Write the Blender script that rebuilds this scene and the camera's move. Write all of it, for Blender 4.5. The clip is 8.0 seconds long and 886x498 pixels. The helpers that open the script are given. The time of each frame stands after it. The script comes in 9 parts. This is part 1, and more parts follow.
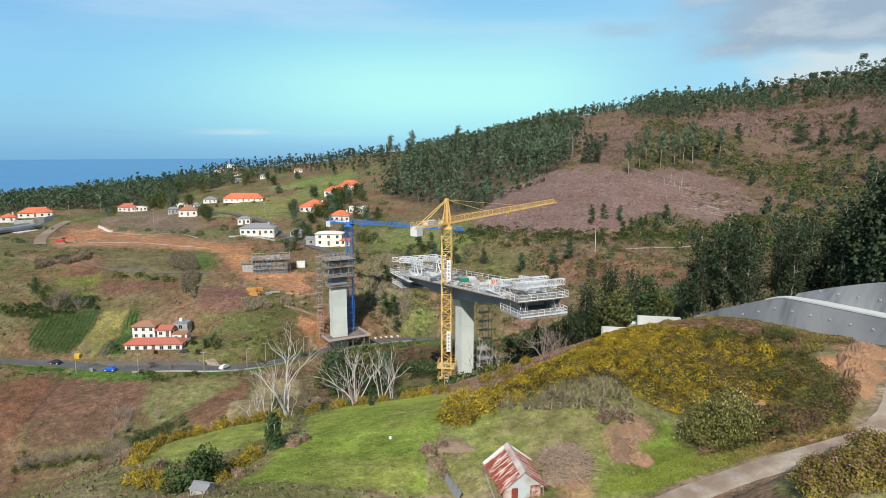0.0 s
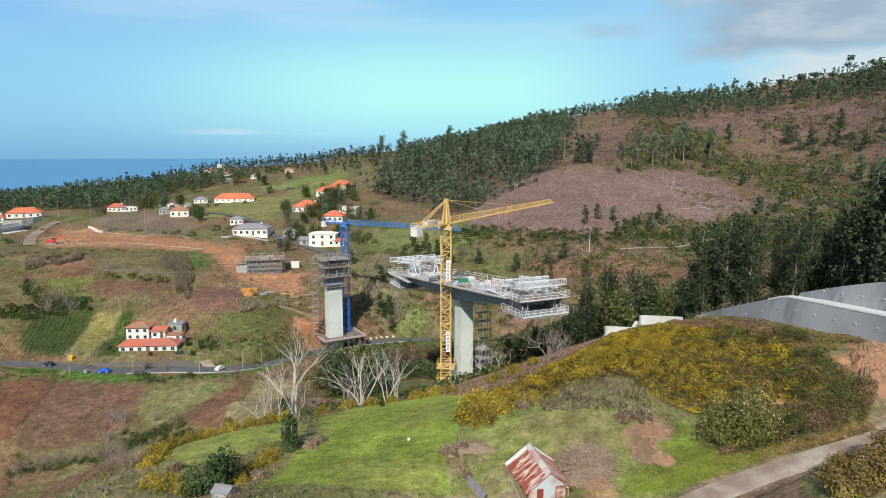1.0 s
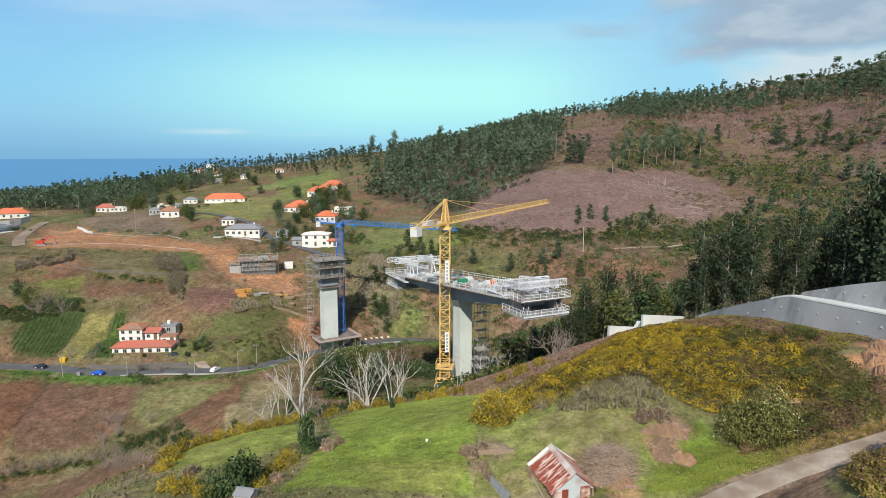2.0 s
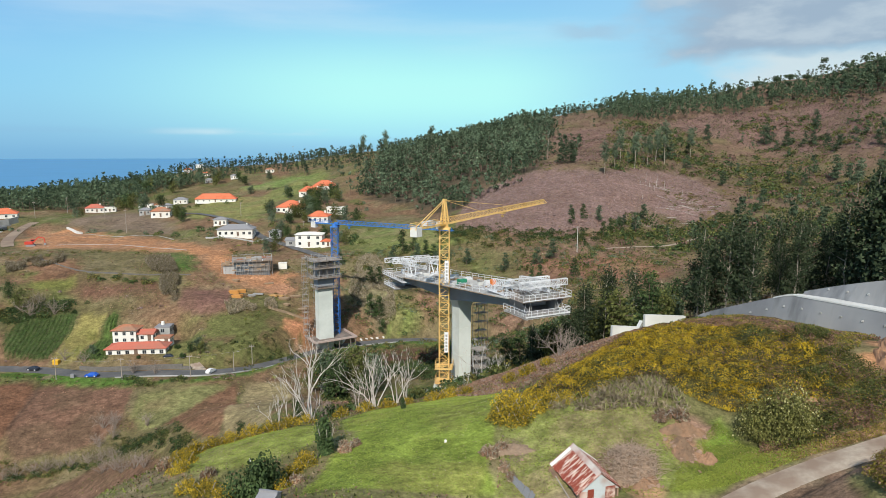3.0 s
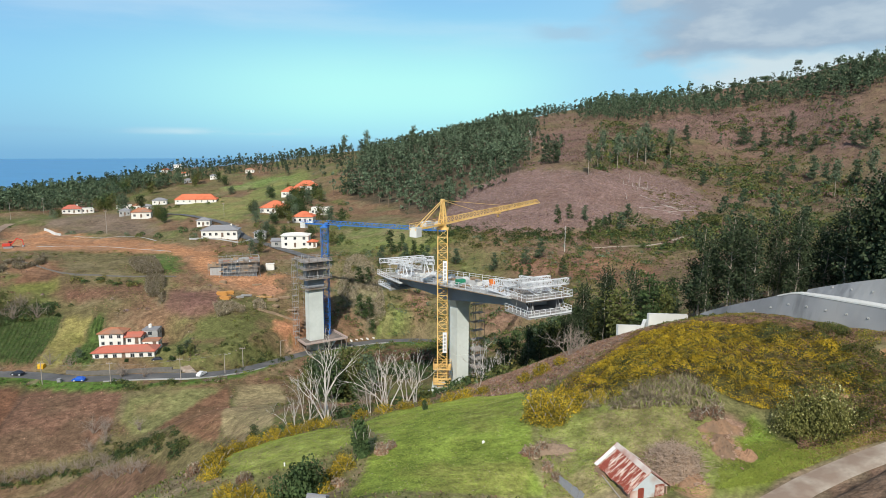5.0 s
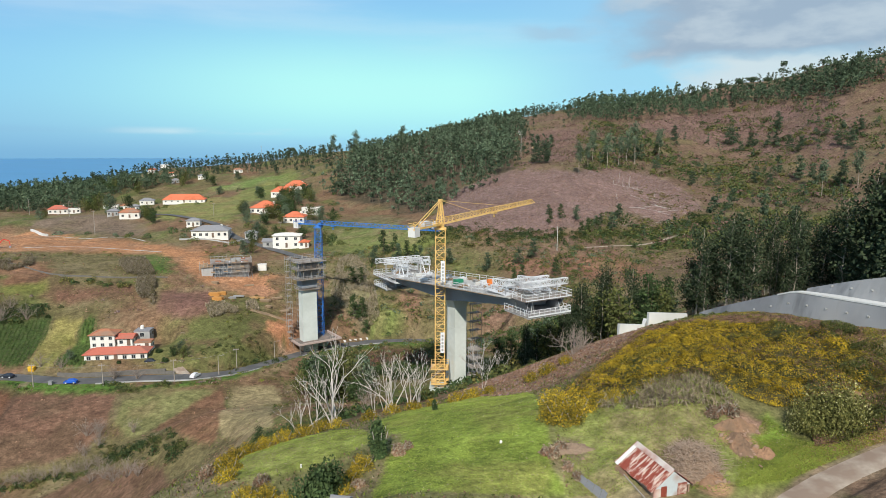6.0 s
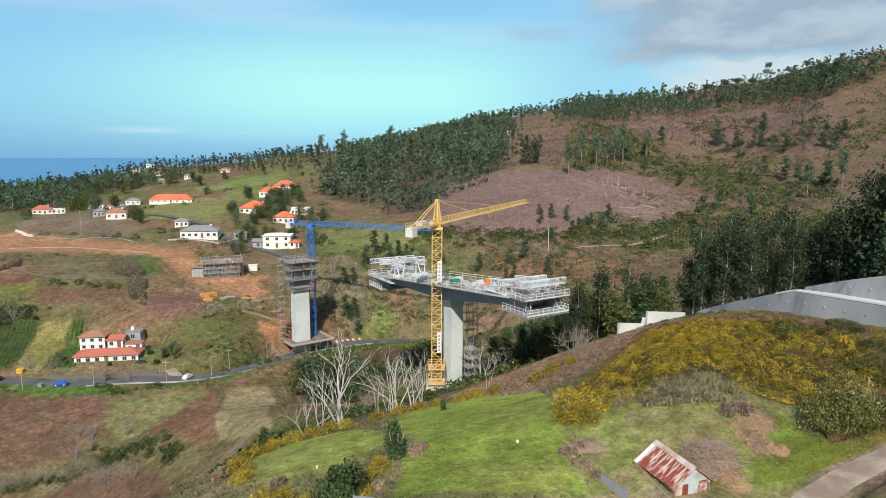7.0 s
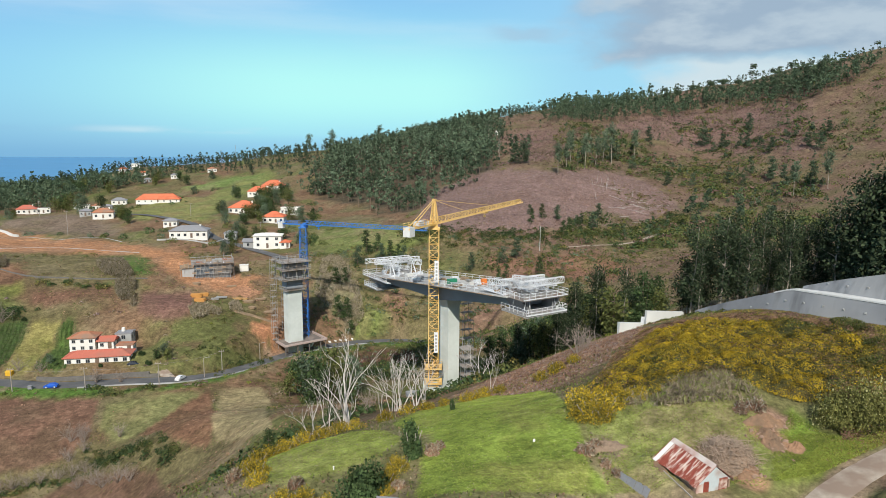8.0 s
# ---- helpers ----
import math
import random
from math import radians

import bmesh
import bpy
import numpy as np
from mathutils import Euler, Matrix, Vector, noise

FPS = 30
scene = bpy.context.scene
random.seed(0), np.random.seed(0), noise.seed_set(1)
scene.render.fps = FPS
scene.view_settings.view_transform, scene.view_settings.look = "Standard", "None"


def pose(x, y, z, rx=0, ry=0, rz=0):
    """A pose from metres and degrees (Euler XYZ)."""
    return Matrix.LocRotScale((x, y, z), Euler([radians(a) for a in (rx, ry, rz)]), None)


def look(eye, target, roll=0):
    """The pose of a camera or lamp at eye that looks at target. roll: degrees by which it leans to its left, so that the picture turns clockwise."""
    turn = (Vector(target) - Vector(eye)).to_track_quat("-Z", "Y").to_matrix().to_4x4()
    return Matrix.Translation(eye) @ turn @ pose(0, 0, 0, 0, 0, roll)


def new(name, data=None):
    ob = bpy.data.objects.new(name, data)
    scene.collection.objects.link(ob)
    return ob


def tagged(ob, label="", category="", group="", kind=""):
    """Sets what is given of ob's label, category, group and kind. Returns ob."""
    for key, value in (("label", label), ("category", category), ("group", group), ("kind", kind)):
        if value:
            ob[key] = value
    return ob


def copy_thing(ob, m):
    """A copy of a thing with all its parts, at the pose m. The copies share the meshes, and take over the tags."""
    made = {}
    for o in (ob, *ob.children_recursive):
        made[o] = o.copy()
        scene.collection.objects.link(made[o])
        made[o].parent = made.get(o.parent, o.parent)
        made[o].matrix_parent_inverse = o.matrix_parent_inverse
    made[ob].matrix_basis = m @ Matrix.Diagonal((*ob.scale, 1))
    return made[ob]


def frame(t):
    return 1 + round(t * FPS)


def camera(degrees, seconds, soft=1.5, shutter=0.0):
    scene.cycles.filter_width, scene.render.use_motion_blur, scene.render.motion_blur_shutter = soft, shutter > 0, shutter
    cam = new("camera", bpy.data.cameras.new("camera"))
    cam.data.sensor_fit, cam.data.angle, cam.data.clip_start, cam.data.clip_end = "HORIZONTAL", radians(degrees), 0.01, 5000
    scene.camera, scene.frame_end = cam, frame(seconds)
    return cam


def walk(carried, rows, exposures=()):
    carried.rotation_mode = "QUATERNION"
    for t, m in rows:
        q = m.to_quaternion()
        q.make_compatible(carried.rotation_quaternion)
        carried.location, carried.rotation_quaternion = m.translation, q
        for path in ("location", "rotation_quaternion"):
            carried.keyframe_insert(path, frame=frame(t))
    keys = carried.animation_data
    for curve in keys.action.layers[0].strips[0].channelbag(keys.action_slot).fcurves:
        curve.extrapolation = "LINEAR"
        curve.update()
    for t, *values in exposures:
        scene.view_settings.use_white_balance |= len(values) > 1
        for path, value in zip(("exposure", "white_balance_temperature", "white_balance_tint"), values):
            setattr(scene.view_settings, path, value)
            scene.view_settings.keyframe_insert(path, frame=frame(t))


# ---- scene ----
cam = camera(69.46, 8.0, soft=0.7)
# seconds, place, heading, pitch, roll
PATH = [
    (0.0, 0.000, 0.000, 61.500, 7.473, -8.780, 0.000),
    (0.5, -1.253, -0.070, 61.506, 7.028, -8.777, 0.037),
    (1.0, -2.509, -0.136, 61.511, 6.550, -8.773, 0.067),
    (1.5, -3.769, -0.196, 61.514, 6.061, -8.769, 0.090),
    (2.0, -5.033, -0.251, 61.516, 5.573, -8.764, 0.108),
    (2.5, -6.301, -0.301, 61.517, 5.092, -8.760, 0.123),
    (3.0, -7.573, -0.346, 61.516, 4.618, -8.756, 0.135),
    (3.5, -8.849, -0.386, 61.514, 4.146, -8.752, 0.146),
    (4.0, -10.128, -0.421, 61.511, 3.668, -8.748, 0.158),
    (4.5, -11.411, -0.451, 61.506, 3.176, -8.744, 0.172),
    (5.0, -12.698, -0.475, 61.499, 2.661, -8.741, 0.189),
    (5.5, -13.989, -0.495, 61.492, 2.119, -8.738, 0.211),
    (6.0, -15.283, -0.510, 61.483, 1.547, -8.736, 0.239),
    (6.5, -16.582, -0.519, 61.472, 0.947, -8.735, 0.274),
    (7.0, -17.884, -0.523, 61.461, 0.331, -8.735, 0.317),
    (7.5, -19.190, -0.523, 61.447, -0.282, -8.736, 0.371),
    (8.0, -20.500, -0.517, 61.433, -0.864, -8.738, 0.436),
]
walk(cam, [(t, pose(x, y, z, 0, 0, yaw) @ pose(0, 0, 0, 90 + pitch) @ pose(0, 0, 0, 0, 0, roll))
           for t, x, y, z, yaw, pitch, roll in PATH])
# ---- end of camera ----

# ---- world, sun, exposure ----
SUN_AZ, SUN_EL = 185.0, 39.0          # compass style from +y, clockwise; degrees above the horizon
world = bpy.data.worlds.new("world")
scene.world = world
world.use_nodes = True
wn, wl = world.node_tree.nodes, world.node_tree.links
wn.clear()
w_out = wn.new("ShaderNodeOutputWorld")
w_bg = wn.new("ShaderNodeBackground")
sky = wn.new("ShaderNodeTexSky")
sky.sky_type = 'NISHITA'
sky.sun_disc = False
sky.sun_elevation = radians(SUN_EL)
sky.sun_rotation = radians(SUN_AZ)
sky.altitude = 400
sky.air_density, sky.dust_density, sky.ozone_density = 1.0, 0.6, 1.2
w_co = wn.new("ShaderNodeTexCoord")
w_sep = wn.new("ShaderNodeSeparateXYZ")
wl.new(w_co.outputs["Generated"], w_sep.inputs[0])
# clear-air tint by height over the horizon: deeper blue to the west, pale towards the middle of the bay
def air_ramp(stops):
    rp = wn.new("ShaderNodeValToRGB")
    rp.color_ramp.interpolation = 'B_SPLINE'
    for k, (at, c) in enumerate(stops):
        el = rp.color_ramp.elements[k] if k < 2 else rp.color_ramp.elements.new(at)
        el.position, el.color = at, (*c, 1)
    wl.new(w_hi.outputs[0], rp.inputs[0])
    return rp.outputs[0]


w_hi = wn.new("ShaderNodeMapRange")
w_hi.inputs["From Min"].default_value = -0.01
w_hi.inputs["From Max"].default_value = 0.5
wl.new(w_sep.outputs["Z"], w_hi.inputs["Value"])
west_air = air_ramp(((0.0, (0.19, 0.46, 0.74)), (0.035, (0.22, 0.51, 0.78)), (0.09, (0.28, 0.60, 0.84)), (0.18, (0.30, 0.68, 0.93)), (0.30, (0.27, 0.62, 0.93)), (0.45, (0.24, 0.52, 0.88)), (1.0, (0.13, 0.36, 0.76))))
bay_air = air_ramp(((0.0, (0.24, 0.54, 0.80)), (0.035, (0.31, 0.66, 0.88)), (0.065, (0.36, 0.78, 0.95)), (0.15, (0.50, 1.02, 0.97)), (0.25, (0.50, 1.02, 0.97)), (0.38, (0.29, 0.66, 0.95)), (0.5, (0.27, 0.58, 0.92)), (1.0, (0.14, 0.38, 0.78))))
w_side = wn.new("ShaderNodeMapRange")
w_side.interpolation_type = 'SMOOTHSTEP'
w_side.inputs["From Min"].default_value = -0.66
w_side.inputs["From Max"].default_value = -0.18
wl.new(w_sep.outputs["X"], w_side.inputs["Value"])
w_tint = wn.new("ShaderNodeMix")
w_tint.data_type = 'RGBA'
wl.new(w_side.outputs[0], w_tint.inputs[0])
wl.new(west_air, w_tint.inputs[6])
wl.new(bay_air, w_tint.inputs[7])
w_turn = wn.new("ShaderNodeMapRange")
w_turn.interpolation_type = 'SMOOTHSTEP'
w_turn.inputs["From Min"].default_value = -0.02
w_turn.inputs["From Max"].default_value = 0.24
w_turn.inputs["To Max"].default_value = 0.8
wl.new(w_sep.outputs["X"], w_turn.inputs["Value"])
w_land = wn.new("ShaderNodeMix")
w_land.data_type = 'RGBA'
wl.new(w_turn.outputs[0], w_land.inputs[0])
wl.new(w_tint.outputs[2], w_land.inputs[6])
w_land.inputs[7].default_value = (0.33, 0.66, 0.93, 1)
w_gain = wn.new("ShaderNodeMix")
w_gain.data_type = 'RGBA'
w_gain.blend_type = 'MULTIPLY'
w_gain.inputs[0].default_value = 1.0
w_gain.inputs[7].default_value = (10.9, 10.9, 10.9, 1)
wl.new(w_land.outputs[2], w_gain.inputs[6])
w_low = wn.new("ShaderNodeMapRange")
w_low.inputs["From Min"].default_value = 0.25
w_low.inputs["From Max"].default_value = 0.55
w_low.inputs["To Min"].default_value = 0.95
w_low.inputs["To Max"].default_value = 0.1
wl.new(w_sep.outputs["Z"], w_low.inputs["Value"])
w_air = wn.new("ShaderNodeMix")
w_air.data_type = 'RGBA'
wl.new(w_low.outputs[0], w_air.inputs[0])
wl.new(sky.outputs[0], w_air.inputs[6])
wl.new(w_gain.outputs[2], w_air.inputs[7])


def world_noise(scale, stretch, detail, place):
    mp = wn.new("ShaderNodeMapping")
    mp.inputs["Scale"].default_value = stretch
    mp.inputs["Location"].default_value = place
    wl.new(w_co.outputs["Generated"], mp.inputs[0])
    ns = wn.new("ShaderNodeTexNoise")
    ns.inputs["Scale"].default_value = scale
    ns.inputs["Detail"].default_value = detail
    ns.inputs["Roughness"].default_value = 0.55
    wl.new(mp.outputs[0], ns.inputs["Vector"])
    return ns.outputs[0]


def world_range(src, a, b, c=0.0, d=1.0):
    mr = wn.new("ShaderNodeMapRange")
    mr.interpolation_type = 'SMOOTHSTEP'
    for key, v in (("From Min", a), ("From Max", b), ("To Min", c), ("To Max", d)):
        mr.inputs[key].default_value = v
    wl.new(src, mr.inputs["Value"])
    return mr.outputs[0]


def world_math(op, a, b):
    mt = wn.new("ShaderNodeMath")
    mt.operation = op
    for k, v in enumerate((a, b)):
        if isinstance(v, float):
            mt.inputs[k].default_value = v
        else:
            wl.new(v, mt.inputs[k])
    return mt.outputs[0]


def world_layer(under, mask, colour):
    mx = wn.new("ShaderNodeMix")
    mx.data_type = 'RGBA'
    wl.new(mask, mx.inputs[0])
    wl.new(under, mx.inputs[6])
    mx.inputs[7].default_value = (*colour, 1)
    return mx.outputs[2]


SKY_X, SKY_Z = w_sep.outputs["X"], w_sep.outputs["Z"]
# thin veil over all, a grey bank over the eastern hill with a white edge below it, small far clouds over the sea
soft_puff = world_noise(3.0, (1.0, 1.0, 2.2), 5, (0.15, 0.4, 0.62))
fine_puff = world_noise(9.0, (1.0, 1.0, 2.6), 6, (0.5, 0.2, 0.1))
veil = world_range(world_noise(1.6, (1.0, 1.0, 7.0), 6, (0.3, 0.1, 0.4)), 0.42, 0.74, 0.0, 0.40)
veil = world_math('MULTIPLY', veil, world_range(SKY_Z, 0.10, 0.19))
east_x = world_math('ADD', SKY_X, world_math('MULTIPLY', world_math('SUBTRACT', soft_puff, 0.5), 0.30))
rag_x = world_math('ADD', east_x, world_math('MULTIPLY', world_math('SUBTRACT', fine_puff, 0.5), 0.10))
rag_z = world_math('ADD', SKY_Z, world_math('MULTIPLY', world_math('SUBTRACT', fine_puff, 0.5), 0.045))
bank = world_math('MULTIPLY', world_range(rag_x, 0.19, 0.31), world_range(rag_z, 0.115, 0.142))
white_x = world_math('ADD', SKY_X, world_math('MULTIPLY', world_math('SUBTRACT', fine_puff, 0.5), 0.16))
white = world_math('MULTIPLY', world_range(white_x, 0.27, 0.36, 0.0, 0.85), world_range(rag_z, 0.138, 0.118))
wisp = world_math('MULTIPLY', world_range(SKY_X, 0.06, 0.12), world_range(SKY_X, 0.20, 0.15))
wisp = world_math('MULTIPLY', wisp, world_math('MULTIPLY', world_range(rag_z, 0.160, 0.172), world_range(rag_z, 0.190, 0.178)))
low = world_math('MULTIPLY', world_range(SKY_Z, 0.020, 0.0255), world_range(SKY_Z, 0.034, 0.0265))
low_west = world_math('MULTIPLY', low, world_range(world_noise(5.0, (1.0, 1.0, 4.0), 5, (0.2, 0.7, 0.3)), 0.44, 0.62, 0.0, 0.55))
low_puff = world_math('MULTIPLY', low_west, world_math('MULTIPLY', world_range(SKY_X, -0.52, -0.40), world_range(SKY_X, -0.05, -0.2)))
glow = world_range(fine_puff, 0.45, 0.68, 0.0, 0.55)
shade = world_layer(world_layer(w_air.outputs[2], veil, (7.4, 9.2, 10.4)), world_math('MULTIPLY', low_west, 0.35), (3.0, 5.6, 8.2))
shade = world_layer(shade, low_puff, (7.6, 9.6, 10.2))
shade = world_layer(shade, world_math('MULTIPLY', wisp, 0.5), (4.4, 6.0, 7.6))
shade = world_layer(shade, white, (7.4, 8.5, 8.9))
shade = world_layer(shade, world_math('MULTIPLY', bank, 0.92), (3.9, 5.0, 6.3))
shade = world_layer(shade, world_math('MULTIPLY', bank, glow), (6.6, 7.8, 8.6))
wl.new(shade, w_bg.inputs["Color"])
w_bg.inputs["Strength"].default_value = 0.09
wl.new(w_bg.outputs[0], w_out.inputs[0])

sun_data = bpy.data.lights.new("sun", 'SUN')
sun_data.energy = 4.7
sun_data.angle = radians(0.55)
sun_data.color = (1.0, 0.95, 0.87)
sun = new("sun", sun_data)
_a, _e = radians(SUN_AZ), radians(SUN_EL)
sun.matrix_world = look((math.sin(_a) * math.cos(_e) * 300, math.cos(_a) * math.cos(_e) * 300, math.sin(_e) * 300), (0, 0, 0))
scene.view_settings.exposure = 0.0

# ---- materials ----
def mat(name, base, rough=0.8, metal=0.0, vary=0.25, grain=3.0, bump=0.0, second=None, patch=0.4, island=False, spec=0.3):
    """A surface with grain at two scales, in metres; second: the colour that stains and wear blend to."""
    m = bpy.data.materials.new(name)
    m.use_nodes = True
    n, l = m.node_tree.nodes, m.node_tree.links
    b = n["Principled BSDF"]
    b.inputs["Roughness"].default_value = rough
    b.inputs["Metallic"].default_value = metal
    b.inputs["Specular IOR Level"].default_value = spec
    co = n.new("ShaderNodeTexCoord")
    fine = n.new("ShaderNodeTexNoise")
    fine.inputs["Scale"].default_value = grain
    fine.inputs["Detail"].default_value = 5
    coarse = n.new("ShaderNodeTexNoise")
    coarse.inputs["Scale"].default_value = grain * 0.13
    coarse.inputs["Detail"].default_value = 3
    l.new(co.outputs["Object"], fine.inputs["Vector"])
    l.new(co.outputs["Object"], coarse.inputs["Vector"])
    dark = tuple(c * (1 - vary) for c in base)
    light = tuple(min(1.0, c * (1 + vary)) for c in base)
    mx = n.new("ShaderNodeMix")
    mx.data_type = 'RGBA'
    mx.inputs[6].default_value = (*dark, 1)
    mx.inputs[7].default_value = (*light, 1)
    if island:
        geo = n.new("ShaderNodeNewGeometry")
        half = n.new("ShaderNodeMath")
        half.operation = 'MULTIPLY_ADD'
        half.inputs[1].default_value = 0.7
        l.new(geo.outputs["Random Per Island"], half.inputs[0])
        sc = n.new("ShaderNodeMath")
        sc.operation = 'MULTIPLY'
        sc.inputs[1].default_value = 0.3
        l.new(fine.outputs[0], sc.inputs[0])
        l.new(sc.outputs[0], half.inputs[2])
        l.new(half.outputs[0], mx.inputs[0])
    else:
        l.new(fine.outputs[0], mx.inputs[0])
    col = mx.outputs[2]
    if second:
        rng = n.new("ShaderNodeMapRange")
        rng.inputs["From Min"].default_value = 0.62 - patch * 0.4
        rng.inputs["From Max"].default_value = 0.72 - patch * 0.2
        l.new(coarse.outputs[0], rng.inputs["Value"])
        m2 = n.new("ShaderNodeMix")
        m2.data_type = 'RGBA'
        m2.inputs[7].default_value = (*second, 1)
        l.new(rng.outputs[0], m2.inputs[0])
        l.new(col, m2.inputs[6])
        col = m2.outputs[2]
    l.new(col, b.inputs["Base Color"])
    if bump:
        bp = n.new("ShaderNodeBump")
        bp.inputs["Strength"].default_value = 0.6
        bp.inputs["Distance"].default_value = bump
        l.new(fine.outputs[0], bp.inputs["Height"])
        l.new(bp.outputs[0], b.inputs["Normal"])
    return m


def leaf_mat(name, a, b_, rough=0.75, clump=1.1, swing=0.45):
    """Foliage: each leaf its own shade between two colours, sprays of older and younger growth clump by clump, per metre."""
    m = bpy.data.materials.new(name)
    m.use_nodes = True
    n, l = m.node_tree.nodes, m.node_tree.links
    b = n["Principled BSDF"]
    b.inputs["Roughness"].default_value = rough
    b.inputs["Specular IOR Level"].default_value = 0.15
    geo = n.new("ShaderNodeNewGeometry")
    inf = n.new("ShaderNodeObjectInfo")
    mx = n.new("ShaderNodeMix")
    mx.data_type = 'RGBA'
    mx.inputs[6].default_value = (*a, 1)
    mx.inputs[7].default_value = (*b_, 1)
    l.new(geo.outputs["Random Per Island"], mx.inputs[0])
    hs = n.new("ShaderNodeHueSaturation")
    mr = n.new("ShaderNodeMapRange")
    mr.inputs["To Min"].default_value = 0.75
    mr.inputs["To Max"].default_value = 1.25
    l.new(inf.outputs["Random"], mr.inputs["Value"])
    l.new(mr.outputs[0], hs.inputs["Value"])
    co = n.new("ShaderNodeTexCoord")
    ns = n.new("ShaderNodeTexNoise")
    ns.inputs["Scale"].default_value = clump
    ns.inputs["Detail"].default_value = 3
    ns.inputs["Roughness"].default_value = 0.7
    l.new(co.outputs["Object"], ns.inputs["Vector"])
    age = n.new("ShaderNodeMapRange")
    for key, v in (("From Min", 0.33), ("From Max", 0.67), ("To Min", 1 - swing), ("To Max", 1 + swing)):
        age.inputs[key].default_value = v
    l.new(ns.outputs[0], age.inputs["Value"])
    mu = n.new("ShaderNodeMix")
    mu.data_type = 'RGBA'
    mu.blend_type = 'MULTIPLY'
    mu.inputs[0].default_value = 1.0
    l.new(mx.outputs[2], mu.inputs[6])
    l.new(age.outputs[0], mu.inputs[7])
    l.new(mu.outputs[2], hs.inputs["Color"])
    l.new(hs.outputs[0], b.inputs["Base Color"])
    thin = n.new("ShaderNodeBsdfTranslucent")       # light that passes through the leaf
    l.new(hs.outputs[0], thin.inputs["Color"])
    blend = n.new("ShaderNodeMixShader")
    blend.inputs[0].default_value = 0.08
    l.new(b.outputs[0], blend.inputs[1])
    l.new(thin.outputs[0], blend.inputs[2])
    l.new(blend.outputs[0], n["Material Output"].inputs["Surface"])
    return m


def ground_mat():
    """Ground cover: the tint stored on the sheet, broken up by tufts and bare specks."""
    m = bpy.data.materials.new("ground_cover")
    m.use_nodes = True
    n, l = m.node_tree.nodes, m.node_tree.links
    b = n["Principled BSDF"]
    b.inputs["Roughness"].default_value = 0.95
    b.inputs["Specular IOR Level"].default_value = 0.1
    at = n.new("ShaderNodeAttribute")
    at.attribute_name = "cover"
    co = n.new("ShaderNodeTexCoord")
    col = at.outputs["Color"]
    for scale, lo, hi, det in ((12.0, 0.8, 1.2, 4), (3.2, 0.7, 1.3, 6), (1.1, 0.66, 1.34, 5), (0.45, 0.66, 1.34, 4), (0.09, 0.8, 1.2, 3)):
        ns = n.new("ShaderNodeTexNoise")
        ns.inputs["Scale"].default_value = scale
        ns.inputs["Detail"].default_value = det
        ns.inputs["Roughness"].default_value = 0.65
        l.new(co.outputs["Object"], ns.inputs["Vector"])
        mr = n.new("ShaderNodeMapRange")
        mr.inputs["From Min"].default_value = 0.3
        mr.inputs["From Max"].default_value = 0.7
        mr.inputs["To Min"].default_value = lo
        mr.inputs["To Max"].default_value = hi
        l.new(ns.outputs[0], mr.inputs["Value"])
        mu = n.new("ShaderNodeMix")
        mu.data_type = 'RGBA'
        mu.blend_type = 'MULTIPLY'
        mu.inputs[0].default_value = 1.0
        l.new(col, mu.inputs[6])
        l.new(mr.outputs[0], mu.inputs[7])
        col = mu.outputs[2]
    l.new(col, b.inputs["Base Color"])
    ns = n.new("ShaderNodeTexNoise")
    ns.inputs["Scale"].default_value = 2.5
    ns.inputs["Detail"].default_value = 8
    l.new(co.outputs["Object"], ns.inputs["Vector"])
    bp = n.new("ShaderNodeBump")
    bp.inputs["Strength"].default_value = 0.8
    bp.inputs["Distance"].default_value = 0.25
    l.new(ns.outputs[0], bp.inputs["Height"])
    l.new(bp.outputs[0], b.inputs["Normal"])
    return m


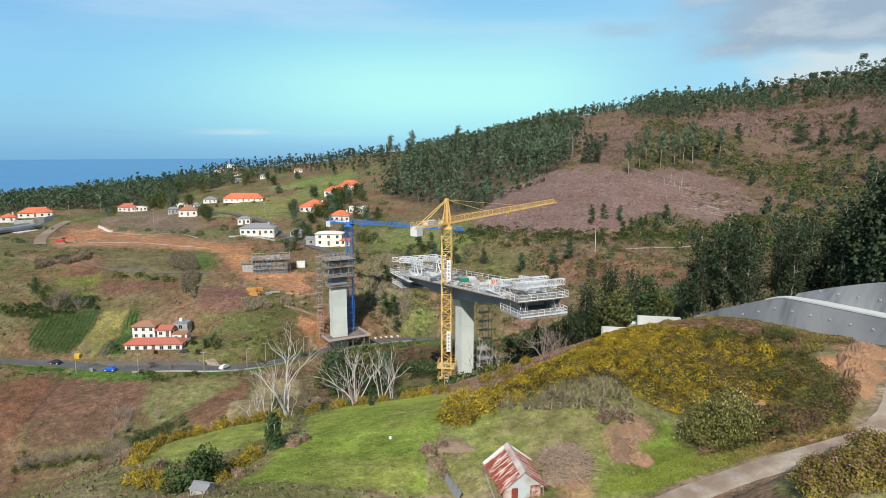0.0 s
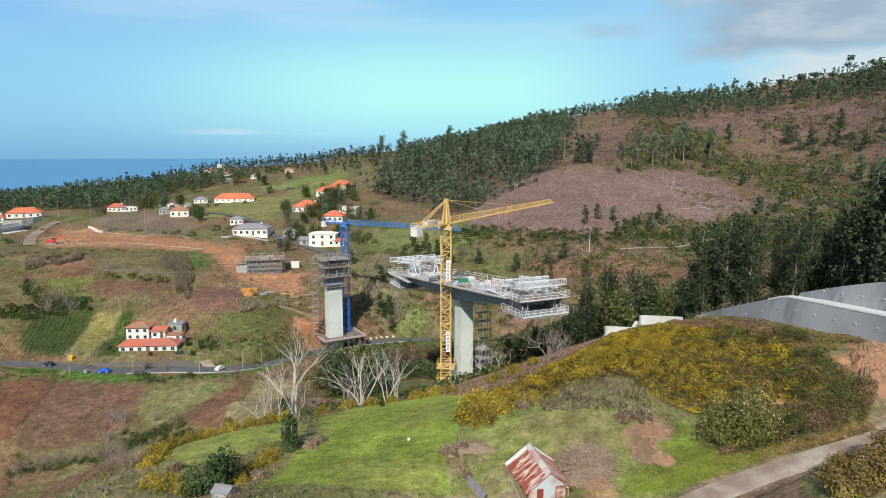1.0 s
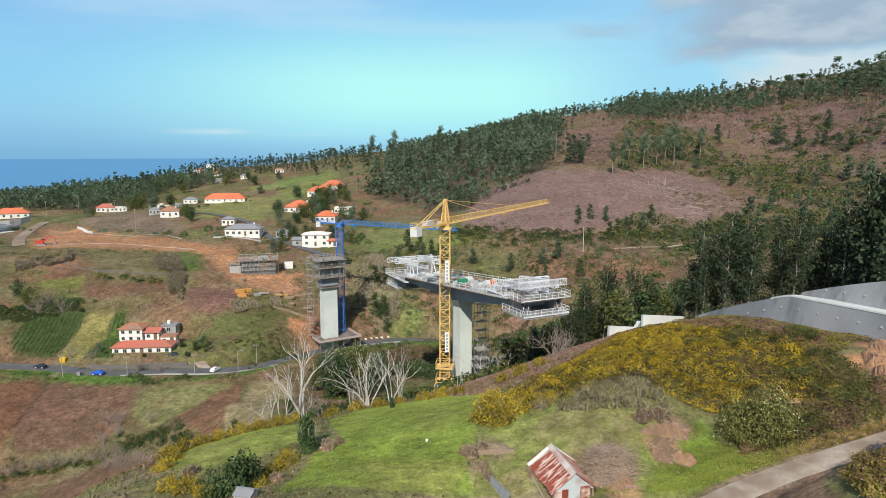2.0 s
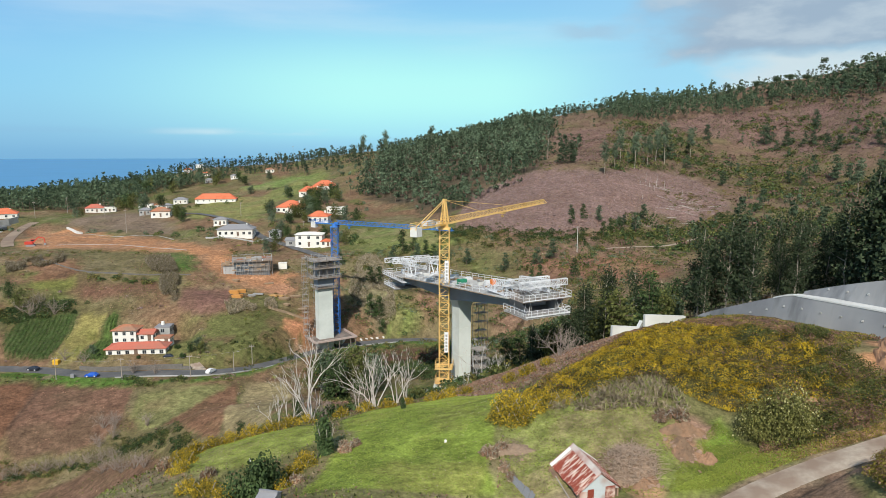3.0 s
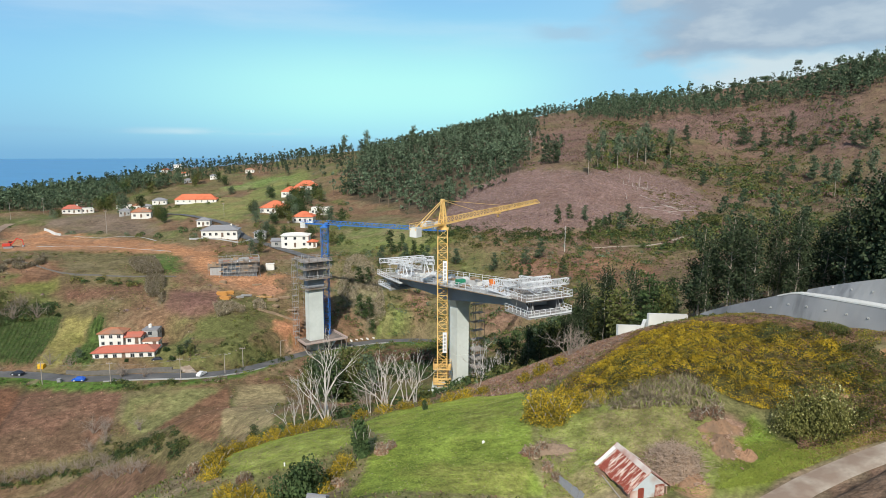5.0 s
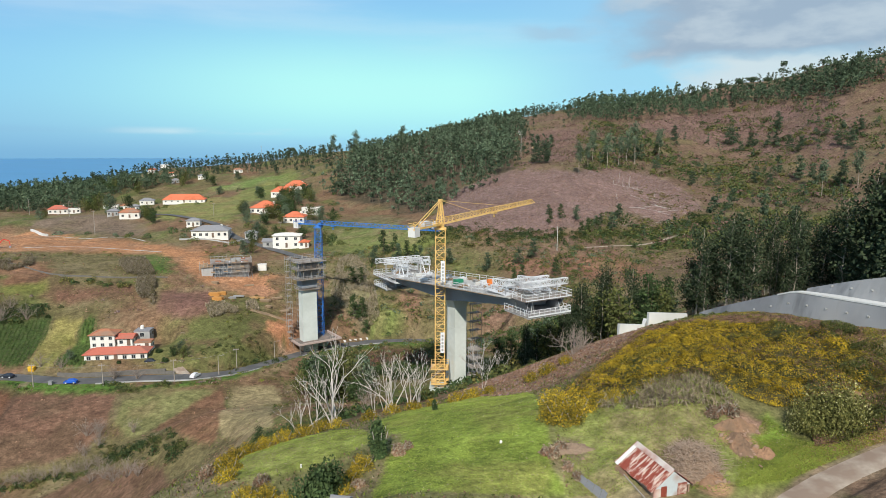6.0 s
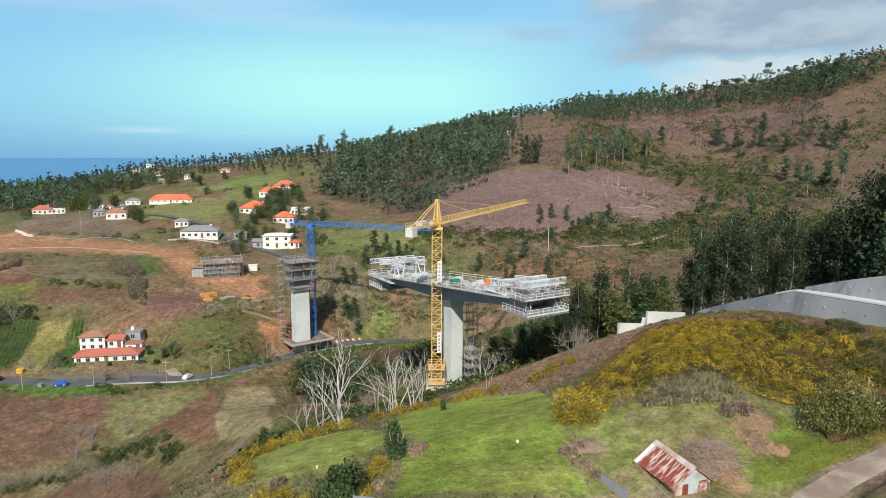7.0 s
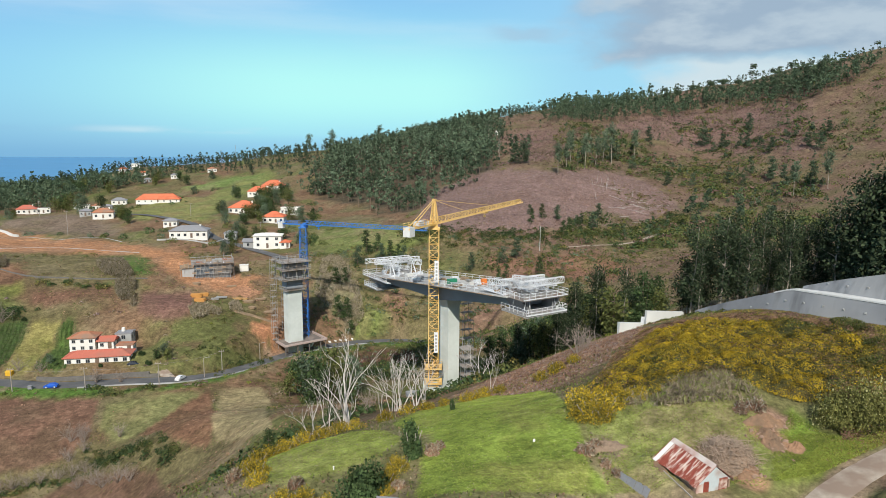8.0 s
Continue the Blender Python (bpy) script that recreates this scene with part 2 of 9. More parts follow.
M = {
    "ground": ground_mat(),
    "concrete": mat("concrete", (0.60, 0.64, 0.60), 0.85, vary=0.1, grain=1.2, bump=0.01, second=(0.50, 0.54, 0.50), patch=0.5),
    # darker, bluer concrete: the girder's shade under the deck edge is in the colour
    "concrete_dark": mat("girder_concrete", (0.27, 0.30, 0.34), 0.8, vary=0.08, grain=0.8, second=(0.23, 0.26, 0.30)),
    "yellow": mat("crane_yellow", (0.80, 0.53, 0.19), 0.5, vary=0.12, grain=2.0, second=(0.62, 0.36, 0.08), patch=0.2),
    "blue": mat("crane_blue", (0.04, 0.17, 0.50), 0.5, vary=0.15, grain=2.0),
    "white_steel": mat("white_steel", (0.72, 0.73, 0.74), 0.5, vary=0.12, grain=1.5, second=(0.5, 0.5, 0.5), patch=0.25),
    "grey_steel": mat("scaffold_steel", (0.34, 0.34, 0.33), 0.6, vary=0.2, grain=1.5, second=(0.22, 0.17, 0.13), patch=0.3),
    "timber": mat("shuttering_timber", (0.34, 0.24, 0.15), 0.85, vary=0.25, grain=2.5, second=(0.2, 0.15, 0.1)),
    "plaster": mat("white_plaster", (0.76, 0.74, 0.68), 0.85, vary=0.05, grain=1.0, second=(0.70, 0.68, 0.62), patch=0.3),
    "plaster_grey": mat("grey_plaster", (0.42, 0.42, 0.41), 0.9, vary=0.12, grain=1.0, second=(0.3, 0.3, 0.28)),
    "tile": mat("orange_roof_tile", (0.64, 0.18, 0.09), 0.75, vary=0.2, grain=1.6, second=(0.55, 0.15, 0.07), patch=0.3),
    "tile_old": mat("weathered_roof_tile", (0.42, 0.18, 0.10), 0.8, vary=0.25, grain=1.6, second=(0.30, 0.19, 0.13), patch=0.4),
    "roof_grey": mat("grey_roof", (0.26, 0.26, 0.27), 0.7, vary=0.15, grain=1.6),
    "glass": mat("dark_window_glass", (0.03, 0.035, 0.04), 0.1, vary=0.2, spec=0.6),
    "asphalt": mat("asphalt", (0.11, 0.11, 0.11), 0.9, vary=0.2, grain=1.5, second=(0.15, 0.145, 0.14)),
    "dirt_road": mat("pale_dirt_road", (0.40, 0.335, 0.265), 0.95, vary=0.3, grain=4.0, second=(0.27, 0.20, 0.15), patch=0.5, bump=0.04),
    "bark_white": mat("bleached_dead_wood", (0.52, 0.48, 0.43), 0.85, vary=0.3, grain=3.0),
    "bark_grey": mat("grey_twigs", (0.35, 0.31, 0.27), 0.9, vary=0.25, grain=3.0),
    "twig": mat("grey_brown_twigs", (0.27, 0.22, 0.18), 0.9, vary=0.3, grain=3.0),
    "bark": mat("brown_bark", (0.17, 0.12, 0.09), 0.9, vary=0.3, grain=3.0),
    "bark_euc": mat("eucalyptus_bark", (0.36, 0.31, 0.25), 0.85, vary=0.25, grain=2.0),
    # the paler second tone paints patches of reflected light on the wall
    "wall": mat("sprayed_concrete", (0.205, 0.21, 0.218), 0.9, vary=0.14, grain=0.9, bump=0.03, second=(0.27, 0.28, 0.287), patch=0.5),
    "white_concrete": mat("pale_new_concrete", (0.66, 0.66, 0.63), 0.8, vary=0.06, grain=1.0, second=(0.56, 0.56, 0.53)),
    "rock": mat("brown_rock", (0.30, 0.20, 0.14), 0.95, vary=0.3, grain=2.0, bump=0.05),
    "tile_salmon": mat("salmon_roof_tile", (0.50, 0.15, 0.10), 0.75, vary=0.15, grain=1.6, second=(0.42, 0.16, 0.11), patch=0.3),
    "stone_dark": mat("dark_wall_stone", (0.15, 0.14, 0.125), 0.95, vary=0.35, grain=1.6, bump=0.05),
    "sea": mat("sea_water", (0.05, 0.215, 0.43), 0.35, vary=0.2, grain=0.01, spec=0.5),
}

# ---- lie of the land: heights round the knoll, ring by ring ----
HUB = (-8.0, 0.0)
BEARINGS = (-46, -36, -27, -19, -12, -5, 2, 9, 16, 23, 30, 38, 48)
RINGS = {
    15: (30.1, 29.9, 29.6, 29.5, 29.3, 29.2, 29.0, 28.8, 28.7, 28.6, 28.5, 28.2, 28.1),
    25: (30.3, 30.7, 30.9, 31.0, 30.8, 30.2, 29.6, 29.1, 28.9, 28.9, 29.1, 29.3, 29.4),
    32: (28.6, 29.1, 29.3, 30.0, 30.4, 29.6, 29.0, 28.8, 28.8, 29.1, 29.8, 30.7, 30.6),
    39: (26.3, 27.1, 27.5, 27.8, 28.6, 29.0, 29.4, 29.5, 29.7, 29.4, 30.6, 32.8, 31.8),
    46: (23.3, 24.7, 26.2, 27.1, 27.5, 28.4, 29.6, 30.6, 31.4, 30.5, 31.2, 33.8, 32.7),
    54: (18.9, 20.8, 23.4, 24.9, 25.3, 26.4, 27.8, 29.9, 31.8, 32.2, 32.8, 33.5, 32.9),
    63: (13.0, 15.1, 18.3, 20.9, 22.2, 23.3, 24.7, 27.9, 30.9, 32.7, 33.4, 33.1, 32.5),
    75: (4.1, 6.6, 11.1, 15.0, 17.1, 18.9, 21.5, 25.4, 29.2, 31.2, 30.8, 30.8, 31.4),
    90: (-6.4, -3.5, 3.1, 9.2, 11.1, 13.2, 16.8, 21.5, 25.7, 27.6, 27.9, 29.1, 30.6),
    108: (-15.5, -12.3, -4.4, 4.4, 5.1, 6.3, 9.9, 15.4, 21.0, 25.2, 28.3, 29.9, 30.7),
    130: (-20.2, -17.6, -4.6, -3.1, -3.8, -2.6, 1.6, 8.3, 15.4, 22.4, 29.0, 30.9, 30.9),
    150: (-19.2, -18.1, -11.9, -10.8, -11.5, -9.4, -3.1, 3.4, 10.9, 19.3, 26.7, 30.3, 31.0),
    170: (-14.9, -13.7, -12.1, -13.5, -15.8, -14.1, -7.2, -0.0, 7.0, 16.1, 24.5, 29.4, 31.3),
    195: (-8.9, -10.5, -8.9, -8.6, -16.6, -17.1, -8.7, -1.4, 4.3, 13.3, 22.5, 28.0, 31.7),
    220: (-2.4, -6.9, -1.4, -4.0, -11.6, -11.8, -5.6, 0.1, 3.9, 11.7, 19.8, 26.2, 32.0),
    250: (4.4, 4.2, 2.9, 1.1, 1.5, 2.1, 5.1, 4.2, 5.6, 11.6, 18.2, 24.8, 32.8),
    290: (7.4, 7.9, 5.5, 5.3, 7.2, 12.5, 15.5, 12.5, 9.1, 13.1, 17.6, 24.7, 35.1),
    340: (5.5, 4.5, 6.8, 10.6, 10.3, 15.1, 22.7, 21.4, 11.7, 12.8, 18.0, 27.1, 40.8),
    400: (3.8, 4.2, 9.2, 14.7, 10.1, 13.9, 30.6, 36.3, 23.6, 15.2, 21.8, 34.4, 51.4),
    480: (4.5, 6.0, 8.3, 14.6, 18.1, 24.7, 40.2, 47.1, 32.9, 24.1, 33.7, 51.4, 71.0),
    600: (2.5, 4.0, 3.5, 13.8, 27.3, 42.1, 56.2, 60.3, 51.2, 43.9, 64.7, 90.2, 109.2),
    750: (-7.0, 1.5, 16.0, 24.5, 37.0, 53.3, 72.7, 85.9, 88.5, 92.0, 117.9, 141.3, 159.8),
    950: (-41.0, -37.0, 4.0, 21.0, 40.0, 59.5, 86.6, 106.1, 120.6, 137.2, 158.5, 182.4, 205.5),
    1250: (-150.0, -150.0, -150.0, -110.0, -40.0, 38.6, 62.9, 80.5, 93.5, 108.5, 127.7, 149.2, 170.0),
    1700: (-200.0, -200.0, -200.0, -160.0, -90.0, 1.7, 20.6, 34.3, 44.4, 56.0, 71.0, 87.7, 103.9),
    2600: (-250.0, -250.0, -250.0, -200.0, -150.0, -80.1, -34.0, -28.2, -23.8, -18.8, -12.4, -5.3, 1.7),
}
RING_D = sorted(RINGS)
RING_Z = np.array([RINGS[d] for d in RING_D], float)
# behind the viewer the two ends meet at their mean
_mid = (RING_Z[:, :1] + RING_Z[:, -1:]) / 2
BEAR = np.array((-180, -110) + BEARINGS + (110, 180), float)
RING_Z = np.hstack([_mid, _mid * 0.5 + RING_Z[:, :1] * 0.5, RING_Z, _mid * 0.5 + RING_Z[:, -1:] * 0.5, _mid])
LOGD = np.log(np.array(RING_D, float))


def _cubic(knots, q):
    """Hermite weights on uneven knots: four indices and four weights."""
    q = np.clip(q, knots[0], knots[-1])
    i = np.clip(np.searchsorted(knots, q, side="right") - 1, 0, len(knots) - 2)
    h = knots[i + 1] - knots[i]
    s = (q - knots[i]) / h
    a, d = np.maximum(i - 1, 0), np.minimum(i + 2, len(knots) - 1)
    h00, h10, h01, h11 = 2 * s**3 - 3 * s**2 + 1, s**3 - 2 * s**2 + s, -2 * s**3 + 3 * s**2, s**3 - s**2
    m0, m1 = h / np.maximum(knots[i + 1] - knots[a], 1e-9), h / np.maximum(knots[d] - knots[i], 1e-9)
    return (a, i, i + 1, d), (-h10 * m0, h00 - h11 * m1, h01 + h10 * m0, h11 * m1)


def _wave(x, y, size, seed):
    """Smooth value noise, -1 to 1."""
    rng = np.random.RandomState(seed)
    tab = rng.rand(128, 128) * 2 - 1
    u, v = x / size + 1000.3, y / size + 1000.7
    iu, iv = np.floor(u).astype(int), np.floor(v).astype(int)
    fu, fv = u - iu, v - iv
    fu, fv = fu * fu * (3 - 2 * fu), fv * fv * (3 - 2 * fv)
    iu, iv = iu % 127, iv % 127
    a = tab[iu, iv] * (1 - fu) + tab[iu + 1, iv] * fu
    b = tab[iu, iv + 1] * (1 - fu) + tab[iu + 1, iv + 1] * fu
    return a * (1 - fv) + b * fv


def to_line(x, y, line):
    """Distance to a polyline of (x, y, z), and the line's height there."""
    best, hz = np.full(np.shape(x), 1e9), np.zeros(np.shape(x))
    for (ax, ay, az), (bx, by, bz) in zip(line[:-1], line[1:]):
        dx, dy = bx - ax, by - ay
        s = np.clip(((x - ax) * dx + (y - ay) * dy) / (dx * dx + dy * dy), 0, 1)
        d = np.hypot(x - ax - s * dx, y - ay - s * dy)
        near = d < best
        best, hz = np.where(near, d, best), np.where(near, az + s * (bz - az), hz)
    return best, hz


def base_height(x, y):
    x, y = np.asarray(x, float), np.asarray(y, float)
    dx, dy = x - HUB[0], y - HUB[1]
    d = np.maximum(np.hypot(dx, dy), 15.0)
    (r0, r1, r2, r3), wr = _cubic(LOGD, np.log(d))
    (c0, c1, c2, c3), wc = _cubic(BEAR, np.degrees(np.arctan2(dx, dy)))
    z = 0
    for r, a in zip((r0, r1, r2, r3), wr):
        for c, b in zip((c0, c1, c2, c3), wc):
            z = z + a * b * RING_Z[r, c]
    rough = np.clip(d / 150, 0.1, 3.0)
    return z + rough * (0.45 * _wave(x, y, 14, 1) + 0.9 * _wave(x, y, 45, 2)) + 0.12 * _wave(x, y, 3.1, 3) + 0.05 * _wave(x, y, 1.1, 4)


# roads: centre lines (x, y, z) and half widths; the ground is cut level under them
ROADS = []


def height(x, y):
    z = base_height(x, y)
    for line, half, soft in ROADS:
        d, hz = to_line(np.asarray(x, float), np.asarray(y, float), line)
        k = np.clip((half + soft - d) / soft, 0, 1)
        k = k * k * (3 - 2 * k)
        z = z * (1 - k) + hz * k
    return z


def h(x, y):
    return float(height(np.array([x]), np.array([y]))[0])

MAIN_ROAD = [(-150, 158, -10.4), (-130.8, 158.9, -10.7), (-113.8, 157.5, -11.0), (-96.8, 161.2, -11.3), (-83.7, 163.8, -11.6), (-75.6, 171.9, -12.9),
             (-69.2, 182.8, -14.0), (-62.5, 196.5, -15.4), (-57.2, 205.4, -16.3), (-48.6, 211.1, -16.6), (-39.5, 216.0, -17.0), (-27.4, 216.2, -16.8),
             (-19.3, 213.5, -16.5), (-7.6, 208.5, -15.8), (5.4, 204.4, -15.0), (22, 203, -13.0)]
VILLAGE_ROAD = [(-215, 383, 10.5), (-198, 376, 10.8), (-180, 368, 11.0), (-152, 339, 11.5), (-135.6, 323, 10.4), (-122, 302, 8.2), (-111, 293, 6.4), (-97, 283, 4.6), (-79, 262, 4.6), (-70, 254, 4.4)]
DIRT_ROAD = [(2.0, 30.5, 28.4), (6.3, 34.0, 28.8), (8.5, 35.4, 29.2), (11.1, 36.6, 29.8), (13.6, 37.2, 30.6), (16.8, 38.0, 31.4), (20.4, 39.3, 32.1), (23.2, 41.6, 32.7), (25.0, 44.4, 33.1), (27.1, 48, 33.2), (30.6, 53, 33.0)]
EAST_RAMP = [(-229, 273, 4.9), (-248.6, 298.5, 4.7), (-273.8, 340.6, 4.7), (-284, 364, 5.4)]
HILL_TRACK = [(40, 268, 9.0), (53.8, 272.6, 9.2), (63.6, 274.3, 9.2), (73.9, 279, 10.2), (90.7, 296, 11.4), (108, 302, 12.8)]
FARM_PAD = [(-123, 178, -9.0), (-104, 182, -8.8)]
SHED_BANK = [(1.3, 34.6, 29.45), (-0.6, 34.0, 29.45), (-1.9, 37.6, 29.8)]
ROADS += [(FARM_PAD, 4.5, 4.0), (SHED_BANK, 0.7, 1.5), (MAIN_ROAD, 3.6, 4.0), (VILLAGE_ROAD, 2.4, 3.0), (DIRT_ROAD, 1.3, 1.2), (HILL_TRACK, 1.6, 3.0), (EAST_RAMP, 3.2, 4.0)]

# ---- plots and covers in plan ----
LAWN = [(-17.5, 33.9), (-17.3, 40.9), (-16.5, 44.7), (-20.1, 55.2), (-17, 64), (-11, 69), (-6, 67), (-5, 64), (-5.7, 44.6), (-5.8, 40.7), (-6.2, 38.0), (-5.5, 35.2)]
LOWER_LAWN = [(-27.4, 40.6), (-31, 47), (-29, 51), (-23.5, 53), (-20.4, 52), (-18.6, 46.3), (-20.2, 42.6), (-24.6, 40.7)]
YARD = [(-5.3, 44.4), (-1.2, 45.9), (5.7, 43.8), (6.8, 39.7), (3.8, 35.3), (-5.7, 35.2)]
BRIGHT_GRASS = [(6.3, 39.3), (9.6, 43.3), (10.4, 40.3), (12.9, 39.0), (7.9, 36.9), (4.3, 35.8)]
GORSE = [(-5.4, 45.5), (-2.7, 53.9), (3, 66), (8, 75), (16, 76), (21, 68), (23.0, 58), (21.3, 50), (19.6, 45), (15.3, 42.5), (10.4, 44.0), (7.6, 46.5), (0.8, 46.5)]
BRACKEN_SLOPE = [(-12, 72), (-14, 80), (-8, 88), (0, 93), (10, 96), (12, 80), (8, 69), (2, 65), (-5, 63), (-10, 67)]
HEATHER_MAIN = [(-24, 290), (-20, 407), (5, 426), (26, 404), (59, 397), (127, 486), (134, 420), (122, 359), (87, 324), (27, 286), (1, 278)]
HEATHER_TOP = [(48, 625), (104, 641), (173, 681), (294, 720), (328, 589), (265, 472), (242, 556), (208, 603), (175, 645), (121, 621), (62, 438), (18, 429), (52, 479)]
BRACKEN_LOW = [(24, 257), (52, 263), (60, 236), (46, 225), (24, 238)]
BROWN_FIELD = [(-129, 145), (-117, 151), (-98, 150), (-93, 136), (-94, 128), (-110, 121)]
PASTURE = [(-95, 147), (-84, 154), (-72, 155), (-71, 145), (-78, 133), (-83, 130), (-91, 136)]
FERN_PATCH = [(-80, 132), (-78, 140), (-76, 150), (-73, 157), (-66, 138), (-56, 110), (-55, 104), (-64, 110), (-73, 122)]
PALE_SOIL = [(-97, 112), (-87, 119), (-64, 103), (-52, 84), (-62, 76), (-85, 92)]
DRY_STRIP = [(-54, 105), (-59, 118), (-65, 138), (-71, 157), (-62, 162), (-55, 146), (-47, 112), (-41, 92)]
CROP_A = [(-150, 172), (-152, 184), (-140, 190), (-137, 184), (-132, 165), (-144, 163)]
CROP_B = [(-123, 165), (-129, 191), (-126, 191), (-115, 165)]
STUBBLE = [(-131, 165), (-138, 190), (-130, 191), (-124, 165)]
ORANGE_EARTH = [(-226, 275), (-264, 342), (-239, 338), (-175, 295), (-145, 280), (-124, 274), (-106, 242), (-89, 234), (-81, 223), (-92, 215), (-101, 218), (-119, 239), (-137, 262), (-163, 252), (-187, 244)]
CUT_EARTH = [(-76, 204), (-70, 212), (-66, 201), (-67, 195), (-71, 195)]
PLOUGHED = [(-114, 210), (-99, 214), (-92, 197), (-101, 191), (-108, 195)]
GREEN_BANK = [(-93, 194), (-80, 205), (-69, 199), (-72, 191), (-87, 181)]
FALLOW = [(-254, 350), (-282, 421), (-199, 363), (-168, 314), (-239, 339)]
PLOT_RED = [(-172, 209), (-176, 223), (-163, 228), (-158, 211)]
VILLAGE_GRASS = [(-188, 354), (-195, 445), (-205, 602), (-197, 695), (-167, 616), (-160, 492), (-147, 389), (-134, 329), (-161, 362)]
HIGH_MEADOW = [(-249, 587), (-222, 602), (-192, 619), (-176, 637), (-219, 661), (-250, 606)]
GREEN_FIELD = [(-199, 376), (-251, 504), (-241, 554), (-189, 498), (-145, 376), (-141, 334), (-172, 362)]
MEADOW = [(-80, 305), (-56, 328), (-26, 286), (-25, 266), (-62, 270)]
WOOD_MAIN = [(-99, 456), (-125, 613), (-100, 836), (-20, 858), (54, 774), (47, 614), (22, 409), (-6, 433), (-20, 398), (-27, 333), (-60, 410)]
WOOD_RIDGE_W = [(-380, 400), (-560, 560), (-520, 700), (-420, 800), (-300, 860), (-262, 800), (-300, 620), (-318, 552), (-296, 470), (-306, 448), (-318, 410), (-345, 400)]
BROWN_CLEARING = [(4, 254), (34, 258), (32, 238), (8, 235)]
BROWN_PATCH = [(-35, 236), (-26, 235), (-25, 225), (-33, 226)]
BROWN_STRIP = [(-6, 222), (8, 217), (6, 209), (-5, 212)]
GREEN_TERRACE = [(-52, 279), (-26, 273), (-26, 261), (-48, 260)]
GREEN_PATCH = [(-43, 231), (-33, 228), (-34, 219), (-43, 218)]
CAVE_BANK = [(-40, 207), (-35, 187), (-22, 177), (-23, 204)]
SCRUB_BELT = [(96, 603), (124, 677), (170, 659), (186, 573), (215, 569), (208, 443), (213, 421), (242, 424), (197, 345), (164, 349), (160, 385), (154, 444), (133, 462), (119, 478), (86, 435), (63, 407)]
SCRUB_FOOT = [(47, 304), (73, 350), (95, 332), (117, 339), (146, 387), (164, 349), (197, 345), (133, 235), (42, 276)]
SCRUB_HIGH = [(230, 665), (285, 704), (430, 640), (430, 470), (300, 370), (242, 424), (208, 443), (215, 569), (201, 600)]
SKY_WOOD = [(110, 687), (143, 884), (239, 830), (309, 765), (295, 727), (233, 681), (210, 692), (173, 682)]
TOP_WOOD = [(286, 700), (308, 754), (353, 734), (420, 640), (330, 585), (317, 634), (308, 664)]
BROWN_PLOT = [(-166, 203), (-163, 224), (-156, 217), (-152, 210), (-158, 199)]
YELLOW_PLOT = [(-162, 199), (-153, 209), (-148, 202), (-159, 196)]
RED_BAND = [(-150, 205), (-125, 215), (-119, 204), (-144, 199)]
VIVID_BANK = [(-140, 251), (-131, 253), (-119, 229), (-125, 224)]
GREEN_SLOPE = [(-106, 190), (-89, 196), (-72, 213), (-68, 195), (-67, 173), (-86, 169), (-100, 181)]
DARK_FIELD = [(-135, 140), (-132, 148), (-124, 150), (-114, 124), (-122, 118)]
CANES_WEST = [(-183, 215), (-171, 230), (-166, 222), (-175, 205)]
CANES_BANK = [(-143, 237), (-137, 245), (-121, 222), (-111, 198), (-117, 202), (-130, 220)]
CANES_LOW = [(-95, 200), (-83, 214), (-79, 206), (-91, 194)]
TERRACE_LINE = [(148, 573, 0), (196, 585, 0), (236, 579, 0), (257, 529, 0), (269, 474, 0)]
CANES_PIER = [(-62, 264), (-55, 259), (-45, 239), (-41, 223), (-46, 218), (-51, 221), (-60, 229)]
VILLAGE_WOOD = [(-417, 556), (-394, 612), (-382, 726), (-382, 726), (-387, 654), (-364, 524), (-355, 475)]

# ---- the ground sheet ----
def mesh_object(name, verts, faces, material, smooth=False):
    me = bpy.data.meshes.new(name)
    me.from_pydata(verts, [], faces)
    me.materials.append(material)
    if smooth:
        me.polygons.foreach_set("use_smooth", [True] * len(me.polygons))
    me.update()
    return new(name, me)


def grid_mesh(name, X, Y, Z, material):
    nr, nc = X.shape
    me = bpy.data.meshes.new(name)
    idx = np.arange(nr * nc).reshape(nr, nc)
    quads = np.stack([idx[:-1, :-1], idx[:-1, 1:], idx[1:, 1:], idx[1:, :-1]], -1).reshape(-1, 4)
    me.vertices.add(nr * nc)
    me.vertices.foreach_set("co", np.stack([X, Y, Z], -1).astype(np.float32).ravel())
    me.loops.add(quads.size)
    me.loops.foreach_set("vertex_index", quads.astype(np.int32).ravel())
    me.polygons.add(len(quads))
    me.polygons.foreach_set("loop_start", np.arange(0, quads.size, 4, dtype=np.int32))
    me.polygons.foreach_set("use_smooth", np.ones(len(quads), bool))
    me.materials.append(material)
    me.update(calc_edges=True)
    me.validate()
    return new(name, me)


def inside(x, y, poly):
    hit = np.zeros(np.shape(x), bool)
    for (ax, ay), (bx, by) in zip(poly, poly[1:] + poly[:1]):
        cross = ((ay > y) != (by > y)) & (x < (bx - ax) * (y - ay) / (by - ay + 1e-12) + ax)
        hit ^= cross
    return hit


_d = np.concatenate([[0.02, 4.0], np.geomspace(9, 2600, 430)])
_b = np.radians(np.concatenate([np.arange(-180, -52, 8), np.arange(-52, 52, 0.32), np.arange(52, 181, 8)]))
_b[-1] = np.pi
GD, GB = np.meshgrid(_d, _b, indexing="ij")
GX, GY = HUB[0] + GD * np.sin(GB), HUB[1] + GD * np.cos(GB)
GZ = height(GX, GY)
# an even shoulder under the start of the flight
_even = np.clip((GD - 6.0) / 12.0, 0, 1)
GZ = GZ * _even + GZ[2].mean() * (1 - _even)
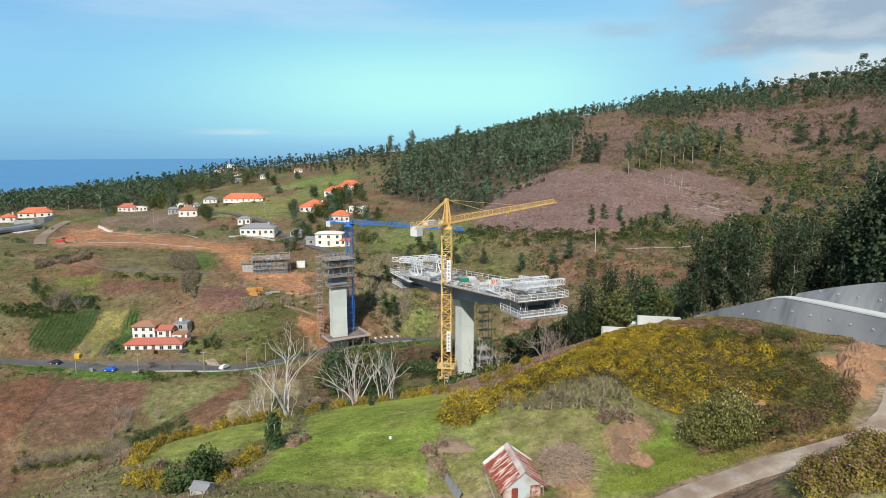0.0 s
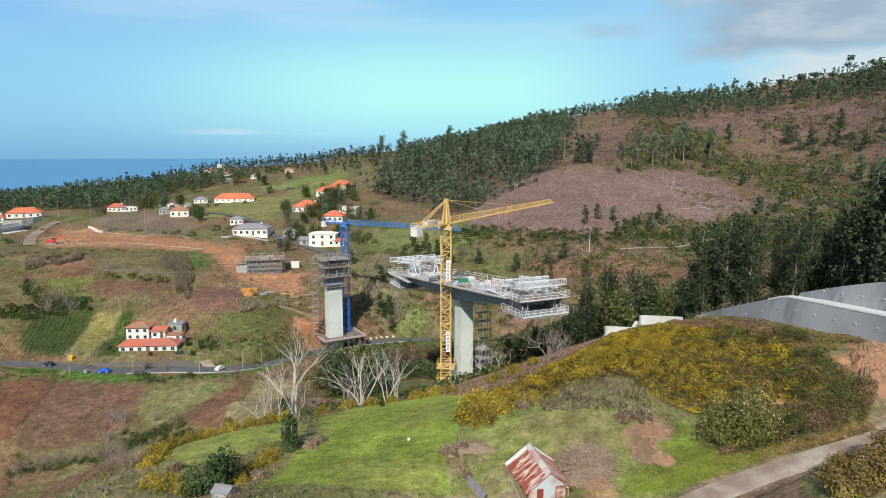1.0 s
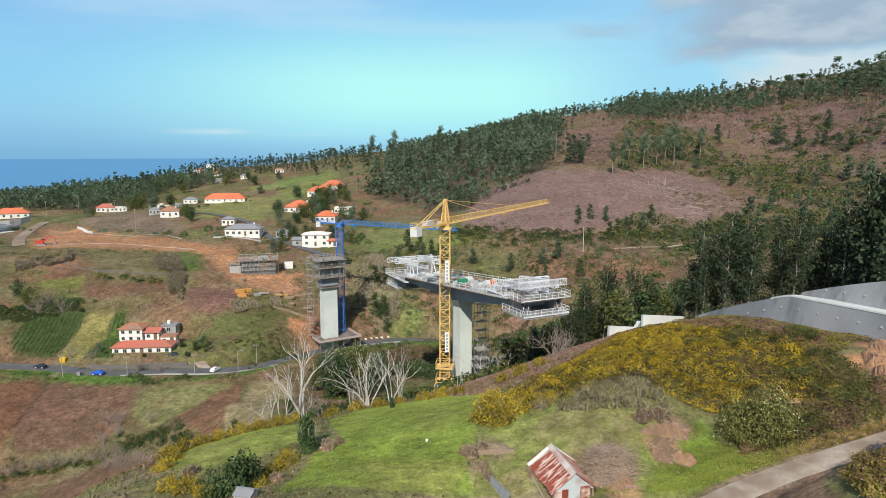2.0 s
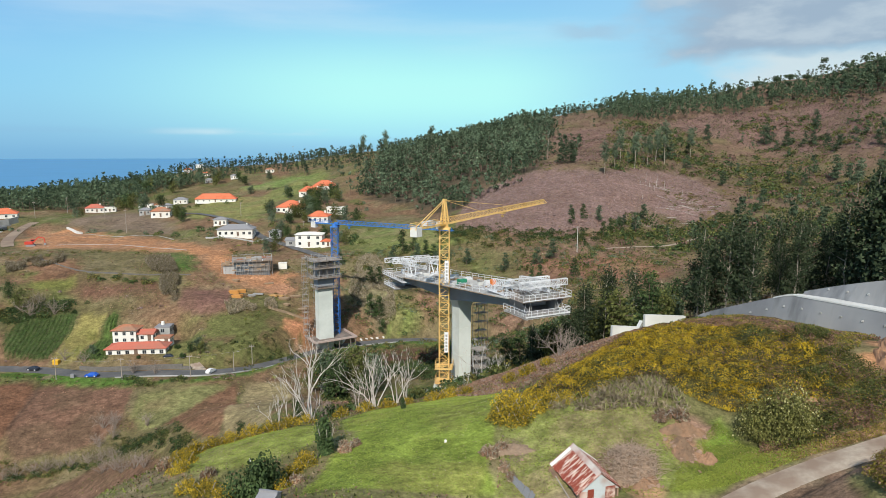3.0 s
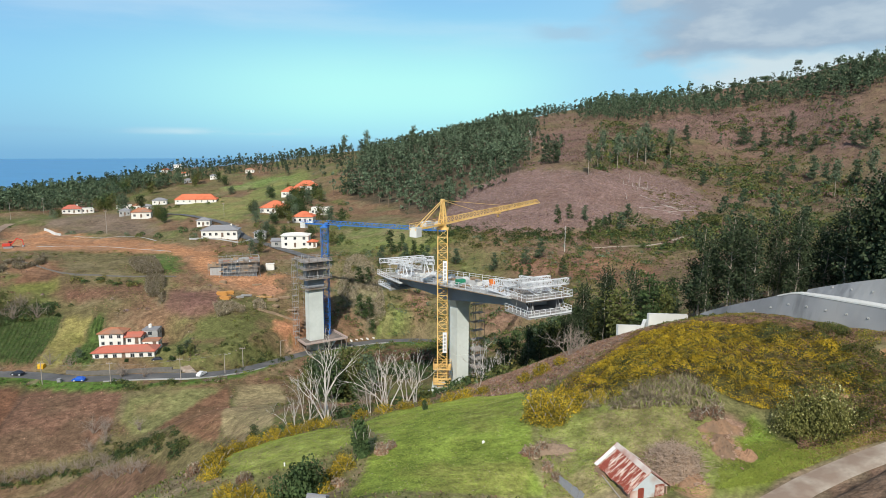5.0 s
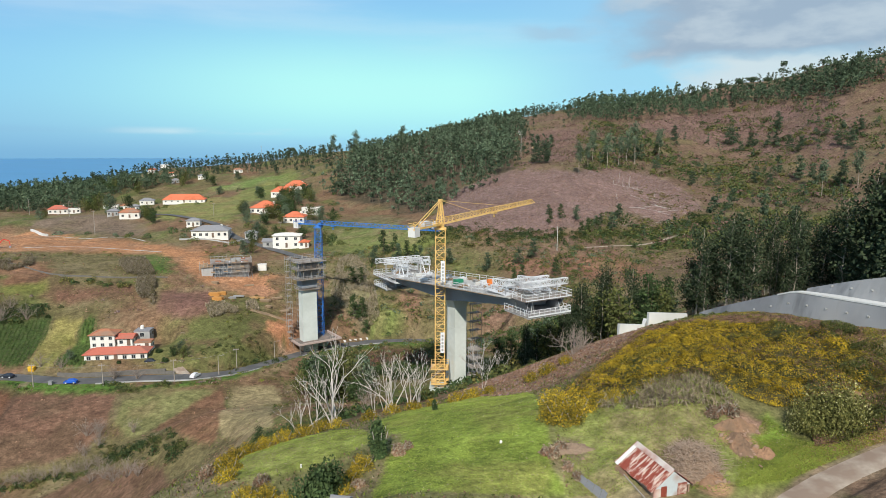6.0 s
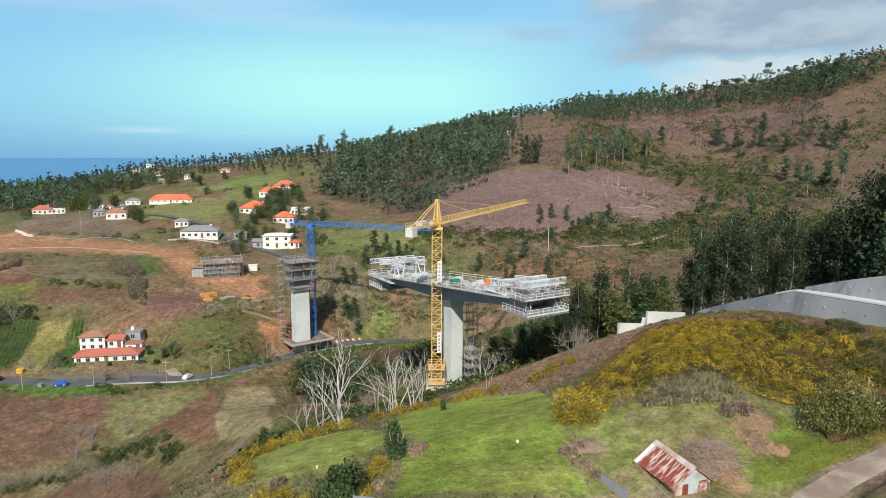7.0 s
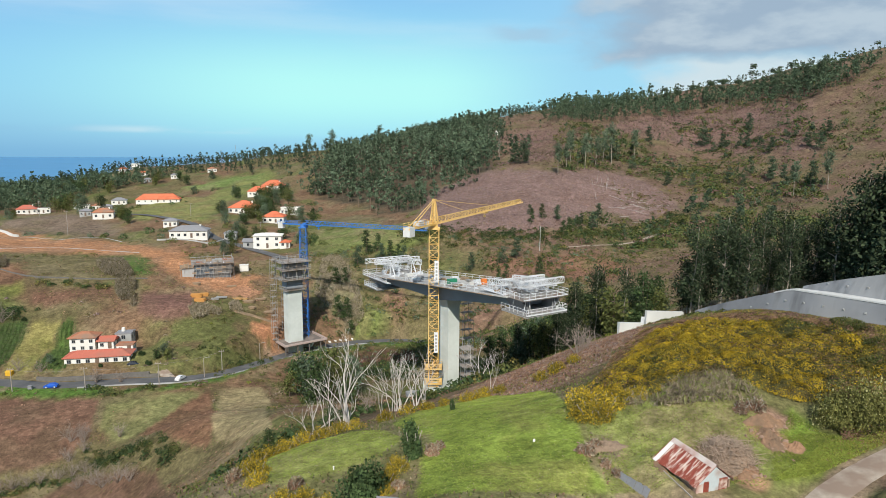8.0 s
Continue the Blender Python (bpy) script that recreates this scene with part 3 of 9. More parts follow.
# the sea beyond the ridge
_sd, _sb = np.meshgrid(np.geomspace(760, 3960, 40), np.radians(np.arange(-80, 2, 1.0)), indexing="ij")
sea = tagged(grid_mesh("water", HUB[0] + _sd * np.sin(_sb), HUB[1] + _sd * np.cos(_sb), 0 * _sd + 1.0, M["sea"]), "calm deep blue ocean reaching the horizon", "sea", kind="structure")
ground = tagged(grid_mesh("ground", GX, GY, GZ, M["ground"]), "rolling hillside ground of grass, soil and heather", "ground", kind="structure")


def cover_colours(x, y):
    """Tint of the ground cover by where it grows."""
    d = np.hypot(x - HUB[0], y - HUB[1])
    jx, jy = x + d * 0.008 * _wave(x, y, 6, 21) + d * 0.004 * _wave(x, y, 2, 22), y + d * 0.012 * _wave(x, y, 6, 23)
    col = np.ones(x.shape + (4,))

    def lay(mask, c):
        c = np.asarray(c, float)
        col[..., :3] = col[..., :3] * (1 - mask[..., None]) + c * mask[..., None]

    def mix(size, seed, lo=-0.2, hi=0.4):
        return np.clip((_wave(x, y, size, seed) + 0.5 * _wave(x, y, size / 3, seed + 1) - lo) / (hi - lo), 0, 1)

    col[..., :3] = (0.145, 0.122, 0.058)
    lay(mix(26, 31), (0.185, 0.115, 0.068))
    lay(0.7 * mix(17, 35, 0.1, 0.6), (0.105, 0.135, 0.038))
    lay(0.6 * mix(9, 39, 0.3, 0.7), (0.21, 0.17, 0.095))
    east = np.clip((x - (-30 + 0.05 * y)) / 40, 0, 1) * np.clip((y - 160) / 60, 0, 1)
    lay(east * 0.9, (0.165, 0.105, 0.075))
    lay(east * 0.7 * mix(20, 43, 0.0, 0.5), (0.135, 0.115, 0.055))
    lay(east * 0.45 * mix(13, 47, 0.35, 0.7), (0.19, 0.155, 0.08))
    near = np.clip((62 - d) / 10, 0, 1)
    lay(near, (0.17, 0.16, 0.065))
    lay(near * mix(6, 51, 0.0, 0.5), (0.22, 0.17, 0.10))
    for poly, c, c2, size in (
            (HEATHER_MAIN, (0.225, 0.150, 0.130), (0.185, 0.118, 0.095), 12), (HEATHER_TOP, (0.195, 0.122, 0.10), (0.155, 0.108, 0.075), 12),
            (SCRUB_BELT, (0.15, 0.105, 0.07), (0.125, 0.108, 0.052), 9), (SCRUB_FOOT, (0.14, 0.11, 0.06), (0.11, 0.108, 0.042), 7),
            (BRACKEN_LOW, (0.20, 0.11, 0.07), (0.15, 0.11, 0.06), 8), (BRACKEN_SLOPE, (0.30, 0.18, 0.13), (0.25, 0.16, 0.10), 3),
            (BROWN_FIELD, (0.175, 0.10, 0.066), (0.135, 0.088, 0.055), 9), (DARK_FIELD, (0.165, 0.085, 0.05), (0.145, 0.08, 0.048), 6), (PASTURE, (0.19, 0.185, 0.075), (0.205, 0.165, 0.08), 7),
            (FERN_PATCH, (0.19, 0.105, 0.062), (0.165, 0.10, 0.055), 4), (PALE_SOIL, (0.165, 0.10, 0.065), (0.13, 0.085, 0.05), 7),
            (DRY_STRIP, (0.30, 0.24, 0.125), (0.27, 0.205, 0.11), 6), (CROP_A, (0.055, 0.095, 0.028), (0.075, 0.11, 0.04), 3),
            (CROP_B, (0.075, 0.135, 0.03), (0.09, 0.13, 0.035), 3), (STUBBLE, (0.23, 0.20, 0.07), (0.17, 0.17, 0.05), 5),
            (ORANGE_EARTH, (0.40, 0.20, 0.10), (0.31, 0.185, 0.11), 9), (CUT_EARTH, (0.42, 0.20, 0.11), (0.32, 0.19, 0.12), 4),
            (PLOUGHED, (0.19, 0.105, 0.08), (0.17, 0.10, 0.07), 5), (GREEN_BANK, (0.13, 0.14, 0.05), (0.155, 0.115, 0.06), 5),
            (FALLOW, (0.19, 0.14, 0.10), (0.16, 0.13, 0.075), 9), (GREEN_SLOPE, (0.12, 0.125, 0.045), (0.145, 0.10, 0.055), 5), (BROWN_PLOT, (0.17, 0.095, 0.055), (0.15, 0.09, 0.055), 4),
            (YELLOW_PLOT, (0.17, 0.17, 0.05), (0.14, 0.15, 0.045), 4), (RED_BAND, (0.17, 0.095, 0.062), (0.14, 0.095, 0.055), 5), (VIVID_BANK, (0.09, 0.15, 0.035), (0.12, 0.14, 0.05), 5),
            (PLOT_RED, (0.22, 0.125, 0.075), (0.19, 0.12, 0.07), 4), (VILLAGE_GRASS, (0.20, 0.20, 0.07), (0.15, 0.18, 0.055), 25),
            (HIGH_MEADOW, (0.15, 0.20, 0.06), (0.20, 0.20, 0.09), 14), (GREEN_FIELD, (0.20, 0.20, 0.07), (0.25, 0.20, 0.085), 12),
            (MEADOW, (0.16, 0.18, 0.06), (0.22, 0.19, 0.09), 8), (WOOD_MAIN, (0.085, 0.07, 0.045), (0.12, 0.08, 0.05), 8),
            (CANES_PIER, (0.19, 0.165, 0.095), (0.13, 0.14, 0.05), 7),
            (BROWN_CLEARING, (0.23, 0.125, 0.085), (0.19, 0.115, 0.075), 6), (BROWN_PATCH, (0.22, 0.13, 0.085), (0.19, 0.12, 0.08), 4), (BROWN_STRIP, (0.22, 0.135, 0.095), (0.18, 0.12, 0.08), 4),
            (GREEN_TERRACE, (0.15, 0.175, 0.05), (0.17, 0.165, 0.07), 6), (GREEN_PATCH, (0.15, 0.18, 0.055), (0.18, 0.17, 0.07), 4),
            # brown bank, darkened for the shade of a hollow that is not dug
            (CAVE_BANK, (0.10, 0.06, 0.04), (0.07, 0.05, 0.03), 3),
            (YARD, (0.23, 0.25, 0.08), (0.24, 0.19, 0.10), 3.5), (LAWN, (0.185, 0.24, 0.045), (0.25, 0.25, 0.07), 4),
            (LOWER_LAWN, (0.22, 0.235, 0.065), (0.25, 0.235, 0.085), 5), (BRIGHT_GRASS, (0.165, 0.24, 0.04), (0.19, 0.21, 0.05), 3),
            (GORSE, (0.09, 0.085, 0.035), (0.13, 0.09, 0.05), 3)):
        tidy = 0.3 if poly in (BROWN_FIELD, CROP_A, CROP_B, STUBBLE, PLOUGHED, DARK_FIELD, YELLOW_PLOT, BROWN_PLOT, PASTURE, DRY_STRIP, PALE_SOIL, FERN_PATCH) else 1.0
        inn = np.mean([inside(x + (jx - x) * tidy + a * d * 0.006 * tidy, y + (jy - y) * tidy + b * d * 0.009 * tidy, poly) for a, b in ((0, 0), (1, 0), (-1, 0), (0, 1), (0, -1))], 0)
        lay(inn, c)
        lay(inn * 0.8 * mix(size, len(poly) + int(size), 0.0, 0.5), c2)
    # worn earth beside the dirt road and the tin shed
    dr, _ = to_line(x, y, DIRT_ROAD)
    lay(np.clip((1.5 - dr + 0.5 * _wave(x, y, 1.3, 61)) / 0.6, 0, 1), (0.27, 0.20, 0.13))
    for cx, cy, r, c in ((2.2, 37.9, 2.6, (0.24, 0.16, 0.11)), (2.9, 36.0, 1.3, (0.40, 0.24, 0.14)), (6.9, 39.8, 1.7, (0.33, 0.19, 0.12)), (7.9, 42.0, 1.5, (0.30, 0.19, 0.13)), (-4.6, 40.2, 1.4, (0.20, 0.16, 0.10)), (11.6, 34.0, 2.0, (0.23, 0.15, 0.10)), (14.2, 35.2, 1.6, (0.22, 0.14, 0.095)),
                         (24.0, 49.2, 2.3, (0.42, 0.22, 0.11)), (27.4, 54.0, 2.8, (0.40, 0.22, 0.12)), (-91, 231, 9, (0.38, 0.19, 0.10)), (-84, 222, 6, (0.36, 0.19, 0.11)), (-98, 229, 6, (0.38, 0.20, 0.11)), (-70.5, 199, 4.5, (0.40, 0.19, 0.10)), (-62, 194, 7, (0.36, 0.24, 0.16)), (-58, 190, 5, (0.33, 0.24, 0.17))):
        lay(np.clip((r - np.hypot(x - cx, y - cy) + r * 0.45 * _wave(x, y, 1.1 + r * 0.2, 63)) / (0.3 * r), 0, 1), c)
    dm, _ = to_line(x, y, MAIN_ROAD)
    below = to_line(x, y, [(a + 6.0 * (HUB[0] - a) / math.hypot(HUB[0] - a, b), b - 6.0 * b / math.hypot(HUB[0] - a, b), c) for a, b, c in MAIN_ROAD])[0]
    lay(np.clip((3.4 - below) / 1.0, 0, 1) * 0.95 * mix(6, 65, -0.6, -0.1), (0.085, 0.16, 0.03))
    dt, _ = to_line(x, y, TERRACE_LINE)
    lay(np.clip((3.0 - dt) / 1.5, 0, 1) * 0.8 * mix(9, 67, -0.4, 0.1), (0.20, 0.155, 0.085))
    # ditch and trodden path at the edge of the brown field
    lay(np.clip((0.6 - to_line(x, y, [(-124.4, 152.1, 0), (-120.6, 144.2, 0), (-117.4, 134.7, 0), (-116.2, 128.2, 0)])[0]) / 0.4, 0, 1) * 0.6, (0.06, 0.042, 0.03))
    lay(np.clip((1.0 - to_line(x, y, [(-124.2, 156.8, 0), (-124.4, 152.1, 0)])[0]) / 0.5, 0, 1) * 0.8, (0.30, 0.22, 0.15))
    # planting rows in the crop plots
    for poly in (CROP_A, CROP_B):
        inn = inside(x, y, poly) * (0.5 + 0.5 * np.sin((x * 0.93 + y * 0.37) * 3.6)) * 0.45
        lay(inn, (0.115, 0.095, 0.05))
    return col


_att = ground.data.color_attributes.new("cover", 'FLOAT_COLOR', 'POINT')
_att.data.foreach_set("color", cover_colours(GX, GY).astype(np.float32).ravel())

# ---- building helpers ----
class Geo:
    """Collects boxes, beams and sheets for one mesh."""

    def __init__(self):
        self.v, self.f = [], []

    def add(self, verts, faces):
        k = len(self.v)
        self.v += [tuple(p) for p in verts]
        self.f += [tuple(i + k for i in q) for q in faces]
        return self

    def hexa(self, p):
        """Eight corners: four below, four above, each counter-clockwise from above."""
        return self.add(p, [(3, 2, 1, 0), (4, 5, 6, 7), (0, 1, 5, 4), (1, 2, 6, 5), (2, 3, 7, 6), (3, 0, 4, 7)])

    def box(self, x0, x1, y0, y1, z0, z1):
        return self.hexa([(x0, y0, z0), (x1, y0, z0), (x1, y1, z0), (x0, y1, z0), (x0, y0, z1), (x1, y0, z1), (x1, y1, z1), (x0, y1, z1)])

    def beam(self, p, q, w, w2=None, sides=4):
        """A bar from p to q, w thick at p and w2 at q."""
        p, q = Vector(p), Vector(q)
        w2 = w if w2 is None else w2
        d = (q - p).normalized()
        s = d.cross(Vector((0, 0, 1)) if abs(d.z) < 0.9 else Vector((1, 0, 0))).normalized()
        u = s.cross(d)
        ring = []
        for c, r in ((p, w / 2), (q, w2 / 2)):
            for k in range(sides):
                a = 2 * math.pi * (k + 0.5) / sides
                rr = r * (1.414 if sides == 4 else 1)
                ring.append(c + rr * (math.cos(a) * s + math.sin(a) * u))
        faces = [tuple(range(sides - 1, -1, -1)), tuple(range(sides, 2 * sides))]
        faces += [(k, (k + 1) % sides, sides + (k + 1) % sides, sides + k) for k in range(sides)]
        return self.add(ring, faces)

    def loft(self, rings):
        """One skin through rings of the same number of points, closed at both ends."""
        n = len(rings[0])
        f = [tuple(range(n - 1, -1, -1)), tuple((len(rings) - 1) * n + k for k in range(n))]
        for r in range(len(rings) - 1):
            f += [(r * n + k, r * n + (k + 1) % n, (r + 1) * n + (k + 1) % n, (r + 1) * n + k) for k in range(n)]
        return self.add([p for r in rings for p in r], f)

    def rail(self, pts, high=1.1, step=2.0, w=0.06, mid=True):
        """Posts and bars along a line of points."""
        for p, q in zip(pts[:-1], pts[1:]):
            p, q = Vector(p), Vector(q)
            n = max(1, round((q - p).length / step))
            for k in range(n + 1):
                b = p.lerp(q, k / n)
                self.beam(b, b + Vector((0, 0, high)), w)
            for hh in ((high, high * 0.55) if mid else (high,)):
                self.beam(p + Vector((0, 0, hh)), q + Vector((0, 0, hh)), w)
        return self


def part(name, geo, material, parent=None, label="", smooth=False):
    """One mesh object, under a thing or under a part."""
    me = bpy.data.meshes.new(name)
    me.from_pydata(geo.v, [], geo.f)
    me.materials.append(material)
    if smooth:
        me.polygons.foreach_set("use_smooth", [True] * len(me.polygons))
    me.update()
    ob = new(name, me)
    if parent:
        ob.parent = parent
    if label:
        tagged(ob, label)
    return ob


def share(name, ob, parent, x=0, y=0, z=0, rz=0):
    """Another object on the mesh of ob."""
    o = new(name, ob.data)
    o.parent = parent
    o.matrix_local = pose(x, y, z, 0, 0, rz)
    return o


def thing(name, label, category, x, y, z, rz=0, group=""):
    e = new(name)
    e.empty_display_size = 0.3
    e.matrix_world = pose(x, y, z, 0, 0, rz)
    return tagged(e, label, category, group)


def shard_data(centres, sizes, rng, lean=0.0, stretch=1.0, fold=0.25, out=None, loose=0.55):
    """A bent leaf-like quad round each centre. lean: 0 any way up, 1 standing upright; out: the way each one faces."""
    n = len(centres)
    a = rng.normal(size=(n, 3))
    a[:, 2] += lean * 3
    if out is not None:
        f = out / np.maximum(np.linalg.norm(out, axis=1, keepdims=True), 1e-6) + loose * rng.normal(size=(n, 3))
        f /= np.linalg.norm(f, axis=1, keepdims=True)
        a -= (a * f).sum(1, keepdims=True) * f
    a /= np.linalg.norm(a, axis=1, keepdims=True)
    b = rng.normal(size=(n, 3)) if out is None else np.cross(f, a)
    b -= (b * a).sum(1, keepdims=True) * a
    b /= np.linalg.norm(b, axis=1, keepdims=True)
    c = np.cross(a, b)
    s = np.asarray(sizes)[:, None] * 0.5
    v = np.stack([centres - a * s * stretch, centres + b * s / max(stretch, 1) + c * s * fold, centres + a * s * stretch, centres - b * s / max(stretch, 1) + c * s * fold], 1)
    return v.reshape(-1, 3)


def quads_object(name, verts, materials, index=None, parent=None):
    """Loose quads, four vertices each; index: which material each takes."""
    n = len(verts) // 4
    me = bpy.data.meshes.new(name)
    me.vertices.add(4 * n)
    me.vertices.foreach_set("co", np.asarray(verts, np.float32).ravel())
    me.loops.add(4 * n)
    me.loops.foreach_set("vertex_index", np.arange(4 * n, dtype=np.int32))
    me.polygons.add(n)
    me.polygons.foreach_set("loop_start", np.arange(0, 4 * n, 4, dtype=np.int32))
    for m in materials:
        me.materials.append(m)
    if index is not None:
        me.polygons.foreach_set("material_index", np.asarray(index, np.int32))
    me.update(calc_edges=True)
    ob = new(name, me)
    if parent:
        ob.parent = parent
    return ob


def scatter(poly, count, rng):
    """Random places inside a plot."""
    p = np.array(poly, float)
    lo, hi = p.min(0), p.max(0)
    out = np.zeros((0, 2))
    while len(out) < count:
        q = lo + (hi - lo) * rng.rand(count * 2, 2)
        out = np.vstack([out, q[inside(q[:, 0], q[:, 1], poly)]])
    return out[:count]

# ---- roads as sheets over the ground ----
def ribbon(name, line, half, material, label, category, lift=0.06, kerb=None):
    """A road surface that follows a centre line."""
    pts = [Vector(p) for p in line]
    fine = []
    for i in range(len(pts) - 1):
        p0, p1, p2, p3 = pts[max(i - 1, 0)], pts[i], pts[i + 1], pts[min(i + 2, len(pts) - 1)]
        n = max(2, int((p2 - p1).length / 2.0))
        for k in range(n):
            s = k / n
            fine.append(0.5 * (2 * p1 + (p2 - p0) * s + (2 * p0 - 5 * p1 + 4 * p2 - p3) * s * s + (3 * p1 - p0 - 3 * p2 + p3) * s**3))
    fine.append(pts[-1])
    g = Geo()
    rows = []
    for i, p in enumerate(fine):
        d = fine[min(i + 1, len(fine) - 1)] - fine[max(i - 1, 0)]
        sd = Vector((d.y, -d.x, 0)).normalized()
        rows.append((p, sd))
    v, f = [], []
    for p, sd in rows:
        z = max(p.z, h(p.x, p.y)) + lift
        for k in (-half, -half * 0.33, half * 0.33, half):
            q = p + sd * k
            v.append((q.x, q.y, z - (0.05 if abs(k) == half else 0)))
    for i in range(len(rows) - 1):
        for k in range(3):
            a = 4 * i + k
            f.append((a, a + 1, a + 5, a + 4))
    g.add(v, f)
    return tagged(part(name, g, material, smooth=True), label, category, kind="structure"), rows


road, road_rows = ribbon("road", MAIN_ROAD, 2.35, M["asphalt"], "grey asphalt road winding along the valley side", "road")
ribbon("road", VILLAGE_ROAD, 2.3, M["asphalt"], "narrow grey asphalt village road on the slope", "road", 0.35)
ribbon("road", EAST_RAMP, 2.6, mat("trodden_earth", (0.25, 0.18, 0.13), 0.95, vary=0.25, grain=1.0, second=(0.33, 0.25, 0.18)), "pale construction ramp beside the earth cut", "road", 0.25)
ribbon("road", DIRT_ROAD, 0.88, M["dirt_road"], "pale dusty dirt road on the knoll", "road")
ribbon("road", HILL_TRACK, 1.1, M["dirt_road"], "pale overgrown track across the hillside", "track")

# low stone wall on the valley side of the road
_wall = Geo()
for (p, sd), (q, se) in zip(road_rows[20:70], road_rows[21:71]):
    a, b = p + sd * 2.7, q + se * 2.7
    _wall.hexa([(a.x, a.y, a.z - 0.8), (b.x, b.y, b.z - 0.8), (b.x + se.x * 0.3, b.y + se.y * 0.3, b.z - 0.8), (a.x + sd.x * 0.3, a.y + sd.y * 0.3, a.z - 0.8),
                (a.x, a.y, a.z + 0.3), (b.x, b.y, b.z + 0.3), (b.x + se.x * 0.3, b.y + se.y * 0.3, b.z + 0.3), (a.x + sd.x * 0.3, a.y + sd.y * 0.3, a.z + 0.3)])
tagged(part("roadside_wall", _wall, M["plaster_grey"]), "low grey stone wall along the asphalt road", "wall", kind="structure")

# ---- the bridge under construction ----
AXIS = (-12.6, 133.4)
AXIS_TURN = math.degrees(math.atan2(0.52, 0.854))       # local +y runs along the deck, away from the viewer


def deck_z(s):
    return 21.15 - 0.098 * s


def web_depth(s):
    return 1.75 + 1.55 * max(0.0, 1 - abs(s) / 25.0) ** 1.3


bridge = thing("bridge", "grey concrete cantilever bridge span under construction on one tall pier", "bridge", AXIS[0], AXIS[1], 0, AXIS_TURN)
S0, S1 = -26.0, 25.5
N = 26
STATIONS = [S0 + (S1 - S0) * k / N for k in range(N + 1)]
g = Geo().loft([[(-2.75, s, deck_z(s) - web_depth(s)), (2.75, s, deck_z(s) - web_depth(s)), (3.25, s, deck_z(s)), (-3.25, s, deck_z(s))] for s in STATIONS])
part("girder", g, M["concrete_dark"], bridge, "concrete box girder with haunched underside, tinted blue-grey for shade")
g = Geo().loft([[(-5.4, s, deck_z(s) + 0.12), (-2.9, s, deck_z(s) + 0.004), (2.9, s, deck_z(s) + 0.004), (5.4, s, deck_z(s) + 0.12), (5.4, s, deck_z(s) + 0.36), (-5.4, s, deck_z(s) + 0.36)] for s in STATIONS])
part("deck_slab", g, mat("dusty_deck_concrete", (0.48, 0.47, 0.44), 0.9, vary=0.2, grain=1.5, second=(0.34, 0.32, 0.30), patch=0.45), bridge, "pale concrete deck slab littered with building gear")
zb_ = h(AXIS[0], AXIS[1]) - 2.5


def pier_ring(z, grow=0.0, head=0.0):
    a, b, c, d = -1.72 - grow - head, 1.12 + grow + head, -1.72 - grow - head * 0.4, 1.82 + grow + head * 0.4
    return [(a, c, z), (b, c, z), (b, d, z), (a, d, z)]


rings = [pier_ring(zb_)]
for joint in (6.0, 12.0):
    rings += [pier_ring(joint - 0.12), pier_ring(joint - 0.1, -0.04), pier_ring(joint, -0.04), pier_ring(joint + 0.02)]
rings += [pier_ring(16.4), pier_ring(18.3, 0.0, 0.66)]
part("pier", Geo().loft(rings), M["concrete"], bridge, "pale smooth concrete pier with pour joints")
g = Geo().box(-4.2, 3.8, -4.2, 4.2, zb_, zb_ + 1.6)
part("pile_cap", g, M["concrete"], bridge)
# edge rails
for sx in (-1, 1):
    g = Geo()
    g.rail([(sx * 5.3, s, deck_z(s) + 0.36) for s in np.linspace(S0 + 7, S1 - 7, 8)], 1.1, 2.2, 0.07)
    part("guard_rail", g, M["white_steel"], bridge)
    g = Geo()
    for s in np.linspace(S0 + 4, S1 - 5, 20):
        g.hexa([(sx * 5.42, s, deck_z(s) + 0.05), (sx * 5.9, s, deck_z(s) + 0.2), (sx * 5.9, s + 2.2, deck_z(s + 2.2) + 0.2), (sx * 5.42, s + 2.2, deck_z(s + 2.2) + 0.05),
                (sx * 5.42, s, deck_z(s) + 0.22), (sx * 5.9, s, deck_z(s) + 0.26), (sx * 5.9, s + 2.2, deck_z(s + 2.2) + 0.26), (sx * 5.42, s + 2.2, deck_z(s + 2.2) + 0.22)])
    part("edge_platform", g, M["timber"], bridge)


def lattice(g, p, q, deep, w, bays, t=0.12, up=(0, 0, 1)):
    """A flat-sided truss from p to q."""
    p, q, up = Vector(p), Vector(q), Vector(up)
    d = q - p
    side = d.cross(up).normalized() * w / 2
    top = up * deep
    for s in (-1, 1):
        a, b = p + side * s, q + side * s
        g.beam(a, b, t)
        g.beam(a + top, b + top, t)
        for k in range(bays):
            u, v = a.lerp(b, k / bays), a.lerp(b, (k + 1) / bays)
            g.beam(u, u + top, t * 0.7)
            if k % 2:
                g.beam(u, v + top, t * 0.7)
            else:
                g.beam(u + top, v, t * 0.7)
        g.beam(b, b + top, t * 0.7)
    for k in range(bays + 1):
        u = p.lerp(q, k / bays)
        g.beam(u - side, u + side, t * 0.6)
        g.beam(u - side + top, u + side + top, t * 0.6)
    return g


M["grey_plank"] = mat("greyed_planks", (0.33, 0.30, 0.27), 0.9, vary=0.3, grain=2.0, second=(0.22, 0.17, 0.13), patch=0.4)


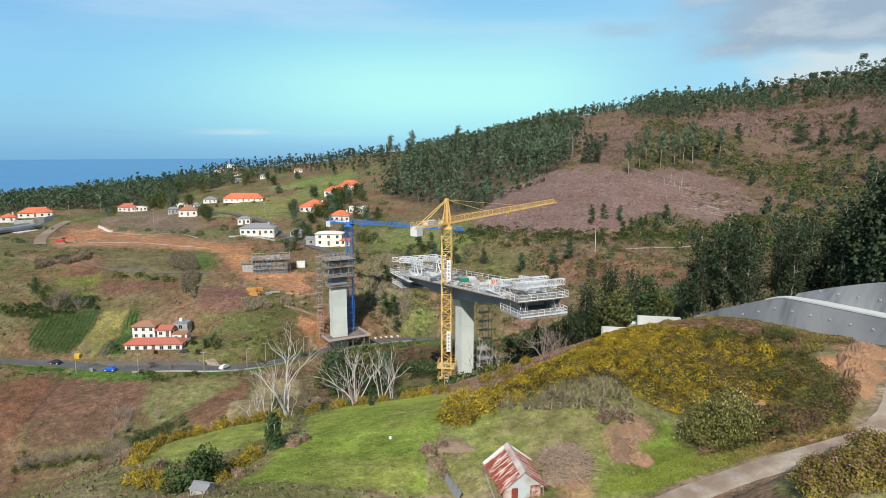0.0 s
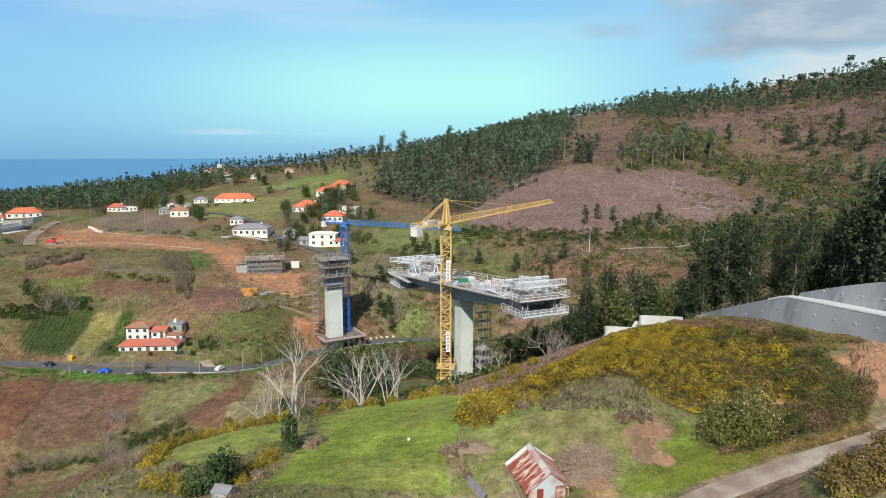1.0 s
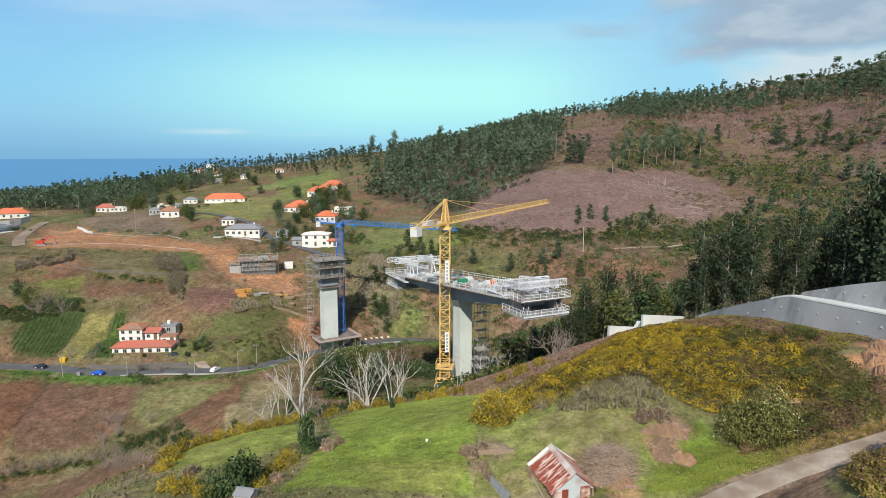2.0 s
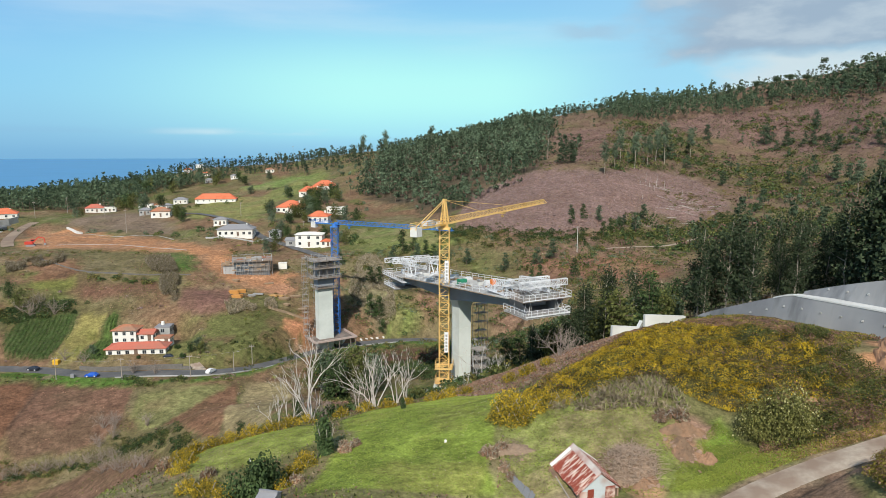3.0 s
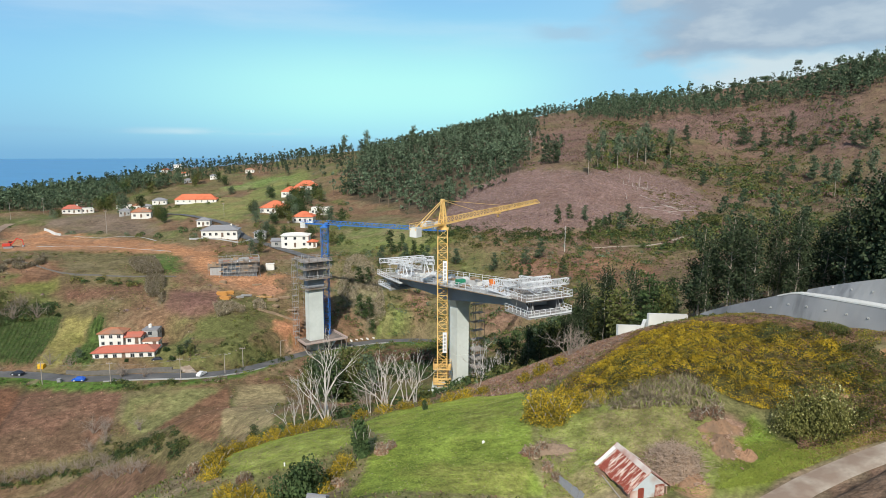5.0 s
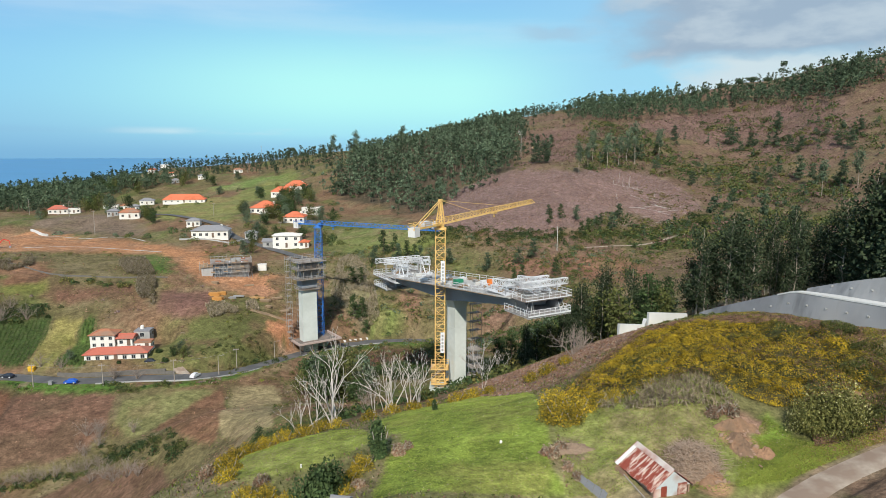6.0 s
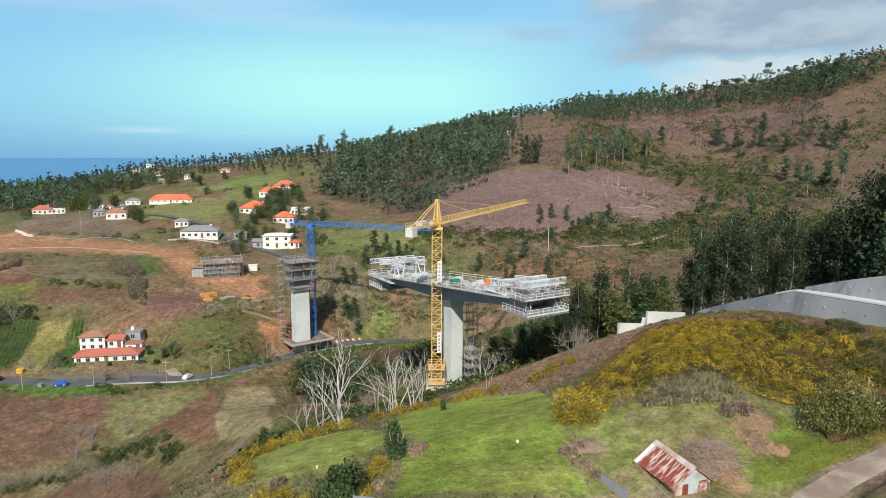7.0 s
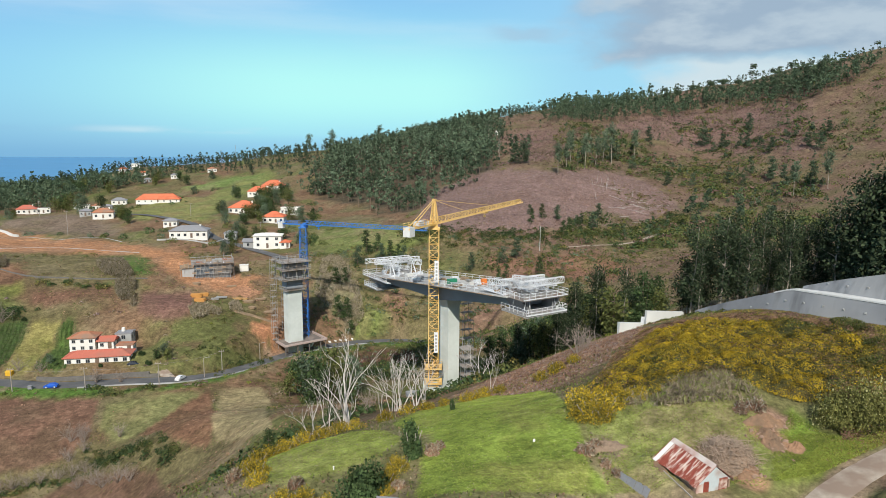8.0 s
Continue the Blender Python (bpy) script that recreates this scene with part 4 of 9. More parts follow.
def traveller(label, s_back, s_front, half, lift):
    """A form traveller that hangs from the deck end. Local +y points along the deck away from the pier."""
    f = 1 if s_front > s_back else -1
    zt = deck_z(s_back) + 0.36
    t = thing("form_traveller", label, "traveller", 0, 0, 0, 0, "form travellers on the bridge ends")
    t.matrix_world = bridge.matrix_world @ pose(0, s_back, zt, 0, 0, 0 if f > 0 else 180)
    L = abs(s_front - s_back)
    slope = -0.098 * f

    def zz(y):
        return slope * y

    k_ = half / 6.6
    for sx in (-2.9, 2.9):
        g = Geo()
        lattice(g, (sx, -1.5, zz(-1.5) + 1.5 + lift), (sx, L + 1.5, zz(L + 1.5) + 1.6 + lift), 1.2, 0.4, 9, 0.105)
        g.beam((sx, 0.6, zz(1)), (sx, 3.2, zz(3) + 2.8 + lift), 0.2)
        g.beam((sx, 5.8, zz(5)), (sx, 3.2, zz(3) + 2.8 + lift), 0.2)
        g.beam((sx, 3.2, zz(3)), (sx, 3.2, zz(3) + 1.6 + lift), 0.2)
        g.beam((sx, -1.2, zz(-1)), (sx, -1.2, zz(-1) + 1.6 + lift), 0.2)
        g.beam((sx, -2.0, zz(-2) + 0.15), (sx, 6.0, zz(6) + 0.15), 0.26)
        part("main_truss", g, M["white_steel"], t, "white painted steel truss")
    for y in (L * 0.55, L + 1.2):
        g = Geo()
        lattice(g, (-half * 0.97, y, zz(y) + 2.0 + lift), (half * 0.97, y, zz(y) + 2.0 + lift), 1.05, 0.5, 10, 0.1)
        part("cross_truss", g, M["white_steel"], t)
    for sx in (-2.9, 2.9):
        for y0, y1 in ((3.4, L * 0.55), (L * 0.55 + 0.3, L + 1.0)):
            part("raker", Geo().beam((sx, y0, zz(y0) + 2.7 + lift), (sx * 0.55, y1, zz(y1) + 0.2), 0.11), M["white_steel"], t)
    for y in (L * 0.55, L + 1.2):
        for x in (-6.1 * k_, -3.3 * k_, 3.3 * k_, 6.1 * k_):
            part("hanger_bar", Geo().beam((x, y, zz(y) + 2.1 + lift), (x, y, zz(y) - 3.6 if abs(x) < 4 else zz(y) - 0.4), 0.07), M["grey_steel"], t)
    # upper working platform with rails
    for k in range(6):
        y = L - 3.2 + k * 0.95
        part("platform_board", Geo().box(-half, half, y, y + 0.8, zz(L) - 0.35, zz(L) - 0.22), M["grey_plank"], t)
    for sx in (-half, half - 1.1):
        part("side_walkway", Geo().box(sx, sx + 1.1, -1.5, L - 3.4, zz(L) - 0.3, zz(L) - 0.2), M["white_steel"], t)
    g = Geo()
    z = zz(L) - 0.22
    g.rail([(-half, -1.5, z), (-half, L + 2.4, z), (half, L + 2.4, z), (half, -1.5, z)], 1.15, 1.3, 0.065)
    g.beam((-half, L + 2.4, z + 0.12), (half, L + 2.4, z + 0.12), 0.14).beam((-half, -1.5, z + 0.12), (-half, L + 2.4, z + 0.12), 0.14)
    part("guard_rail", g, M["white_steel"], t)
    # lower platform that carries the bottom shuttering
    zl, lo = zz(L) - 3.0, half * 0.92
    for k in range(5):
        part("lower_board", Geo().box(-half * 0.9, half * 0.9, L - 4.4 + k * 1.45, L - 4.4 + k * 1.45 + 1.2, zl, zl + 0.14), M["grey_steel"], t)
    for y in (L - 4.2, L + 2.4):
        part("lower_beam", Geo().box(-half * 0.93, half * 0.93, y, y + 0.2, zl - 0.22, zl - 0.004), M["grey_steel"], t)
    g = Geo()
    g.rail([(-lo, L - 4.4, zl + 0.14), (-lo, L + 2.7, zl + 0.14), (lo, L + 2.7, zl + 0.14), (lo, L - 4.4, zl + 0.14)], 1.1, 1.2, 0.065)
    g.beam((-lo, L + 2.7, zl + 0.2), (lo, L + 2.7, zl + 0.2), 0.2).beam((-lo, L - 4.4, zl + 0.2), (-lo, L + 2.7, zl + 0.2), 0.2)
    part("guard_rail", g, M["white_steel"], t)
    for sx in (-1.1, 1.1):
        g = Geo()
        lattice(g, (sx, 1.5, zz(1.5) + 0.7 + 0.5 * lift), (sx, L + 1.2, zz(L + 1.2) + 0.9 + 0.5 * lift), 0.8, 0.3, 7, 0.08)
        part("inner_truss", g, M["white_steel"], t)
    for k in range(9):
        x = half * (-0.88 + 0.22 * k)
        part("joist", Geo().beam((x, L - 4.5, zl - 0.16), (x, L + 2.9, zl - 0.16), 0.14), M["grey_steel"], t)
        if abs(x) > 2.6:
            part("prop", Geo().beam((x, L - 1.0 - 0.3 * (k % 3), zl + 0.1), (x, L - 1.0, zz(L) - 0.35), 0.08), M["grey_steel"], t)
            part("prop", Geo().beam((x, L + 1.6, zl + 0.1), (x * 0.8, L + 1.2, zz(L) - 0.35), 0.07), M["white_steel"], t)
    for sx in (-1, 1):
        part("side_form", Geo().hexa([(sx * half * 0.62 - 0.06, L - 3.8, zl + 0.9), (sx * half * 0.62 + 0.06, L - 3.8, zl + 0.9), (sx * half * 0.62 + 0.06, L + 1.2, zl + 0.9), (sx * half * 0.62 - 0.06, L + 1.2, zl + 0.9), (sx * half * 0.9 - 0.06, L - 3.8, zz(L) - 0.5), (sx * half * 0.9 + 0.06, L - 3.8, zz(L) - 0.5), (sx * half * 0.9 + 0.06, L + 1.2, zz(L) - 0.5), (sx * half * 0.9 - 0.06, L + 1.2, zz(L) - 0.5)]), M["roof_grey"], t)
    # shuttering and bars of the next segment
    g = Geo()
    g.box(-2.9, 2.9, L - 3.6, L + 1.0, zl + 0.16, zl + 0.36)
    for sx in (-3.1, 3.0):
        g.box(sx, sx + 0.1, L - 3.6, L + 1.0, zl + 0.3, zz(L) - 0.4)
    part("shuttering", g, M["roof_grey"], t)
    g = Geo()
    rr = random.Random(int(L * 10) + f)
    for k in range(110):
        x, y = rr.uniform(-0.8, 0.8) * half, rr.uniform(L - 4.5, L + 1.5)
        g.beam((x, y, zz(L) + rr.uniform(-0.1, 0.5)), (x + rr.uniform(-2, 2), y + rr.uniform(-1.5, 1.5), zz(L) + rr.uniform(0.0, 0.8)), 0.06)
    part("reinforcement", g, M["grey_steel"], t)
    g = Geo()
    for k in range(14):
        x, y = rr.uniform(-0.8, 0.75) * half, rr.uniform(-1, L - 2)
        g = Geo().box(x, x + rr.uniform(0.4, 1.6), y, y + rr.uniform(0.3, 1.4), zz(y) - 0.15, zz(y) + rr.uniform(0.2, 0.9))
        part("stacked_panel", g, (M["white_steel"], M["timber"], M["grey_steel"])[k % 3], t)
    return t


traveller("white steel form traveller with rails at the near deck end", S0 + 7.0, S0 - 2.0, 5.0, -0.25)
traveller("white steel form traveller with rails at the far deck end", S1 - 6.2, S1 + 2.8, 6.3, 0.9)

# loose gear on the deck
M["green_paint"] = mat("green_paint", (0.03, 0.22, 0.12), 0.5)
M["orange_paint"] = mat("orange_paint", (0.70, 0.20, 0.04), 0.6)
M["red_paint"] = mat("red_paint", (0.55, 0.06, 0.04), 0.55)
_rr = random.Random(5)


def on_deck(name, label, category, x, s, geo, material, group=""):
    ob = part(name, geo, material)
    ob.matrix_world = bridge.matrix_world @ pose(x, s, deck_z(s) + 0.36, -5.6)
    return tagged(ob, label, category, group)


def crate(w, d, hh):
    g = Geo().box(-w / 2, w / 2, -d / 2, d / 2, 0.12, hh)
    for x in (-w / 2 + 0.1, w / 2 - 0.1):
        g.box(x - 0.08, x + 0.08, -d / 2, d / 2, 0, 0.118)
    for z in (hh * 0.35, hh * 0.7):
        g.box(-w / 2 - 0.03, w / 2 + 0.03, -d / 2 - 0.03, d / 2 + 0.03, z, z + 0.06)
    return g


on_deck("skip_container", "green steel container standing on the bridge deck", "container", -2.6, -4.5, crate(1.7, 1.3, 1.25), M["green_paint"])
on_deck("concrete_bucket", "orange concrete bucket standing on the deck", "bucket", 1.8, -9.5, crate(0.9, 0.9, 1.2), M["orange_paint"])
for k in range(52):
    x, s = _rr.uniform(-4.6, 4.6), _rr.uniform(S0 + 8, S1 - 8)
    g = Geo()
    w, d = _rr.uniform(0.3, 1.9), _rr.uniform(0.3, 1.2)
    for j in range(_rr.randint(2, 5)):
        o = _rr.uniform(-0.1, 0.1)
        g.box(-w / 2 + o, w / 2 + o, -d / 2 - o, d / 2 - o, 0.13 * j, 0.13 * j + 0.1)
    on_deck("panel_stack", "stack of formwork panels lying on the bridge deck", "formwork", x, s, g, (M["white_steel"], M["timber"], M["grey_steel"], M["white_concrete"])[k % 4], "panel stacks on the deck")

# ---- tower cranes ----
def mast_section(material, w, hh, t=0.125, bays=2):
    g = Geo()
    c = [(-w / 2, -w / 2), (w / 2, -w / 2), (w / 2, w / 2), (-w / 2, w / 2)]
    for x, y in c:
        g.beam((x, y, 0), (x, y, hh - 0.01), t * 1.3)
    for k in range(bays):
        z0, z1 = hh * k / bays, hh * (k + 1) / bays
        for i in range(4):
            (ax, ay), (bx, by) = c[i], c[(i + 1) % 4]
            g.beam((ax, ay, z0), (bx, by, z0), t * 0.75)
            if (k + i) % 2:
                g.beam((ax, ay, z0), (bx, by, z1), t * 0.75)
            else:
                g.beam((ax, ay, z1), (bx, by, z0), t * 0.75)
    return g


def triangle_truss(g, y0, y1, w, hh, bays, t, taper=1.0):
    """A three-chord jib along +y, apex up."""
    for k in range(bays):
        a, b = y0 + (y1 - y0) * k / bays, y0 + (y1 - y0) * (k + 1) / bays
        ha, hb = hh * (1 - (1 - taper) * k / bays), hh * (1 - (1 - taper) * (k + 1) / bays)
        m, hm = (a + b) / 2, (ha + hb) / 2
        for sx in (-w / 2, w / 2):
            g.beam((sx, a, 0), (sx, b, 0), t)
            g.beam((sx, a, 0), (0, m, hm), t * 0.65)
            g.beam((sx, b, 0), (0, m, hm), t * 0.65)
        g.beam((-w / 2, a, 0), (w / 2, a, 0), t * 0.6)
        g.beam((-w / 2, a, 0), (w / 2, b, 0), t * 0.5)
        g.beam((0, max(y0, a - (b - a) / 2), ha), (0, m, hm), t * 1.1)
    return g


def tower_crane(label, x, y, z0, z_top, turn, jib, back, material, w, apex, colour, rise=0.0, trolley_at=0.44):
    c = thing("tower_crane", label, "crane", x, y, z0, 0, "tower cranes over the valley")
    g = Geo().box(-w * 1.1, w * 1.1, -w * 1.1, w * 1.1, -1.0, 0.4)
    part("footing", g, M["concrete"], c)
    sh = 3.0
    n = max(1, round((z_top - z0 - 0.4) / sh))
    sh = (z_top - z0 - 0.4) / n
    first = part("mast_section", mast_section(material, w, sh), material, c)
    first.matrix_local = pose(0, 0, 0.4)
    for k in range(1, n):
        share("mast_section", first, c, 0, 0, 0.4 + sh * k)
    zt = z_top - z0
    g = Geo().box(-w * 0.6, w * 0.6, -w * 0.6, w * 0.6, zt, zt + 0.35)
    g.beam((0, 0, zt + 0.35), (0, 0, zt + 1.1), w * 0.9, w * 0.75, 8)
    part("slewing_ring", g, material, c)
    R = pose(0, 0, zt + 1.1, 0, 0, -turn)

    def top_part(name, geo, m, label="", tilt=0.0):
        o = part(name, geo, m, c, label)
        o.matrix_local = R @ pose(0, 0, 0, tilt)
        return o

    g = triangle_truss(Geo(), 0.8, jib, 1.2, 1.3, int(jib / 1.6), 0.14, 0.75)
    top_part("jib", g, material, f"{colour} lattice jib", rise)
    g = Geo()
    for sx in (-0.6, 0.6):
        g.beam((sx, -0.6, 0), (sx, -back, 0.0), 0.28)
    for k in range(int(back / 1.5)):
        g.beam((-0.6, -1 - 1.5 * k, 0), (0.6, -1 - 1.5 * k, 0), 0.12)
        g.box(-0.5, 0.5, -2.0 - 1.5 * k, -0.7 - 1.5 * k, 0.12, 0.17)
    g.rail([(-0.75, -1.5, 0.1), (-0.75, -back, 0.1), (0.75, -back, 0.1), (0.75, -1.5, 0.1)], 1.0, 1.8, 0.06)
    top_part("counter_jib", g, material)
    g = Geo()
    for k in range(3):
        g.box(-0.8, 0.8, -back + 0.05 + 0.62 * k, -back + 0.6 + 0.62 * k, -1.5, 0.3)
    top_part("counterweight", g, M["white_concrete"], "pale concrete counterweight slabs")
    if apex:
        g = Geo()
        hh = apex
        for sx in (-0.65, 0.65):
            for sy in (-0.65, 0.65):
                g.beam((sx, sy, 0), (sx * 0.25, sy * 0.25, hh), 0.2)
        for k in range(5):
            s, q = 1 - 0.75 * k / 5, 1 - 0.75 * (k + 1) / 5
            za, zb = hh * k / 5, hh * (k + 1) / 5
            r, r2 = 0.65 * s, 0.65 * q
            cs = [(-1, -1), (1, -1), (1, 1), (-1, 1)]
            for i in range(4):
                (ax, ay), (bx, by) = cs[i], cs[(i + 1) % 4]
                g.beam((ax * r, ay * r, za), (bx * r2, by * r2, zb), 0.1)
                g.beam((ax * r, ay * r, za), (bx * r, by * r, za), 0.1)
        g.box(-0.35, 0.35, -0.35, 0.35, hh - 0.1, hh + 0.25)
        top_part("tower_head", g, material)
        g = Geo()
        g.beam((0, 0, hh), (0, jib * 0.32, 1.3), 0.09)
        g.beam((0, 0, hh), (0, jib * 0.70, 1.2), 0.09)
        for sx in (-0.45, 0.45):
            g.beam((sx * 0.4, -0.1, hh), (sx, -back * 0.85, 0.3), 0.12)
        top_part("tie_bar", g, material)
        g = Geo().box(-0.7, 0.7, -back * 0.66, -back * 0.40, 0.25, 1.1)
        top_part("winch_house", g, M["white_steel"], "white and blue winch housing")
    g = Geo().box(-1.75, -0.75, -0.6, 0.8, -1.1, 0.45)
    cab = top_part("cab", g, M["white_steel"] if apex else material)
    g = Geo().box(-1.65, -0.85, 0.8, 0.83, -0.7, 0.35)
    win = part("window", g, M["glass"], cab)
    ty = jib * trolley_at
    g = Geo().box(-0.55, 0.55, ty, ty + 1.3, -0.45, -0.12).box(-0.2, 0.2, ty + 0.4, ty + 0.8, -1.3, -0.8)
    for sx in (-0.12, 0.12):
        g.beam((sx, ty + 0.6, -0.45), (sx, ty + 0.6, -0.8), 0.04)
    top_part("trolley", g, material, "", rise)
    return c, zt, w


ycrane, _zt, _w = tower_crane("yellow lattice tower crane beside the concrete bridge pier", -16.3, 130.3, -0.8, 33.15, 28.6, 49.5, 11.0, M["yellow"], 2.0, 4.9, "yellow", 1.3, 0.5)
g = Geo().box(-0.42, 0.42, -0.06, 0.0, 0, 4.4)
for z in (23.2, 8.0):
    b = part("banner", g, M["white_steel"], ycrane, "white banner with dark upright bars")
    b.matrix_local = pose(0.55, -1.2, z)
    s = Geo()
    for k in range(5):
        s.box(-0.2, 0.2, -0.085, -0.064, 0.4 + 0.75 * k, 0.9 + 0.75 * k)
    part("lettering_bar", s, M["grey_steel"], b)
for z in (1.2, 4.4):
    g = Geo().box(-1.9, 1.9, -1.9, -1.15, z, z + 0.12).box(-1.9, 1.9, 1.15, 1.9, z, z + 0.12).box(-1.9, -1.15, -1.14, 1.14, z, z + 0.12).box(1.15, 1.9, -1.14, 1.14, z, z + 0.12)
    g.rail([(-1.85, -1.85, z + 0.12), (1.85, -1.85, z + 0.12), (1.85, 1.85, z + 0.12), (-1.85, 1.85, z + 0.12), (-1.85, -1.85, z + 0.12)], 1.0, 1.9, 0.07)
    part("collar_platform", g, M["yellow"], ycrane)
bcrane, _zt, _w = tower_crane("blue lattice tower crane behind the unfinished pier", -58.9, 206.8, -14.5, 24.0, 110.0, 43.0, 9.0, M["blue"], 2.1, 0, "blue", 0.0, 0.12)

# ---- second pier, scaffolded ----
PX, PY, PT = -61.6, 201.2, 37.0
pier2 = thing("bridge_pier", "unfinished concrete pier with climbing formwork on top", "pier", PX, PY, -13.0, PT)
part("column", Geo().hexa([(-2.5, -1.6, -3), (2.5, -1.6, -3), (2.5, 1.6, -3), (-2.5, 1.6, -3), (-2.45, -1.55, 17.9), (2.45, -1.55, 17.9), (2.45, 1.55, 17.9), (-2.45, 1.55, 17.9)]), M["concrete"], pier2, "pale smooth concrete column")
part("column_head", Geo().box(-2.7, 2.7, -1.8, 1.8, 18.6, 21.4), M["concrete_dark"], pier2)
for z, r in ((17.9, 1.0), (21.4, 2.2), (24.6, 2.3), (27.0, 2.4)):
    pl = new("platform")
    pl.parent = pier2
    for k in range(6):
        y = -1.6 - r + k * (3.2 + 2 * r) / 6
        lo = 0.25 * math.sin(4.0 * k + z)
        part("board", Geo().box(-2.5 - r + lo, 2.5 + r + lo, y, y + (3.2 + 2 * r) / 6 - 0.06, z, z + 0.12), M["grey_plank"], pl)
    g = Geo()
    a, b = 2.5 + r - 0.05, 1.6 + r - 0.05
    g.rail([(-a, -b, z + 0.12), (a, -b, z + 0.12), (a, b, z + 0.12), (-a, b, z + 0.12), (-a, -b, z + 0.12)], 1.1, 1.5, 0.08)
    part("guard_rail", g, M["grey_steel"], pl)
for k, x in enumerate((-4.2, -2.6, 0, 2.6, 4.2)):
    for y in (-3.3, 3.3):
        part("upright", Geo().beam((x, y, 21.5), (x, y, 28.2 + 0.5 * math.sin(5 * k + y)), 0.14), M["grey_steel"], pier2)
for x in (-2.6, -0.8, 0.9, 2.6):
    for y in (-1.85, 1.85):
        part("soldier", Geo().box(x - 0.1, x + 0.1, y - 0.1, y + 0.1, 21.5, 26.8), M["grey_steel"], pier2)
g = Geo()
for a in (-1.7, 1.65):
    g.box(-2.7, 2.7, a, a + 0.07, 22.0, 26.2)
for a in (-2.75, 2.68):
    g.box(a, a + 0.07, -1.6, 1.6, 22.0, 26.2)
part("form_panel", g, M["roof_grey"], pier2)
# working platform at its foot
g = Geo()
for k in range(9):
    g.box(-5.6, 9.2, -5.4 + k * 1.2, -5.4 + k * 1.2 + 1.12, -0.35, -0.2)
for x in (-5.2, -1, 3, 7, 8.8):
    g.beam((x, -5.0, -0.36), (x, -5.0, -4.5), 0.25)
    g.beam((x, 5.0, -0.36), (x, 5.0, -3.5), 0.25)
plat = tagged(part("work_platform", g, mat("dark_planks", (0.17, 0.145, 0.125), 0.9, vary=0.3, grain=2.0, second=(0.25, 0.2, 0.17), patch=0.4)), "timber working platform round the foot of the pier", "platform")
plat.matrix_world = pose(PX, PY, -12.0, 0, 0, PT)
g = Geo()
for x0, x1, y0, y1 in ((-5.6, 9.2, -5.5, -4.9), (-5.6, 9.2, 4.8, 5.4), (-5.6, -5.0, -4.8, 4.7), (8.6, 9.2, -4.8, 4.7)):
    g.box(x0, x1, y0, y1, -0.195, 0.35)
part("edge_board", g, mat("pinkish_boards", (0.42, 0.33, 0.29), 0.85, vary=0.15), plat)


def scaffold_tower(x, y, z, rz, nx, ny, nz, bay=1.5, lift=2.0, label="grey steel tube scaffold tower beside the pier", deck=0.15):
    s = thing("scaffold_tower", label, "scaffold", x, y, z, rz, "scaffold towers on the site")
    for i in range(nx + 1):
        for j in range(ny + 1):
            o = Geo().beam((i * bay, j * bay, -1.5), (i * bay, j * bay, nz * lift + 0.9), 0.065)
            part("standard", o, M["grey_steel"], s)
    for k in range(1, nz + 1):
        g = Geo()
        for j in range(ny + 1):
            g.beam((0, j * bay, k * lift), (nx * bay, j * bay, k * lift), 0.05)
        for i in range(nx + 1):
            g.beam((i * bay, 0, k * lift), (i * bay, ny * bay, k * lift), 0.05)
        for i in range(nx):
            a, b = (i, i + 1) if k % 2 else (i + 1, i)
            g.beam((a * bay, -0.04, (k - 1) * lift), (b * bay, -0.04, k * lift), 0.045)
        part("ledger", g, M["grey_steel"], s)
        for j in range(2):
            y0 = 0.1 + j * (ny * bay - 0.2) / 2
            part("board", Geo().box(0.1, nx * bay - 0.1, y0, y0 + (ny * bay - 0.2) / 2 - 0.05, k * lift + 0.05, k * lift + 0.1), M["grey_plank"], s)
    return s


scaffold_tower(-67.3, 198.0, -13.2, PT, 1, 1, 14)
scaffold_tower(-65.2, 203.6, -13.2, PT, 1, 1, 11)
scaffold_tower(-9.4, 134.5, -2.2, AXIS_TURN, 2, 2, 4)
scaffold_tower(-9.8, 137.6, -2.6, AXIS_TURN, 2, 1, 9)

# ---- houses ----
def window_part(parent, x, z, w, hh, y=0.0, side=1):
    """A framed window set on a wall that faces -y (side 1) or +x (side 2)."""
    fr = Geo()
    t = 0.09
    for a, b, c, d in ((-w / 2 - t, w / 2 + t, -t, 0), (-w / 2 - t, w / 2 + t, hh, hh + t), (-w / 2 - t, -w / 2, 0, hh), (w / 2, w / 2 + t, 0, hh)):
        fr.box(a, b, -0.07, 0.03, c, d)
    fr.box(-0.03, 0.03, -0.06, 0.03, 0, hh)
    win = new("window")
    win.parent = parent
    win.matrix_local = pose(x, y, z) if side == 1 else pose(x, y, z, 0, 0, 90)
    part("frame", fr, M["plaster_grey"], win)
    part("pane", Geo().box(-w / 2, w / 2, -0.03, 0.03, 0, hh), M["glass"], win)
    return win


